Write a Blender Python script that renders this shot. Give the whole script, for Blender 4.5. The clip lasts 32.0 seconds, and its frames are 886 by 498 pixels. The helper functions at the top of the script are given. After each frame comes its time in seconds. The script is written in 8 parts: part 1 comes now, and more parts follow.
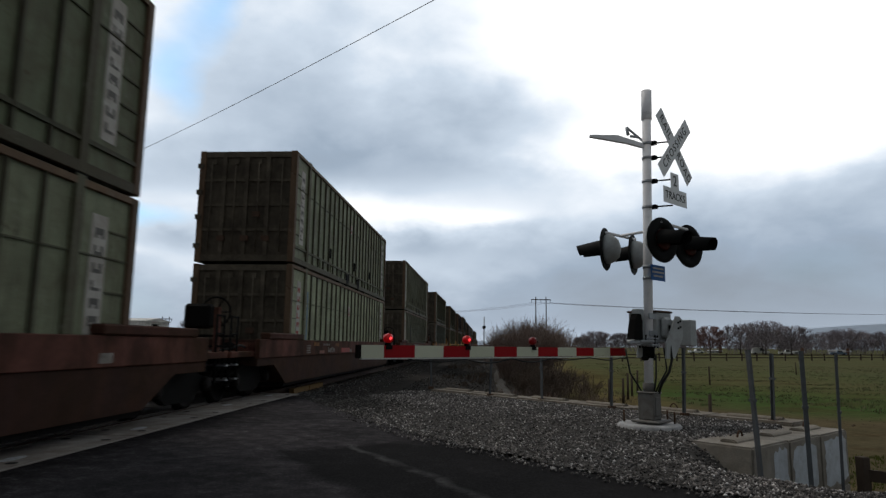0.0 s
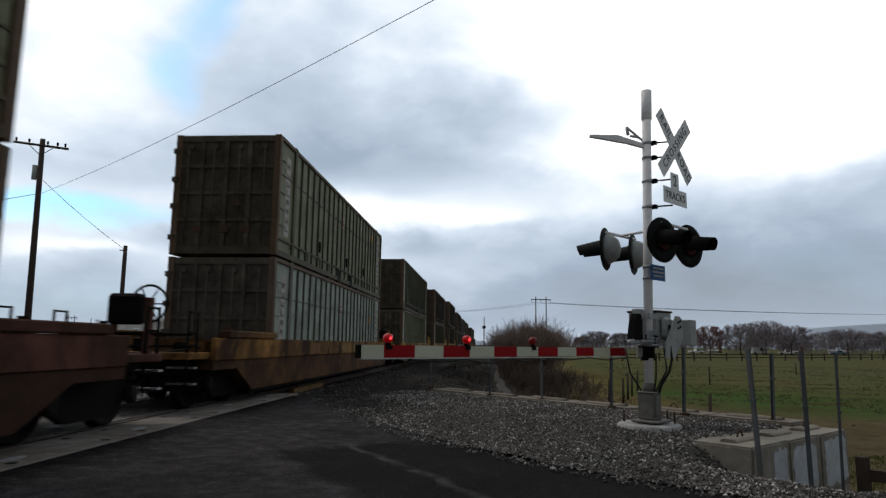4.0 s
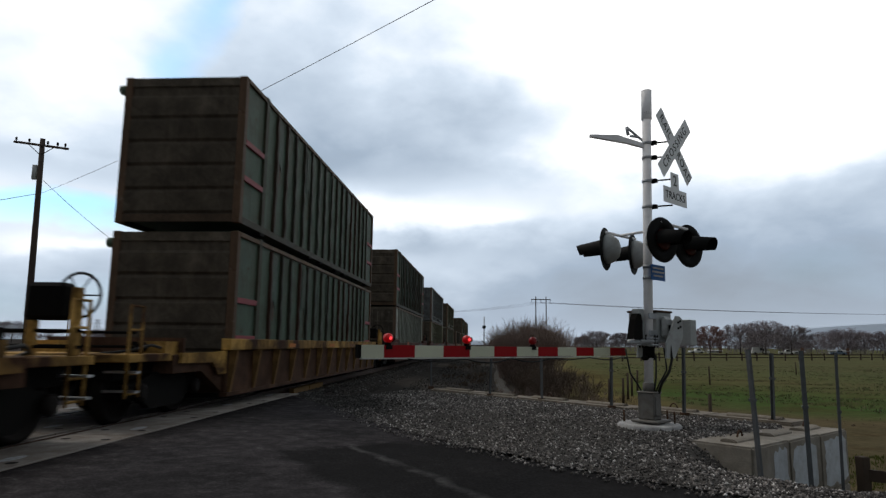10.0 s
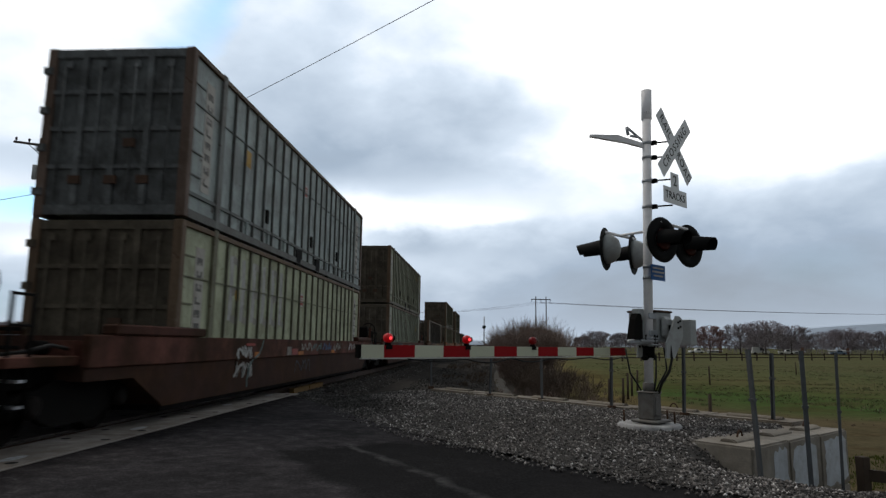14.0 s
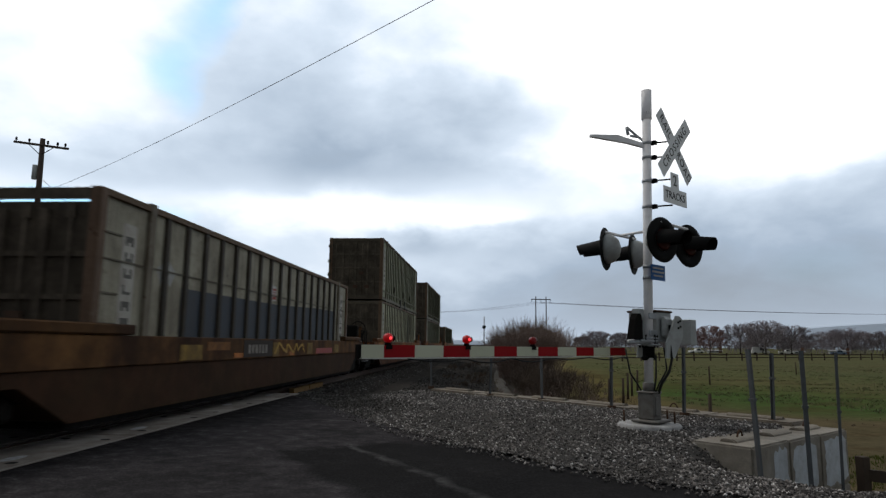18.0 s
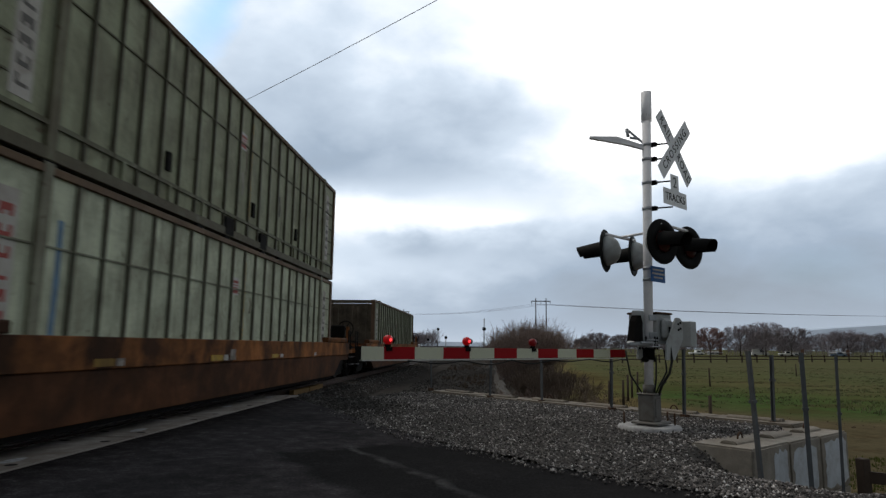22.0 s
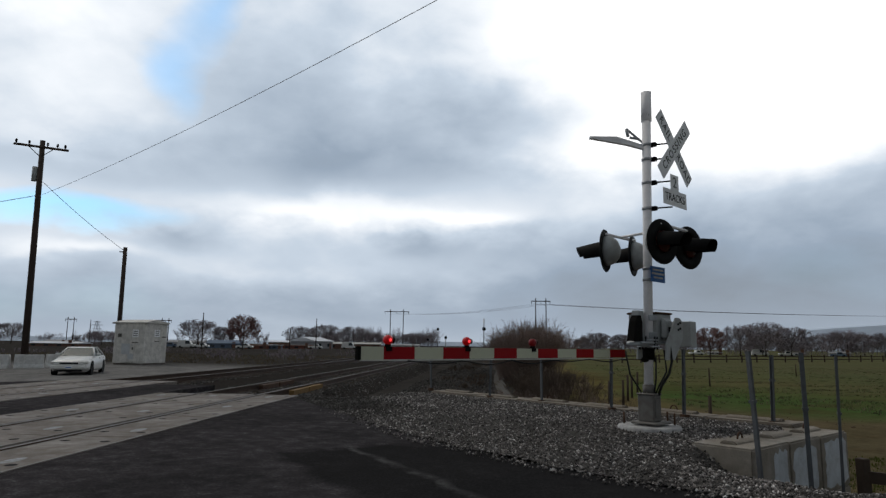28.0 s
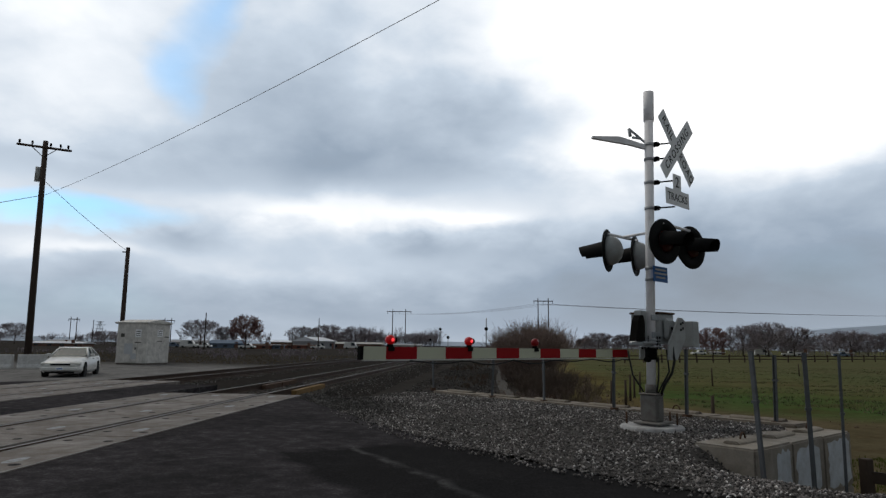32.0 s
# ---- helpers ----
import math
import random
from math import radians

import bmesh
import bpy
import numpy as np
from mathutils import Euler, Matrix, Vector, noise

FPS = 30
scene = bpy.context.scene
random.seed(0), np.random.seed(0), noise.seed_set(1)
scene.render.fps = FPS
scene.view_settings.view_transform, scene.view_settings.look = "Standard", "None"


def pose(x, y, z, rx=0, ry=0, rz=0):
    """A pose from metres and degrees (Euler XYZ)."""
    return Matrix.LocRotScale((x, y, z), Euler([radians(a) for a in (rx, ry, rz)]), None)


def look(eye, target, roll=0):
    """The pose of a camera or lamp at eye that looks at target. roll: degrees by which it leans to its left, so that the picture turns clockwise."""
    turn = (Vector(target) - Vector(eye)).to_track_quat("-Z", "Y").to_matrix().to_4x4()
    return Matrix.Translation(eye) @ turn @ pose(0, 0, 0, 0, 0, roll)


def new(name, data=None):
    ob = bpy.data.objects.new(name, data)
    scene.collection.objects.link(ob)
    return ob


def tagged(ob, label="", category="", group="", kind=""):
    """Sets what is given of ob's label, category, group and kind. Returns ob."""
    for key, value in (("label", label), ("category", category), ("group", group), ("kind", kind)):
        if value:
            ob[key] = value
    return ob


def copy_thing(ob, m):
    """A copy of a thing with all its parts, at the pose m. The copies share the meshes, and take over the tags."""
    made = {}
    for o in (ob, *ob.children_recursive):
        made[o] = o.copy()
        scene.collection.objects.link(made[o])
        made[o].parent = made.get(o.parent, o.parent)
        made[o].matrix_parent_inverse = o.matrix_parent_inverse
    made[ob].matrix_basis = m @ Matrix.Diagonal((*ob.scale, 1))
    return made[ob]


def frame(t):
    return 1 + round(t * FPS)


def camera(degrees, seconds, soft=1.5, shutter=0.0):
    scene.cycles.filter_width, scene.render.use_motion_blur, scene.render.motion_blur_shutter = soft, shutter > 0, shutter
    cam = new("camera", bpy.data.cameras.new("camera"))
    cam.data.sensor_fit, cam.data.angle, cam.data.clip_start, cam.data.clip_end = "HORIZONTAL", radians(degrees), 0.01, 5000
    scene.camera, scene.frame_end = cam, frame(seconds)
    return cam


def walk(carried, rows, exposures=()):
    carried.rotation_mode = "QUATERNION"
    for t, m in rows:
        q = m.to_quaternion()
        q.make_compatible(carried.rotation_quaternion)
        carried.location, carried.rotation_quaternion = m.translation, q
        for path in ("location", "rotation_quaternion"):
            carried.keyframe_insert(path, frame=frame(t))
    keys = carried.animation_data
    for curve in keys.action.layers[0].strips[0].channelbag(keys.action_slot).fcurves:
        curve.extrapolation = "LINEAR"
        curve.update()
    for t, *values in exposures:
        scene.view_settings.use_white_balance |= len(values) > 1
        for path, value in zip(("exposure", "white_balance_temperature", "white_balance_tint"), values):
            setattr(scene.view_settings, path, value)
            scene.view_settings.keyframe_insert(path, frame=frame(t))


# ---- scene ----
# The camera stands on a tripod beside the road; it is nudged a little near the end.
EYE = Vector((0.0, 0.0, 1.218))


def aim(yaw, pitch, roll=0.735):
    """Yaw to the left of the track's direction, pitch above the horizon, in degrees."""
    a, b = radians(yaw), radians(pitch)
    return look(EYE, EYE + Vector((-math.sin(a) * math.cos(b), math.cos(a) * math.cos(b), math.sin(b))), roll)


cam = camera(68.59, 32.0, soft=1.35, shutter=0.25)
walk(cam, [(0.0, aim(4.04, 8.324)), (20.4, aim(4.04, 8.30)), (21.0, aim(4.04, 8.41)), (23.0, aim(4.04, 8.47)),
           (24.6, aim(4.04, 8.52)), (25.5, aim(4.04, 8.53)), (27.5, aim(4.04, 8.46)), (29.0, aim(4.0, 8.46)),
           (31.4, aim(4.03, 8.46)), (31.7, aim(4.09, 8.46)), (32.0, aim(4.23, 8.45))],
     exposures=[(0.0, 0.34), (2.0, 0.40), (7.0, 0.45), (10.0, 0.48), (18.0, 0.52), (22.0, 0.49), (25.0, 0.36), (27.5, 0.22), (32.0, 0.22)])


# ---- node helpers ----
class Nodes:
    """Short hand for building node trees."""

    def __init__(self, tree):
        self.tree = tree
        tree.nodes.clear()

    def add(self, kind, **props):
        n = self.tree.nodes.new(kind)
        for k, v in props.items():
            setattr(n, k, v)
        return n

    def put(self, socket, value):
        if isinstance(value, bpy.types.NodeSocket):
            self.tree.links.new(value, socket)
        elif value is not None:
            socket.default_value = value

    def math(self, op, a, b=None, c=None, clamp=False):
        n = self.add("ShaderNodeMath", operation=op, use_clamp=clamp)
        for s, v in zip(n.inputs, (a, b, c)):
            self.put(s, v)
        return n.outputs[0]

    def mix(self, fac, a, b, blend="MIX"):
        n = self.add("ShaderNodeMix", data_type="RGBA", blend_type=blend)
        self.put(n.inputs[0], fac)
        self.put(n.inputs[6], a)
        self.put(n.inputs[7], b)
        return n.outputs[2]

    def noise(self, vec, scale, detail=4.0, rough=0.55, distort=0.0):
        n = self.add("ShaderNodeTexNoise")
        self.put(n.inputs["Vector"], vec)
        self.put(n.inputs["Scale"], scale)
        self.put(n.inputs["Detail"], detail)
        self.put(n.inputs["Roughness"], rough)
        self.put(n.inputs["Distortion"], distort)
        return n.outputs["Fac"]

    def ramp(self, fac, stops, mode="LINEAR"):
        n = self.add("ShaderNodeValToRGB")
        r = n.color_ramp
        r.interpolation = mode
        while len(r.elements) < len(stops):
            r.elements.new(0.5)
        for e, (pos, col) in zip(r.elements, stops):
            e.position = pos
            e.color = (*col, 1) if len(col) == 3 else col
        self.put(n.inputs[0], fac)
        return n.outputs[0]

    def scaled(self, vec, s):
        n = self.add("ShaderNodeMapping")
        self.put(n.inputs["Vector"], vec)
        n.inputs["Scale"].default_value = s
        return n.outputs[0]


# ---- sky: a broken overcast, bright where the sun stands behind the cloud ----
SUN_AZ, SUN_EL = -62.0, 54.0    # degrees to the right of the track's direction, above the horizon


def make_world():
    w = bpy.data.worlds.new("sky")
    scene.world = w
    w.use_nodes = True
    N = Nodes(w.node_tree)
    d = N.add("ShaderNodeTexCoord").outputs["Generated"]
    sep = N.add("ShaderNodeSeparateXYZ")
    N.put(sep.inputs[0], d)
    sx, sy, sz = sep.outputs
    az = N.math("ARCTAN2", sx, sy)                      # 0 along the track, positive to the right
    el = N.math("ARCSINE", sz)
    # cloud layer: flattened towards the horizon
    lift = N.math("ADD", N.math("MAXIMUM", el, 0.0), 0.16)
    comb = N.add("ShaderNodeCombineXYZ")
    N.put(comb.inputs[0], az)
    N.put(comb.inputs[1], N.math("MULTIPLY", el, 1.7))
    N.put(comb.inputs[2], N.math("DIVIDE", 0.08, lift))
    vec = comb.outputs[0]
    n1 = N.noise(vec, 4.0, 7.0, 0.5, 0.2)
    n2 = N.noise(vec, 9.0, 6.0, 0.5, 0.1)
    n3 = N.noise(N.scaled(vec, (1, 1, 1)), 1.3, 3.0, 0.5)
    wa = N.math("ADD", az, N.math("MULTIPLY", N.math("SUBTRACT", n1, 0.5), 0.16))
    we = N.math("ADD", el, N.math("MULTIPLY", N.math("SUBTRACT", n2, 0.5), 0.06))

    def blob(a, e, ra, re, power=1.0):
        """A soft patch at azimuth a, elevation e (radians)."""
        x = N.math("DIVIDE", N.math("SUBTRACT", wa, a), ra)
        y = N.math("DIVIDE", N.math("SUBTRACT", we, e), re)
        q = N.math("ADD", N.math("MULTIPLY", x, x), N.math("MULTIPLY", y, y))
        return N.math("MULTIPLY", N.math("EXPONENT", N.math("MULTIPLY", q, -1.0)), power)

    base = N.math("ADD", 0.55, N.math("MULTIPLY", N.math("SUBTRACT", n3, 0.5), 0.2))
    base = N.math("ADD", base, N.math("MULTIPLY", N.math("SUBTRACT", n2, 0.5), 0.24))
    base = N.math("ADD", base, N.math("MULTIPLY", N.math("SUBTRACT", n1, 0.5), 0.26))
    # (azimuth, elevation, half width, half height, lighter or darker)
    for b in ((-0.27, 0.345, 0.22, 0.115, -0.20), (-0.22, 0.268, 0.22, 0.034, -0.13), (-0.02, 0.33, 0.16, 0.075, -0.16), (0.04, 0.265, 0.12, 0.035, -0.08),
              (0.12, 0.39, 0.13, 0.06, -0.06), (-0.64, 0.45, 0.16, 0.09, 0.16), (-0.60, 0.33, 0.12, 0.05, 0.10), (-0.62, 0.238, 0.18, 0.03, -0.12), (-0.22, 0.200, 0.26, 0.024, 0.26),
              (-0.45, 0.140, 0.06, 0.014, -0.16), (-0.12, 0.155, 0.05, 0.02, -0.16), (0.0, 0.150, 0.12, 0.018, -0.08), (0.40, 0.13, 0.30, 0.075, -0.24), (0.50, 0.21, 0.16, 0.04, -0.08),
              (0.36, 0.46, 0.36, 0.15, 0.62), (0.20, 0.29, 0.14, 0.035, 0.22), (0.46, 0.30, 0.16, 0.05, 0.22), (-0.58, 0.128, 0.10, 0.012, 0.18), (0.0, 0.04, 2.5, 0.07, -0.20), (0.36, 0.05, 0.40, 0.06, -0.13),
              (0.005, 0.192, 0.07, 0.014, 0.16), (0.17, 0.13, 0.13, 0.07, -0.10), (-0.32, 0.105, 0.2, 0.03, 0.08)):
        base = N.math("ADD", base, blob(*b))
    cloud = N.ramp(base, ((0.0, (0.19, 0.22, 0.255)), (0.28, (0.275, 0.34, 0.425)), (0.52, (0.50, 0.575, 0.665)),
                          (0.75, (0.87, 0.895, 0.925)), (1.0, (1.15, 1.15, 1.15))))
    sky = N.add("ShaderNodeTexSky", sky_type="NISHITA", sun_disc=False, sun_elevation=radians(SUN_EL),
                sun_rotation=radians(SUN_AZ), air_density=1.0, dust_density=1.0, ozone_density=2.0)
    blue = N.mix(1.0, sky.outputs[0], (0.085, 0.14, 0.155, 1), "MULTIPLY")
    gaps = N.math("ADD", N.math("ADD", blob(-0.425, 0.47, 0.05, 0.06, 0.8), blob(-0.48, 0.375, 0.045, 0.07, 0.75)), blob(-0.62, 0.176, 0.13, 0.022, 1.0))
    gaps = N.math("ADD", gaps, N.math("MULTIPLY", N.math("SUBTRACT", N.math("SUBTRACT", 0.42, n3), 0.05), 1.5), clamp=True)
    col = N.mix(gaps, cloud, blue)
    # the cloud thickens overhead and away from the sun
    facing = N.math("ADD", N.math("MULTIPLY", sx, -0.28), N.math("MULTIPLY", sy, 0.93))
    thick = N.math("MULTIPLY_ADD", facing, 0.5, 0.5, clamp=True)
    high = N.math("SUBTRACT", 1.0, N.math("MULTIPLY", N.math("SUBTRACT", el, 0.52, clamp=True), 2.2), clamp=True)
    thick = N.math("MULTIPLY", thick, N.math("MULTIPLY_ADD", high, 0.75, 0.25))
    tone = N.ramp(thick, ((0.0, (0.36, 0.35, 0.33)), (0.4, (0.36, 0.35, 0.335)), (0.62, (0.50, 0.49, 0.475)), (0.8, (1, 1, 1))))
    col = N.mix(1.0, col, tone, "MULTIPLY")
    haze = N.math("POWER", N.math("SUBTRACT", 1.0, N.math("ABSOLUTE", el), clamp=True), 14.0)
    col = N.mix(N.math("MULTIPLY", haze, 0.45), col, (0.40, 0.44, 0.50, 1))
    bg = N.add("ShaderNodeBackground")
    N.put(bg.inputs[0], col)
    bg.inputs[1].default_value = 1.0
    out = N.add("ShaderNodeOutputWorld")
    N.put(out.inputs[0], bg.outputs[0])


make_world()
sun = new("sun", bpy.data.lights.new("sun", "SUN"))
sun.data.energy, sun.data.angle, sun.data.color = 0.7, radians(30), (1.0, 0.92, 0.82)
sun.matrix_world = look((0, 0, 50), Vector((0, 0, 50)) - Vector((math.sin(radians(SUN_AZ)) * math.cos(radians(SUN_EL)),
                                                               math.cos(radians(SUN_AZ)) * math.cos(radians(SUN_EL)), math.sin(radians(SUN_EL)))))


# ---- materials ----
def material(name, color, rough=0.7, metal=0.0, vary=0.25, scale=3.0, fine=40.0, bump=0.15, dirt=None, dirt_amount=0.0,
             streaks=0.0, use_object_color=False, emit=0.0, rand=0.0, second=None, second_scale=0.6, spec=0.18, chips=0.0):
    """A weathered surface: broad stains and fine grain over the base colour, optional dirt, rain streaks and a second tone."""
    m = bpy.data.materials.new(name)
    m.use_nodes = True
    N = Nodes(m.node_tree)
    co = N.add("ShaderNodeTexCoord").outputs["Object"]
    big = N.noise(co, scale, 5.0, 0.6)
    small = N.noise(co, fine, 4.0, 0.6)
    if use_object_color:
        col = N.add("ShaderNodeObjectInfo").outputs["Color"]
    else:
        col = (*color, 1)
    if second is not None:
        col = N.mix(N.ramp(N.noise(co, second_scale, 5.0, 0.62, 0.6), ((0.42, (0, 0, 0)), (0.62, (1, 1, 1)))), col, (*second, 1))
    shade = N.math("ADD", 1.0 - vary, N.math("MULTIPLY", N.math("ADD", N.math("MULTIPLY", big, 1.3), N.math("MULTIPLY", small, 0.7)), vary))
    if rand > 0:
        r = N.add("ShaderNodeObjectInfo").outputs["Random"]
        shade = N.math("MULTIPLY", shade, N.math("ADD", 1.0 - rand / 2, N.math("MULTIPLY", r, rand)))
    grey = N.add("ShaderNodeCombineColor")
    for s in grey.inputs:
        N.put(s, shade)
    col = N.mix(1.0, col, grey.outputs[0], "MULTIPLY")
    if dirt is not None:
        spots = N.ramp(N.noise(co, scale * 1.7, 7.0, 0.68, 0.5), ((0.5 - dirt_amount * 0.3, (0, 0, 0)), (0.72 - dirt_amount * 0.25, (1, 1, 1))))
        col = N.mix(N.math("MULTIPLY", spots, min(1.0, dirt_amount * 1.3)), col, (*dirt, 1))
    if chips > 0:
        spots = N.ramp(N.noise(co, 4.5, 9.0, 0.72, 0.8), ((0.615, (0, 0, 0)), (0.655, (1, 1, 1))))
        col = N.mix(N.math("MULTIPLY", spots, chips), col, (0.062, 0.03, 0.017, 1))
        worn = N.ramp(N.noise(co, 2.6, 8.0, 0.7, 0.4), ((0.60, (0, 0, 0)), (0.70, (1, 1, 1))))
        col = N.mix(N.math("MULTIPLY", worn, 0.35 * chips), col, (0.34, 0.33, 0.28, 1))
    if streaks > 0:
        run = N.noise(N.scaled(co, (6.0, 6.0, 0.35)), 2.2, 5.0, 0.65)
        col = N.mix(N.math("MULTIPLY", N.ramp(run, ((0.5, (0, 0, 0)), (0.68, (1, 1, 1)))), streaks), col, (0.032, 0.023, 0.016, 1))
    bs = N.add("ShaderNodeBsdfPrincipled")
    N.put(bs.inputs["Base Color"], col)
    N.put(bs.inputs["Roughness"], N.math("ADD", rough - 0.1, N.math("MULTIPLY", big, 0.2), clamp=True))
    bs.inputs["Metallic"].default_value = metal
    bs.inputs["Specular IOR Level"].default_value = spec
    if bump > 0:
        b = N.add("ShaderNodeBump")
        b.inputs["Strength"].default_value = bump
        b.inputs["Distance"].default_value = 0.02
        N.put(b.inputs["Height"], N.math("ADD", small, big))
        N.put(bs.inputs["Normal"], b.outputs[0])
    if emit > 0:
        bs.inputs["Emission Color"].default_value = (*color, 1)
        bs.inputs["Emission Strength"].default_value = emit
    out = N.add("ShaderNodeOutputMaterial")
    N.put(out.inputs[0], bs.outputs[0])
    return m


def stone_material(name, stops):
    """Loose stones, each of its own tone."""
    m = bpy.data.materials.new(name)
    m.use_nodes = True
    N = Nodes(m.node_tree)
    isl = N.add("ShaderNodeNewGeometry").outputs["Random Per Island"]
    co = N.add("ShaderNodeTexCoord").outputs["Object"]
    col = N.ramp(isl, stops)
    v = N.math("MULTIPLY_ADD", N.noise(co, 60.0, 3.0, 0.6), 0.8, 0.6)
    v = N.math("MULTIPLY", v, N.math("MULTIPLY_ADD", N.noise(co, 1.1, 5.0, 0.65), 2.4, -0.2))
    g = N.add("ShaderNodeCombineColor")
    for s in g.inputs:
        N.put(s, v)
    bs = N.add("ShaderNodeBsdfPrincipled")
    N.put(bs.inputs["Base Color"], N.mix(1.0, col, g.outputs[0], "MULTIPLY"))
    bs.inputs["Roughness"].default_value = 0.85
    bs.inputs["Specular IOR Level"].default_value = 0.3
    N.put(N.add("ShaderNodeOutputMaterial").inputs[0], bs.outputs[0])
    return m


def ground_material():
    """Grass field on the one side of the line, gravel yard and scrub on the other, by place."""
    m = bpy.data.materials.new("ground_cover")
    m.use_nodes = True
    N = Nodes(m.node_tree)
    co = N.add("ShaderNodeTexCoord").outputs["Object"]
    sep = N.add("ShaderNodeSeparateXYZ")
    N.put(sep.inputs[0], co)
    x, y = sep.outputs[0], sep.outputs[1]
    wob = N.noise(co, 0.08, 5.0, 0.6)
    fine = N.noise(co, 2.5, 6.0, 0.65)
    grain = N.noise(co, 22.0, 4.0, 0.6)
    grass = N.ramp(N.noise(N.scaled(co, (0.5, 1.4, 1.0)), 0.09, 6.0, 0.62, 0.4), ((0.30, (0.036, 0.056, 0.018)), (0.48, (0.06, 0.075, 0.023)),
                                                                                  (0.60, (0.085, 0.082, 0.032)), (0.75, (0.085, 0.06, 0.036))))
    strip = N.math("MULTIPLY_ADD", N.math("ADD", N.math("ADD", x, y), N.math("MULTIPLY", N.math("SUBTRACT", wob, 0.5), 22.0)), 0.0105, -0.155, clamp=True)
    bands = N.ramp(strip, ((0.0, (0.102, 0.0732, 0.052)), (0.17, (0.102, 0.0756, 0.052)), (0.21, (0.084, 0.083, 0.0416)), (0.27, (0.054, 0.1, 0.0312)), (0.36, (0.072, 0.0976, 0.0351)), (0.5, (0.11, 0.104, 0.052)), (0.75, (0.102, 0.107, 0.0546)), (1.0, (0.108, 0.105, 0.0598))))
    grass = N.mix(0.7, grass, bands)
    straw = N.math("MULTIPLY_ADD", N.math("SUBTRACT", N.math("MULTIPLY_ADD", y, 0.06, 5.2), N.math("ADD", x, N.math("MULTIPLY", N.math("SUBTRACT", wob, 0.5), 8.0))), 0.45, 0.5, clamp=True)
    grass = N.mix(N.math("MULTIPLY", straw, 0.8), grass, (0.13, 0.10, 0.045, 1))
    scrub = N.ramp(N.noise(co, 0.25, 6.0, 0.62), ((0.3, (0.026, 0.024, 0.022)), (0.55, (0.048, 0.044, 0.041)), (0.75, (0.075, 0.069, 0.064))))
    yard = N.ramp(N.noise(co, 0.7, 6.0, 0.65), ((0.3, (0.11, 0.108, 0.105)), (0.7, (0.215, 0.21, 0.205))))
    edge = N.math("ADD", x, N.math("MULTIPLY", N.math("SUBTRACT", wob, 0.5), 9.0))
    in_field = N.math("MULTIPLY_ADD", N.math("SUBTRACT", edge, N.math("MULTIPLY_ADD", y, 0.05, 2.5)), 0.6, 0.5, clamp=True)
    in_yard = N.math("MULTIPLY", N.math("MULTIPLY_ADD", N.math("SUBTRACT", 47.0, y), 0.12, 0.5, clamp=True),
                     N.math("MULTIPLY_ADD", N.math("SUBTRACT", -9.0, x), 0.4, 0.5, clamp=True))
    col = N.mix(in_field, scrub, grass)
    col = N.mix(in_yard, col, yard)
    clods = N.ramp(N.noise(N.scaled(co, (0.35, 1.0, 1.0)), 0.55, 7.0, 0.7), ((0.50, (0, 0, 0)), (0.66, (1, 1, 1))))
    col = N.mix(N.math("MULTIPLY", N.math("MULTIPLY", clods, in_field), 0.7), col, (0.06, 0.042, 0.022, 1))
    v = N.math("MULTIPLY_ADD", fine, 1.25, 0.42)
    v = N.math("MULTIPLY", v, N.math("MULTIPLY_ADD", grain, 0.7, 0.65))
    g = N.add("ShaderNodeCombineColor")
    for s in g.inputs:
        N.put(s, v)
    col = N.mix(1.0, col, g.outputs[0], "MULTIPLY")
    bs = N.add("ShaderNodeBsdfPrincipled")
    N.put(bs.inputs["Base Color"], col)
    bs.inputs["Roughness"].default_value = 1.0
    bs.inputs["Specular IOR Level"].default_value = 0.0
    b = N.add("ShaderNodeBump")
    b.inputs["Strength"].default_value = 0.6
    b.inputs["Distance"].default_value = 0.06
    N.put(b.inputs["Height"], fine)
    N.put(bs.inputs["Normal"], b.outputs[0])
    N.put(N.add("ShaderNodeOutputMaterial").inputs[0], bs.outputs[0])
    return m


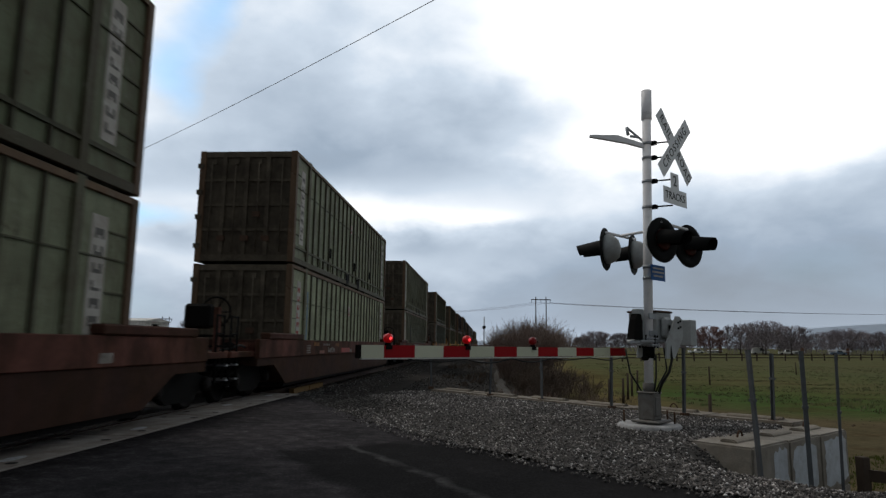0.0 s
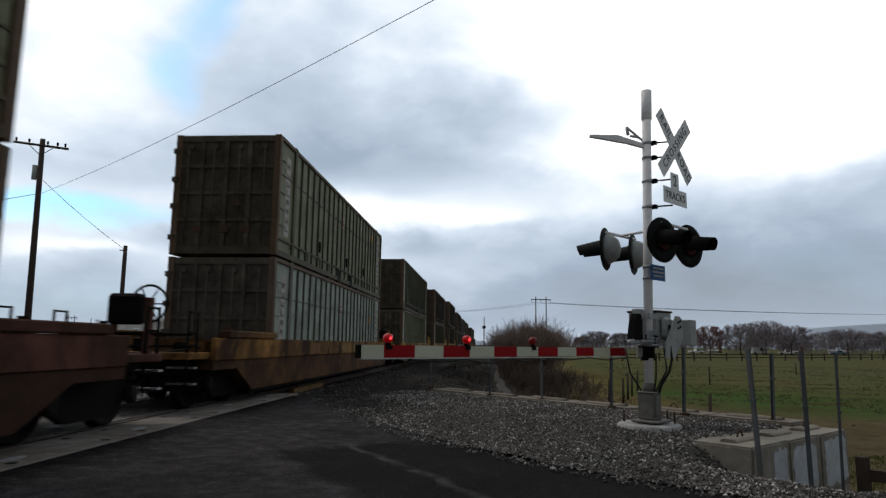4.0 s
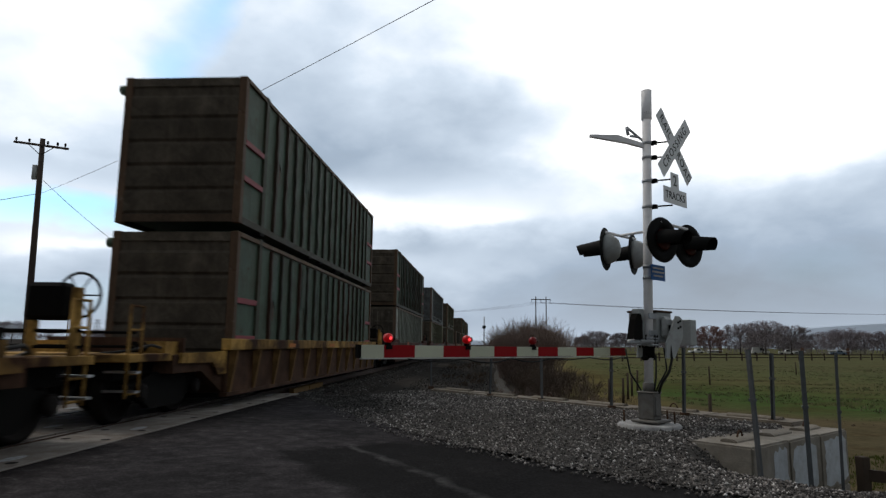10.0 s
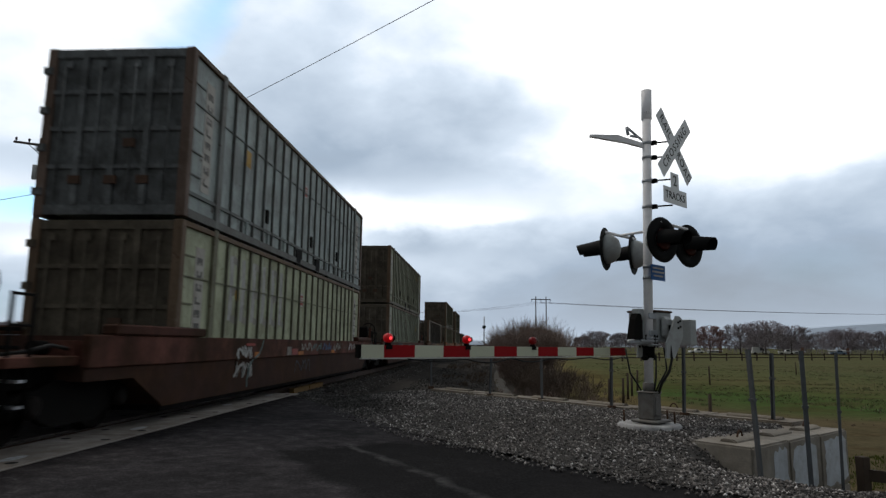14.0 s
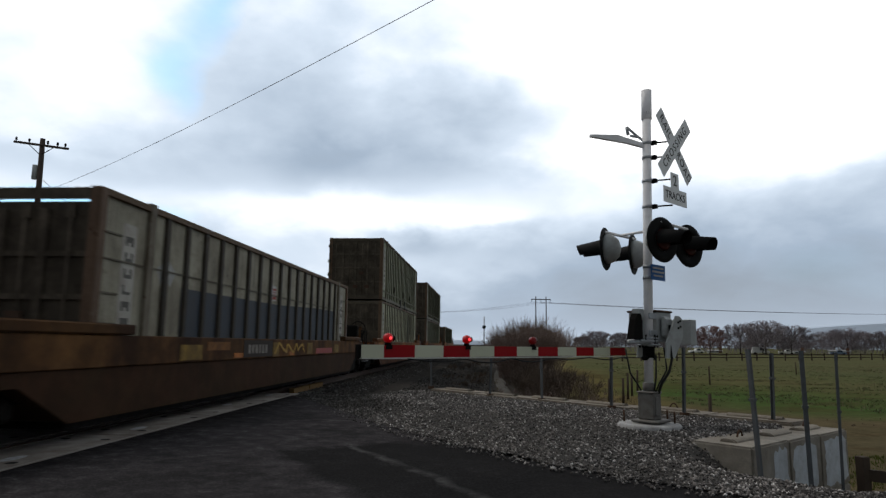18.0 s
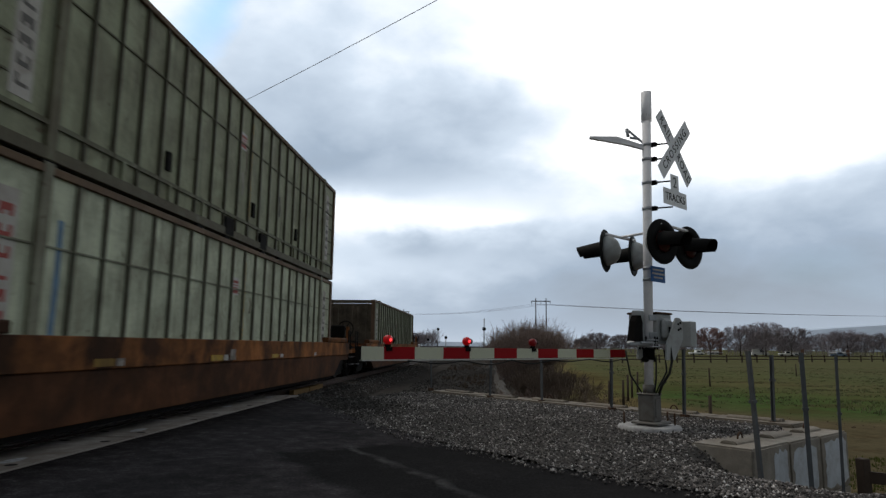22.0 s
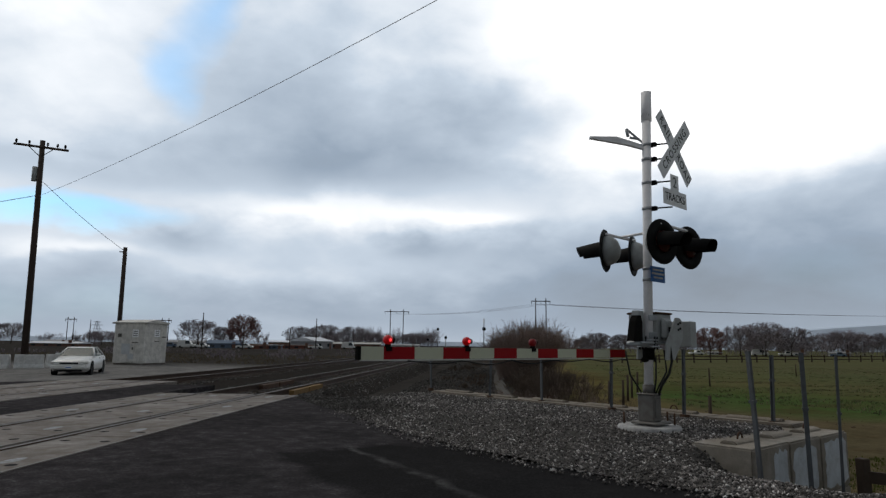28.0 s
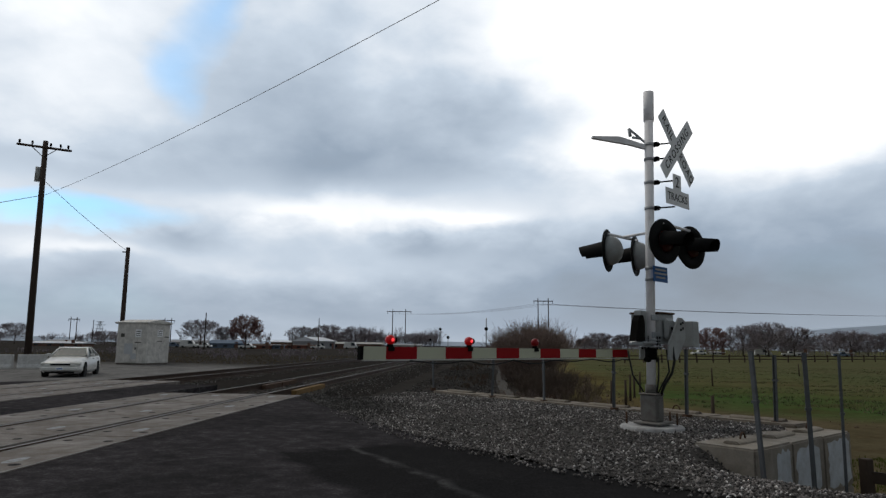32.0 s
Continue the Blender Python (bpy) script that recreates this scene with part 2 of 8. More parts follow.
def asphalt_material():
    """Old asphalt with tar-black newer patches and pale worn seams."""
    m = bpy.data.materials.new("asphalt")
    m.use_nodes = True
    N = Nodes(m.node_tree)
    co = N.add("ShaderNodeTexCoord").outputs["Object"]
    sep = N.add("ShaderNodeSeparateXYZ")
    N.put(sep.inputs[0], co)
    x, y = sep.outputs[0], sep.outputs[1]
    wob = N.math("MULTIPLY", N.math("SUBTRACT", N.noise(co, 1.2, 5.0, 0.6), 0.5), 0.9)
    grain = N.noise(co, 38.0, 5.0, 0.75)
    mid = N.noise(co, 5.0, 6.0, 0.65)
    broad = N.noise(co, 0.6, 4.0, 0.55)
    old = N.ramp(N.math("MULTIPLY_ADD", grain, 0.5, N.math("MULTIPLY", mid, 0.5)), ((0.34, (0.0264, 0.0244, 0.0262)), (0.5, (0.0451, 0.0422, 0.0448)), (0.58, (0.0682, 0.0644, 0.0678)), (0.68, (0.143, 0.137, 0.141))))
    tar = N.ramp(grain, ((0.3, (0.011, 0.011, 0.0115)), (0.7, (0.026, 0.026, 0.0265))))
    # the newer patches lie along the road's far edge, with a worn pale seam between them
    side = N.math("ADD", N.math("ADD", N.math("MULTIPLY", x, 0.83), N.math("MULTIPLY", y, 0.557)), N.math("MULTIPLY", wob, 0.55))
    along = N.math("ADD", N.math("SUBTRACT", N.math("MULTIPLY", x, 0.557), N.math("MULTIPLY", y, 0.83)), N.math("MULTIPLY", wob, 1.2))
    patch = N.math("MULTIPLY_ADD", N.math("SUBTRACT", side, 2.18), 4.5, 0.5, clamp=True)
    patch = N.math("MULTIPLY", patch, N.math("MULTIPLY_ADD", N.math("ADD", along, 7.75), 3.0, 0.5, clamp=True))
    seam = N.math("SUBTRACT", 1.0, N.math("MULTIPLY", N.math("ABSOLUTE", N.math("SUBTRACT", side, 3.18)), 11.0), clamp=True)
    seam = N.math("MULTIPLY", seam, N.math("MULTIPLY_ADD", N.math("ADD", along, 8.1), 2.0, 0.5, clamp=True))
    seam = N.math("MULTIPLY", seam, N.ramp(N.noise(co, 2.4, 6.0, 0.7), ((0.36, (0, 0, 0)), (0.58, (1, 1, 1)))))
    col = N.mix(N.math("MULTIPLY", patch, 0.85), old, tar)
    col = N.mix(N.math("MULTIPLY", N.ramp(broad, ((0.45, (0, 0, 0)), (0.6, (1, 1, 1)))), 0.45), col, tar)
    col = N.mix(N.math("MULTIPLY", seam, 0.6), col, (0.11, 0.11, 0.11, 1))
    bs = N.add("ShaderNodeBsdfPrincipled")
    N.put(bs.inputs["Base Color"], col)
    N.put(bs.inputs["Roughness"], N.math("MULTIPLY_ADD", mid, 0.25, 0.7))
    bs.inputs["Specular IOR Level"].default_value = 0.0
    b = N.add("ShaderNodeBump")
    b.inputs["Strength"].default_value = 0.5
    b.inputs["Distance"].default_value = 0.008
    N.put(b.inputs["Height"], N.math("MULTIPLY_ADD", mid, 1.5, grain))
    N.put(bs.inputs["Normal"], b.outputs[0])
    N.put(N.add("ShaderNodeOutputMaterial").inputs[0], bs.outputs[0])
    return m


GROUND = ground_material()
ASPHALT = asphalt_material()
CONCRETE = material("concrete", (0.165, 0.146, 0.13), 0.85, vary=0.7, scale=1.5, fine=40, second=(0.29, 0.275, 0.26), second_scale=1.1, dirt=(0.10, 0.078, 0.06), dirt_amount=0.5, bump=0.3, rand=0.2)
PALE_CONCRETE = material("pale_concrete", (0.60, 0.60, 0.59), 0.85, vary=0.35, scale=3.0, fine=60, dirt=(0.2, 0.19, 0.17), dirt_amount=0.3, bump=0.2)
PAD_CONCRETE = material("pad_concrete", (0.42, 0.42, 0.42), 0.85, vary=0.5, scale=4.0, fine=60, dirt=(0.16, 0.15, 0.14), dirt_amount=0.4, bump=0.3)
BALLAST = material("ballast", (0.04, 0.036, 0.033), 0.95, vary=0.7, scale=6.0, fine=30, bump=0.8, spec=0.0)
GRAVEL = material("gravel_bed", (0.075, 0.072, 0.069), 0.95, vary=0.8, scale=8.0, fine=35, bump=0.9, spec=0.0)
STEEL_RAIL = material("rail_steel", (0.055, 0.034, 0.024), 0.6, 0.3, vary=0.4, scale=4, fine=40)
RAIL_TOP = material("rail_top", (0.13, 0.12, 0.115), 0.6, 0.4, vary=0.1, bump=0)
TIE_WOOD = material("tie_wood", (0.045, 0.034, 0.025), 0.9, vary=0.5, scale=3, fine=30, rand=0.4)
OCHRE_TIMBER = material("ochre_timber", (0.19, 0.115, 0.045), 0.85, vary=0.5, scale=4, fine=40)
CONT = material("container_paint", (0.2, 0.22, 0.19), 0.6, 0.0, vary=0.5, scale=0.9, fine=18, dirt=(0.06, 0.036, 0.022), dirt_amount=0.34, streaks=0.38, rand=0.16, chips=0.75, use_object_color=True, bump=0.45, spec=0.08)
END_PAINT = material("container_end_paint", (0.1, 0.09, 0.07), 0.7, 0.0, vary=0.7, scale=1.3, fine=22, dirt=(0.022, 0.018, 0.014), dirt_amount=0.45, streaks=0.25, rand=0.2, use_object_color=True, bump=0.4, spec=0.06)
CAR_PAINT = material("car_side_paint", (0.1, 0.04, 0.03), 0.65, 0.0, vary=0.7, scale=1.0, fine=20, second=(0.06, 0.03, 0.018), second_scale=0.55, dirt=(0.024, 0.016, 0.011), dirt_amount=0.42, streaks=0.4, use_object_color=True, bump=0.2, spec=0.03)
RUSTED = material("rusted_steel", (0.09, 0.05, 0.032), 0.8, 0.0, vary=0.5, scale=3, fine=40, dirt=(0.03, 0.025, 0.02), dirt_amount=0.4)
BLACK_STEEL = material("black_steel", (0.008, 0.0075, 0.007), 0.8, 0.0, vary=0.4, scale=5, fine=40, spec=0.05)
WHEEL_STEEL = material("wheel_steel", (0.010, 0.008, 0.007), 0.7, 0.0, vary=0.4, scale=6, fine=40, spec=0.08)
BRIGHT_STEEL = material("bright_steel", (0.6, 0.6, 0.62), 0.35, 1.0, vary=0.2, bump=0.0)
ALU = material("silver_paint", (0.86, 0.85, 0.86), 0.5, 0.0, vary=0.15, scale=3, fine=30, dirt=(0.3, 0.29, 0.27), dirt_amount=0.15, bump=0.05)
GALV = material("galvanised_steel", (0.36, 0.38, 0.40), 0.5, 0.5, vary=0.3, scale=6, fine=40, dirt=(0.12, 0.1, 0.09), dirt_amount=0.2, bump=0.05)
GREY_BOX = material("grey_paint", (0.36, 0.38, 0.38), 0.6, 0.0, vary=0.25, scale=3, fine=30, dirt=(0.16, 0.13, 0.1), dirt_amount=0.25, bump=0.05)
SIGN_WHITE = material("sign_white", (0.86, 0.87, 0.88), 0.5, vary=0.1, scale=6, fine=30, bump=0.0, dirt=(0.45, 0.44, 0.42), dirt_amount=0.15)
SIGN_BLACK = material("sign_black", (0.02, 0.02, 0.02), 0.5, vary=0.1, bump=0.0)
SIGN_BLUE = material("sign_blue", (0.03, 0.13, 0.38), 0.5, vary=0.15, bump=0.0)
ARM_WHITE = material("arm_white", (0.58, 0.59, 0.45), 0.45, vary=0.12, bump=0.0, rand=0.08)
ARM_RED = material("arm_red", (0.32, 0.005, 0.009), 0.6, vary=0.2, bump=0.0, spec=0.15)
HOOD_BLACK = material("hood_black", (0.006, 0.006, 0.006), 0.7, vary=0.3, bump=0.03, spec=0.15)
LENS_DARK = material("lens_dark_red", (0.05, 0.004, 0.004), 0.3, vary=0.1, bump=0.0)
LENS_LIT = material("lens_lit_red", (0.42, 0.003, 0.006), 0.35, vary=0.0, bump=0.0, emit=0.13, spec=0.4)
LENS_GLOW = material("lens_half_lit_red", (0.16, 0.006, 0.008), 0.35, vary=0.0, bump=0.0, emit=0.06, spec=0.2)
POLE_WOOD = material("pole_wood", (0.055, 0.042, 0.036), 0.9, vary=0.5, scale=3, fine=30)
CABLE = material("cable_black", (0.02, 0.02, 0.02), 0.6, vary=0.2, bump=0.0)
WIRE = material("wire_grey", (0.20, 0.20, 0.22), 0.6, vary=0.1, bump=0.0)
STONES = stone_material("loose_gravel", ((0.0, (0.0239, 0.0221, 0.0218)), (0.45, (0.0998, 0.0911, 0.087)), (0.82, (0.219, 0.201, 0.19)), (0.95, (0.399, 0.375, 0.36)), (1.0, (0.665, 0.643, 0.626))))
BALLAST_STONES = stone_material("ballast_stones", ((0.0, (0.012, 0.011, 0.01)), (0.7, (0.04, 0.037, 0.034)), (1.0, (0.15, 0.145, 0.14))))
BLOCK_CONCRETE = material("block_concrete", (0.24, 0.206, 0.166), 0.9, vary=0.5, scale=2.5, fine=50, dirt=(0.091, 0.0798, 0.069), dirt_amount=0.45, bump=0.35, rand=0.25)
PAINTED_BLOCK = material("painted_block", (0.227, 0.197, 0.159), 0.85, vary=0.4, scale=2.5, fine=50, second=(0.312, 0.286, 0.248), second_scale=0.9, dirt=(0.117, 0.106, 0.0897), dirt_amount=0.35, bump=0.3)
# distance haze is put into this twig colour: paler and greyer than bark
TWIG_HAZED = material("hazed_bare_twigs", (0.239, 0.21, 0.225), 0.95, vary=0.4, scale=0.5, fine=5, bump=0, rand=0.4)
TWIG_RED = material("reddish_twigs", (0.234, 0.146, 0.14), 0.95, vary=0.4, scale=0.5, fine=5, bump=0)
TWIG_DARK = material("dark_brush", (0.10, 0.076, 0.06), 0.95, vary=0.5, scale=0.8, fine=8, bump=0)
BARK = material("bark", (0.06, 0.05, 0.042), 0.95, vary=0.4, scale=3, fine=20)
DRY_GRASS = material("dry_grass", (0.14, 0.112, 0.072), 0.95, vary=0.5, scale=0.6, fine=6, bump=0)
GREEN_GRASS = material("green_grass", (0.085, 0.10, 0.022), 0.95, vary=0.5, scale=0.6, fine=6, bump=0)
FENCE_WOOD = material("fence_wood", (0.06, 0.045, 0.035), 0.9, vary=0.4, scale=3, fine=20)
SHED_METAL = material("shed_metal", (0.70, 0.68, 0.64), 0.6, 0.1, vary=0.2, scale=1.5, fine=20, dirt=(0.18, 0.18, 0.17), dirt_amount=0.3, streaks=0.15, bump=0.05)
WHITE_ROOF = material("white_roof", (0.62, 0.64, 0.68), 0.6, vary=0.15, scale=0.3, fine=3, bump=0)
WALL_GREY = material("wall_grey", (0.30, 0.30, 0.31), 0.8, vary=0.2, scale=0.3, fine=3, bump=0)
WALL_BROWN = material("wall_brown", (0.17, 0.10, 0.075), 0.8, vary=0.25, scale=0.3, fine=3, bump=0)
WALL_BLUE = material("wall_blue", (0.12, 0.16, 0.22), 0.8, vary=0.2, scale=0.3, fine=3, bump=0)
DARK_GLASS = material("dark_glass", (0.02, 0.03, 0.035), 0.12, vary=0.1, bump=0, spec=0.6)
CAR_WHITE = material("car_white", (0.66, 0.66, 0.64), 0.3, 0.0, vary=0.08, scale=2, fine=20, dirt=(0.3, 0.28, 0.25), dirt_amount=0.15, bump=0, spec=0.5)
TYRE = material("tyre_rubber", (0.015, 0.015, 0.015), 0.85, vary=0.3, bump=0.05)
LAMP_CLEAR = material("lamp_clear", (0.5, 0.5, 0.48), 0.15, vary=0.1, bump=0)
# aerial haze is painted into the hills as pale blue-grey
HAZED_HILLS = material("far_hazed_hills", (0.33, 0.39, 0.47), 0.95, vary=0.25, scale=0.01, fine=0.05, bump=0)
BASE_GREY = material("base_casting", (0.17, 0.165, 0.155), 0.7, 0.1, vary=0.4, scale=4, fine=40, dirt=(0.08, 0.06, 0.045), dirt_amount=0.3)
BULB = material("bulb_glow", (1.0, 0.05, 0.06), 0.3, vary=0.0, bump=0.0, emit=1.2)
PANEL_PATCH = material("shed_repaint", (0.50, 0.52, 0.54), 0.65, vary=0.3, scale=3, fine=30, bump=0.05)
POST_STEEL = material("weathered_post_steel", (0.115, 0.125, 0.135), 0.6, 0.3, vary=0.35, scale=6, fine=40, dirt=(0.07, 0.055, 0.045), dirt_amount=0.25, bump=0.05)
FIELD_GRASS = stone_material("pasture_blades", ((0.0, (0.0517, 0.09, 0.0275)), (0.3, (0.0747, 0.102, 0.035)), (0.6, (0.115, 0.11, 0.0525)), (1.0, (0.161, 0.132, 0.0813))))
WALL_PALE = material("wall_pale", (0.48, 0.47, 0.44), 0.8, vary=0.2, scale=0.3, fine=3, bump=0)
WALL_RED = material("wall_red", (0.19, 0.075, 0.055), 0.8, vary=0.25, scale=0.3, fine=3, bump=0)
CLOD = stone_material("field_clods", ((0.0, (0.035, 0.024, 0.014)), (0.7, (0.08, 0.055, 0.032)), (1.0, (0.14, 0.11, 0.05))))
EDGE_STEEL = material("worn_edge_angle", (0.20, 0.19, 0.18), 0.6, 0.1, vary=0.4, scale=2, fine=30, dirt=(0.14, 0.11, 0.09), dirt_amount=0.35, bump=0)
WORN_SPOT = material("worn_pale_spot", (0.33, 0.36, 0.38), 0.8, vary=0.5, scale=9, fine=40, dirt=(0.16, 0.14, 0.12), dirt_amount=0.5, bump=0)
CAR_GLASS = material("car_glass", (0.02, 0.045, 0.048), 0.25, vary=0.1, bump=0, spec=0.12)


# ---- mesh helpers ----
def box(bm, x0, x1, y0, y1, z0, z1):
    vs = [bm.verts.new((x, y, z)) for x in (x0, x1) for y in (y0, y1) for z in (z0, z1)]
    for f in ((0, 1, 3, 2), (4, 6, 7, 5), (0, 4, 5, 1), (2, 3, 7, 6), (0, 2, 6, 4), (1, 5, 7, 3)):
        bm.faces.new([vs[i] for i in f])
    return vs


def moved(bm, before, m):
    """Transforms the vertices that were added since before."""
    bm.verts.ensure_lookup_table()
    for v in list(bm.verts)[before:]:
        v.co = m @ v.co


def tube(bm, a, b, r, seg=8, r2=None, caps=True):
    a, b = Vector(a), Vector(b)
    d = (b - a)
    q = d.to_track_quat("Z", "Y").to_matrix()
    r2 = r if r2 is None else r2
    ra, rb = [], []
    for i in range(seg):
        t = 2 * math.pi * i / seg
        o = Vector((math.cos(t), math.sin(t), 0))
        ra.append(bm.verts.new(a + q @ (o * r)))
        rb.append(bm.verts.new(b + q @ (o * r2)))
    for i in range(seg):
        f = bm.faces.new((ra[i], ra[(i + 1) % seg], rb[(i + 1) % seg], rb[i]))
        f.smooth = seg > 5
    if caps:
        bm.faces.new(ra[::-1])
        bm.faces.new(rb)


def path_tube(bm, pts, r, seg=6):
    """One continuous round sweep through the points."""
    rings = []
    n = len(pts)
    for i, p in enumerate(pts):
        d = Vector(pts[min(n - 1, i + 1)]) - Vector(pts[max(0, i - 1)])
        if d.length < 1e-6:
            d = Vector(pts[1]) - Vector(pts[0])
        q = d.to_track_quat("Z", "Y").to_matrix()
        rings.append([bm.verts.new(Vector(p) + q @ (Vector((math.cos(2 * math.pi * k / seg), math.sin(2 * math.pi * k / seg), 0)) * r)) for k in range(seg)])
    for a, b in zip(rings[:-1], rings[1:]):
        for k in range(seg):
            bm.faces.new((a[k], a[(k + 1) % seg], b[(k + 1) % seg], b[k])).smooth = True
    bm.faces.new(rings[0][::-1])
    bm.faces.new(rings[-1])


def prism(bm, poly, axis, lo, hi):
    """Extrudes a polygon (pairs) along an axis from lo to hi."""
    def at(p, t):
        return {"x": (t, p[0], p[1]), "y": (p[0], t, p[1]), "z": (p[0], p[1], t)}[axis]
    a = [bm.verts.new(at(p, lo)) for p in poly]
    b = [bm.verts.new(at(p, hi)) for p in poly]
    n = len(poly)
    for i in range(n):
        bm.faces.new((a[i], a[(i + 1) % n], b[(i + 1) % n], b[i]))
    bm.faces.new(a[::-1])
    bm.faces.new(b)


def turned(bm, profile, seg=20, axis="z", at=(0, 0, 0)):
    """A body of revolution from pairs (radius, height)."""
    rings = []
    for r, h in profile:
        ring = []
        for i in range(seg):
            t = 2 * math.pi * i / seg
            c, s = r * math.cos(t), r * math.sin(t)
            ring.append(bm.verts.new(Vector({"z": (c, s, h), "y": (c, h, s), "x": (h, c, s)}[axis]) + Vector(at)))
        rings.append(ring)
    for a, b in zip(rings[:-1], rings[1:]):
        for i in range(seg):
            f = bm.faces.new((a[i], a[(i + 1) % seg], b[(i + 1) % seg], b[i]))
            f.smooth = True
    bm.faces.new(rings[0][::-1])
    bm.faces.new(rings[-1])


def mesh_of(bm, name, mat, bevel=0.0):
    if bevel:
        bmesh.ops.bevel(bm, geom=[e for e in bm.edges], offset=bevel, segments=1, affect="EDGES", profile=0.5)
    bmesh.ops.recalc_face_normals(bm, faces=bm.faces)
    me = bpy.data.meshes.new(name)
    bm.to_mesh(me)
    bm.free()
    for m in (mat if isinstance(mat, (list, tuple)) else [mat]):
        me.materials.append(m)
    return me


def part(name, bm, mat, parent, label="", bevel=0.0, at=None):
    """Links a bmesh (or a ready mesh) as one mesh object under a thing or a part."""
    me = bm if isinstance(bm, bpy.types.Mesh) else mesh_of(bm, name, mat, bevel)
    ob = new(name, me)
    ob.parent = parent
    if at is not None:
        ob.matrix_basis = at
    if label:
        ob["label"] = label
    return ob


def thing(name, label, category, group="", at=None, kind=""):
    ob = new(name)
    ob.empty_display_size = 0.2
    if at is not None:
        ob.matrix_basis = at
    return tagged(ob, label, category, group, kind)


def solid(name, bm, mat, label, category="", kind="", group="", at=None, bevel=0.0):
    ob = new(name, mesh_of(bm, name, mat, bevel))
    if at is not None:
        ob.matrix_basis = at
    return tagged(ob, label, category, group, kind)


def raw_mesh(name, verts, faces, mat, smooth=False):
    me = bpy.data.meshes.new(name)
    me.from_pydata([tuple(v) for v in verts], [], [tuple(f) for f in faces])
    me.materials.append(mat)
    if smooth:
        me.polygons.foreach_set("use_smooth", [True] * len(me.polygons))
    return me


def text_mesh(name, body, size, mat, depth=0.002, spacing=1.0):
    """Letters in the built-in font, turned into a plain mesh, centred, in the xz-plane facing -y."""
    cu = bpy.data.curves.new(name, "FONT")
    cu.body, cu.size, cu.extrude, cu.align_x, cu.align_y, cu.space_character = body, size, depth, "CENTER", "CENTER", spacing
    ob = bpy.data.objects.new(name, cu)
    me = bpy.data.meshes.new_from_object(ob)
    bpy.data.objects.remove(ob)
    me.transform(Matrix.Rotation(math.pi / 2, 4, "X"))
    me.materials.clear()
    me.materials.append(mat)
    return me


# ---- ground, road, tracks ----
TRACK_X, FAR_TRACK_X = -6.25, -11.55
PANEL_END = 15.7


def smooth(a, b, t):
    t = min(1.0, max(0.0, (t - a) / (b - a)))
    return t * t * (3 - 2 * t)


def ground_z(x, y):
    right = smooth(-4.0, 0.5, x)
    z = -0.42 * (1 - right) - 1.05 * right
    far = smooth(60, 250, math.hypot(x, y))
    z += 0.25 * far * right
    z += 0.05 * (noise.noise((x * 0.13, y * 0.13, 0.0)) + 0.5 * noise.noise((x * 0.5, y * 0.5, 3.0)))
    # the open ditch beside the bank
    ditch = math.exp(-((x - 1.2 - 0.02 * y) / 1.6) ** 2) * smooth(14, 20, y) * (1 - smooth(60, 90, y))
    return z - 0.5 * ditch


def make_ground():
    def steps(reach):
        out, v, s = [0.0], 0.0, 1.0
        while v < reach:
            v += s
            s *= 1.07
            out.append(v)
        return [-a for a in out[:0:-1]] + out
    xs, ys = steps(3000), steps(3000)
    verts = [(x, y, ground_z(x, y)) for y in ys for x in xs]
    n = len(xs)
    faces = [(j * n + i, j * n + i + 1, (j + 1) * n + i + 1, (j + 1) * n + i) for j in range(len(ys) - 1) for i in range(n - 1)]
    tagged(new("ground", raw_mesh("ground", verts, faces, GROUND, True)), "flat green and brown winter pasture with gravel yard", "ground", kind="structure")


make_ground()
# far edge of the road, where the gravel begins
ROAD_EDGE = [(-4.62, 15.35), (-3.6, 13.6), (-2.8, 12.4), (-2.1, 11.15), (-1.39, 10.02), (-0.7, 9.0), (0.0, 8.14), (0.65, 7.4), (1.31, 6.73), (1.9, 6.25), (2.51, 5.83), (4.5, 4.5), (9, 1.5), (30, -12)]


def road_z(x, y):
    return -0.012 - 0.05 * smooth(-4.6, 0, x) + 0.008 * noise.noise((x * 0.6, y * 0.6, 0))


def make_road():
    bm = bmesh.new()
    rows = []
    for x, y in ROAD_EDGE:
        row = []
        for k in range(41):
            t = k / 40
            yy = y + (-30 - y) * t ** 1.5
            row.append(bm.verts.new((x, yy, road_z(x, yy))))
        rows.append(row)
    for a, b in zip(rows[:-1], rows[1:]):
        for i in range(40):
            bm.faces.new((a[i], a[i + 1], b[i + 1], b[i])).smooth = True
    ext = bmesh.ops.extrude_face_region(bm, geom=list(bm.faces))
    for v in ext["geom"]:
        if isinstance(v, bmesh.types.BMVert):
            v.co.z -= 0.25
    solid("road", bm, ASPHALT, "dark worn asphalt road with black tar patches", "road", "structure")
    bm = bmesh.new()
    box(bm, -9.88, -8.02, -40, 19.0, -0.25, -0.015)
    solid("road_between_tracks", bm, ASPHALT, "dark asphalt strip between the two railway tracks", "road", "structure")
    bm = bmesh.new()
    prism(bm, [(-13.3, -40), (-13.3, 20.5), (-14.6, 19.0), (-15.4, 14), (-16.2, -40)], "z", -0.5, -0.03)
    solid("road_beyond", bm, ASPHALT, "dark asphalt edge beyond the far track", "road", "structure")


make_road()


def make_bed(xc, name, label, lean):
    bm = bmesh.new()
    for y0, y1 in ((-420, -60), (-60, PANEL_END + lean), (PANEL_END + lean, 700)):
        top = -0.19 if y0 != -60 else -0.26
        prism(bm, [(xc - 3.2, -0.75), (xc - 1.75, top), (xc + 1.75, top), (xc + 3.4, -0.95)], "y", y0, y1)
    solid(name, bm, BALLAST, label, "ballast", "structure")


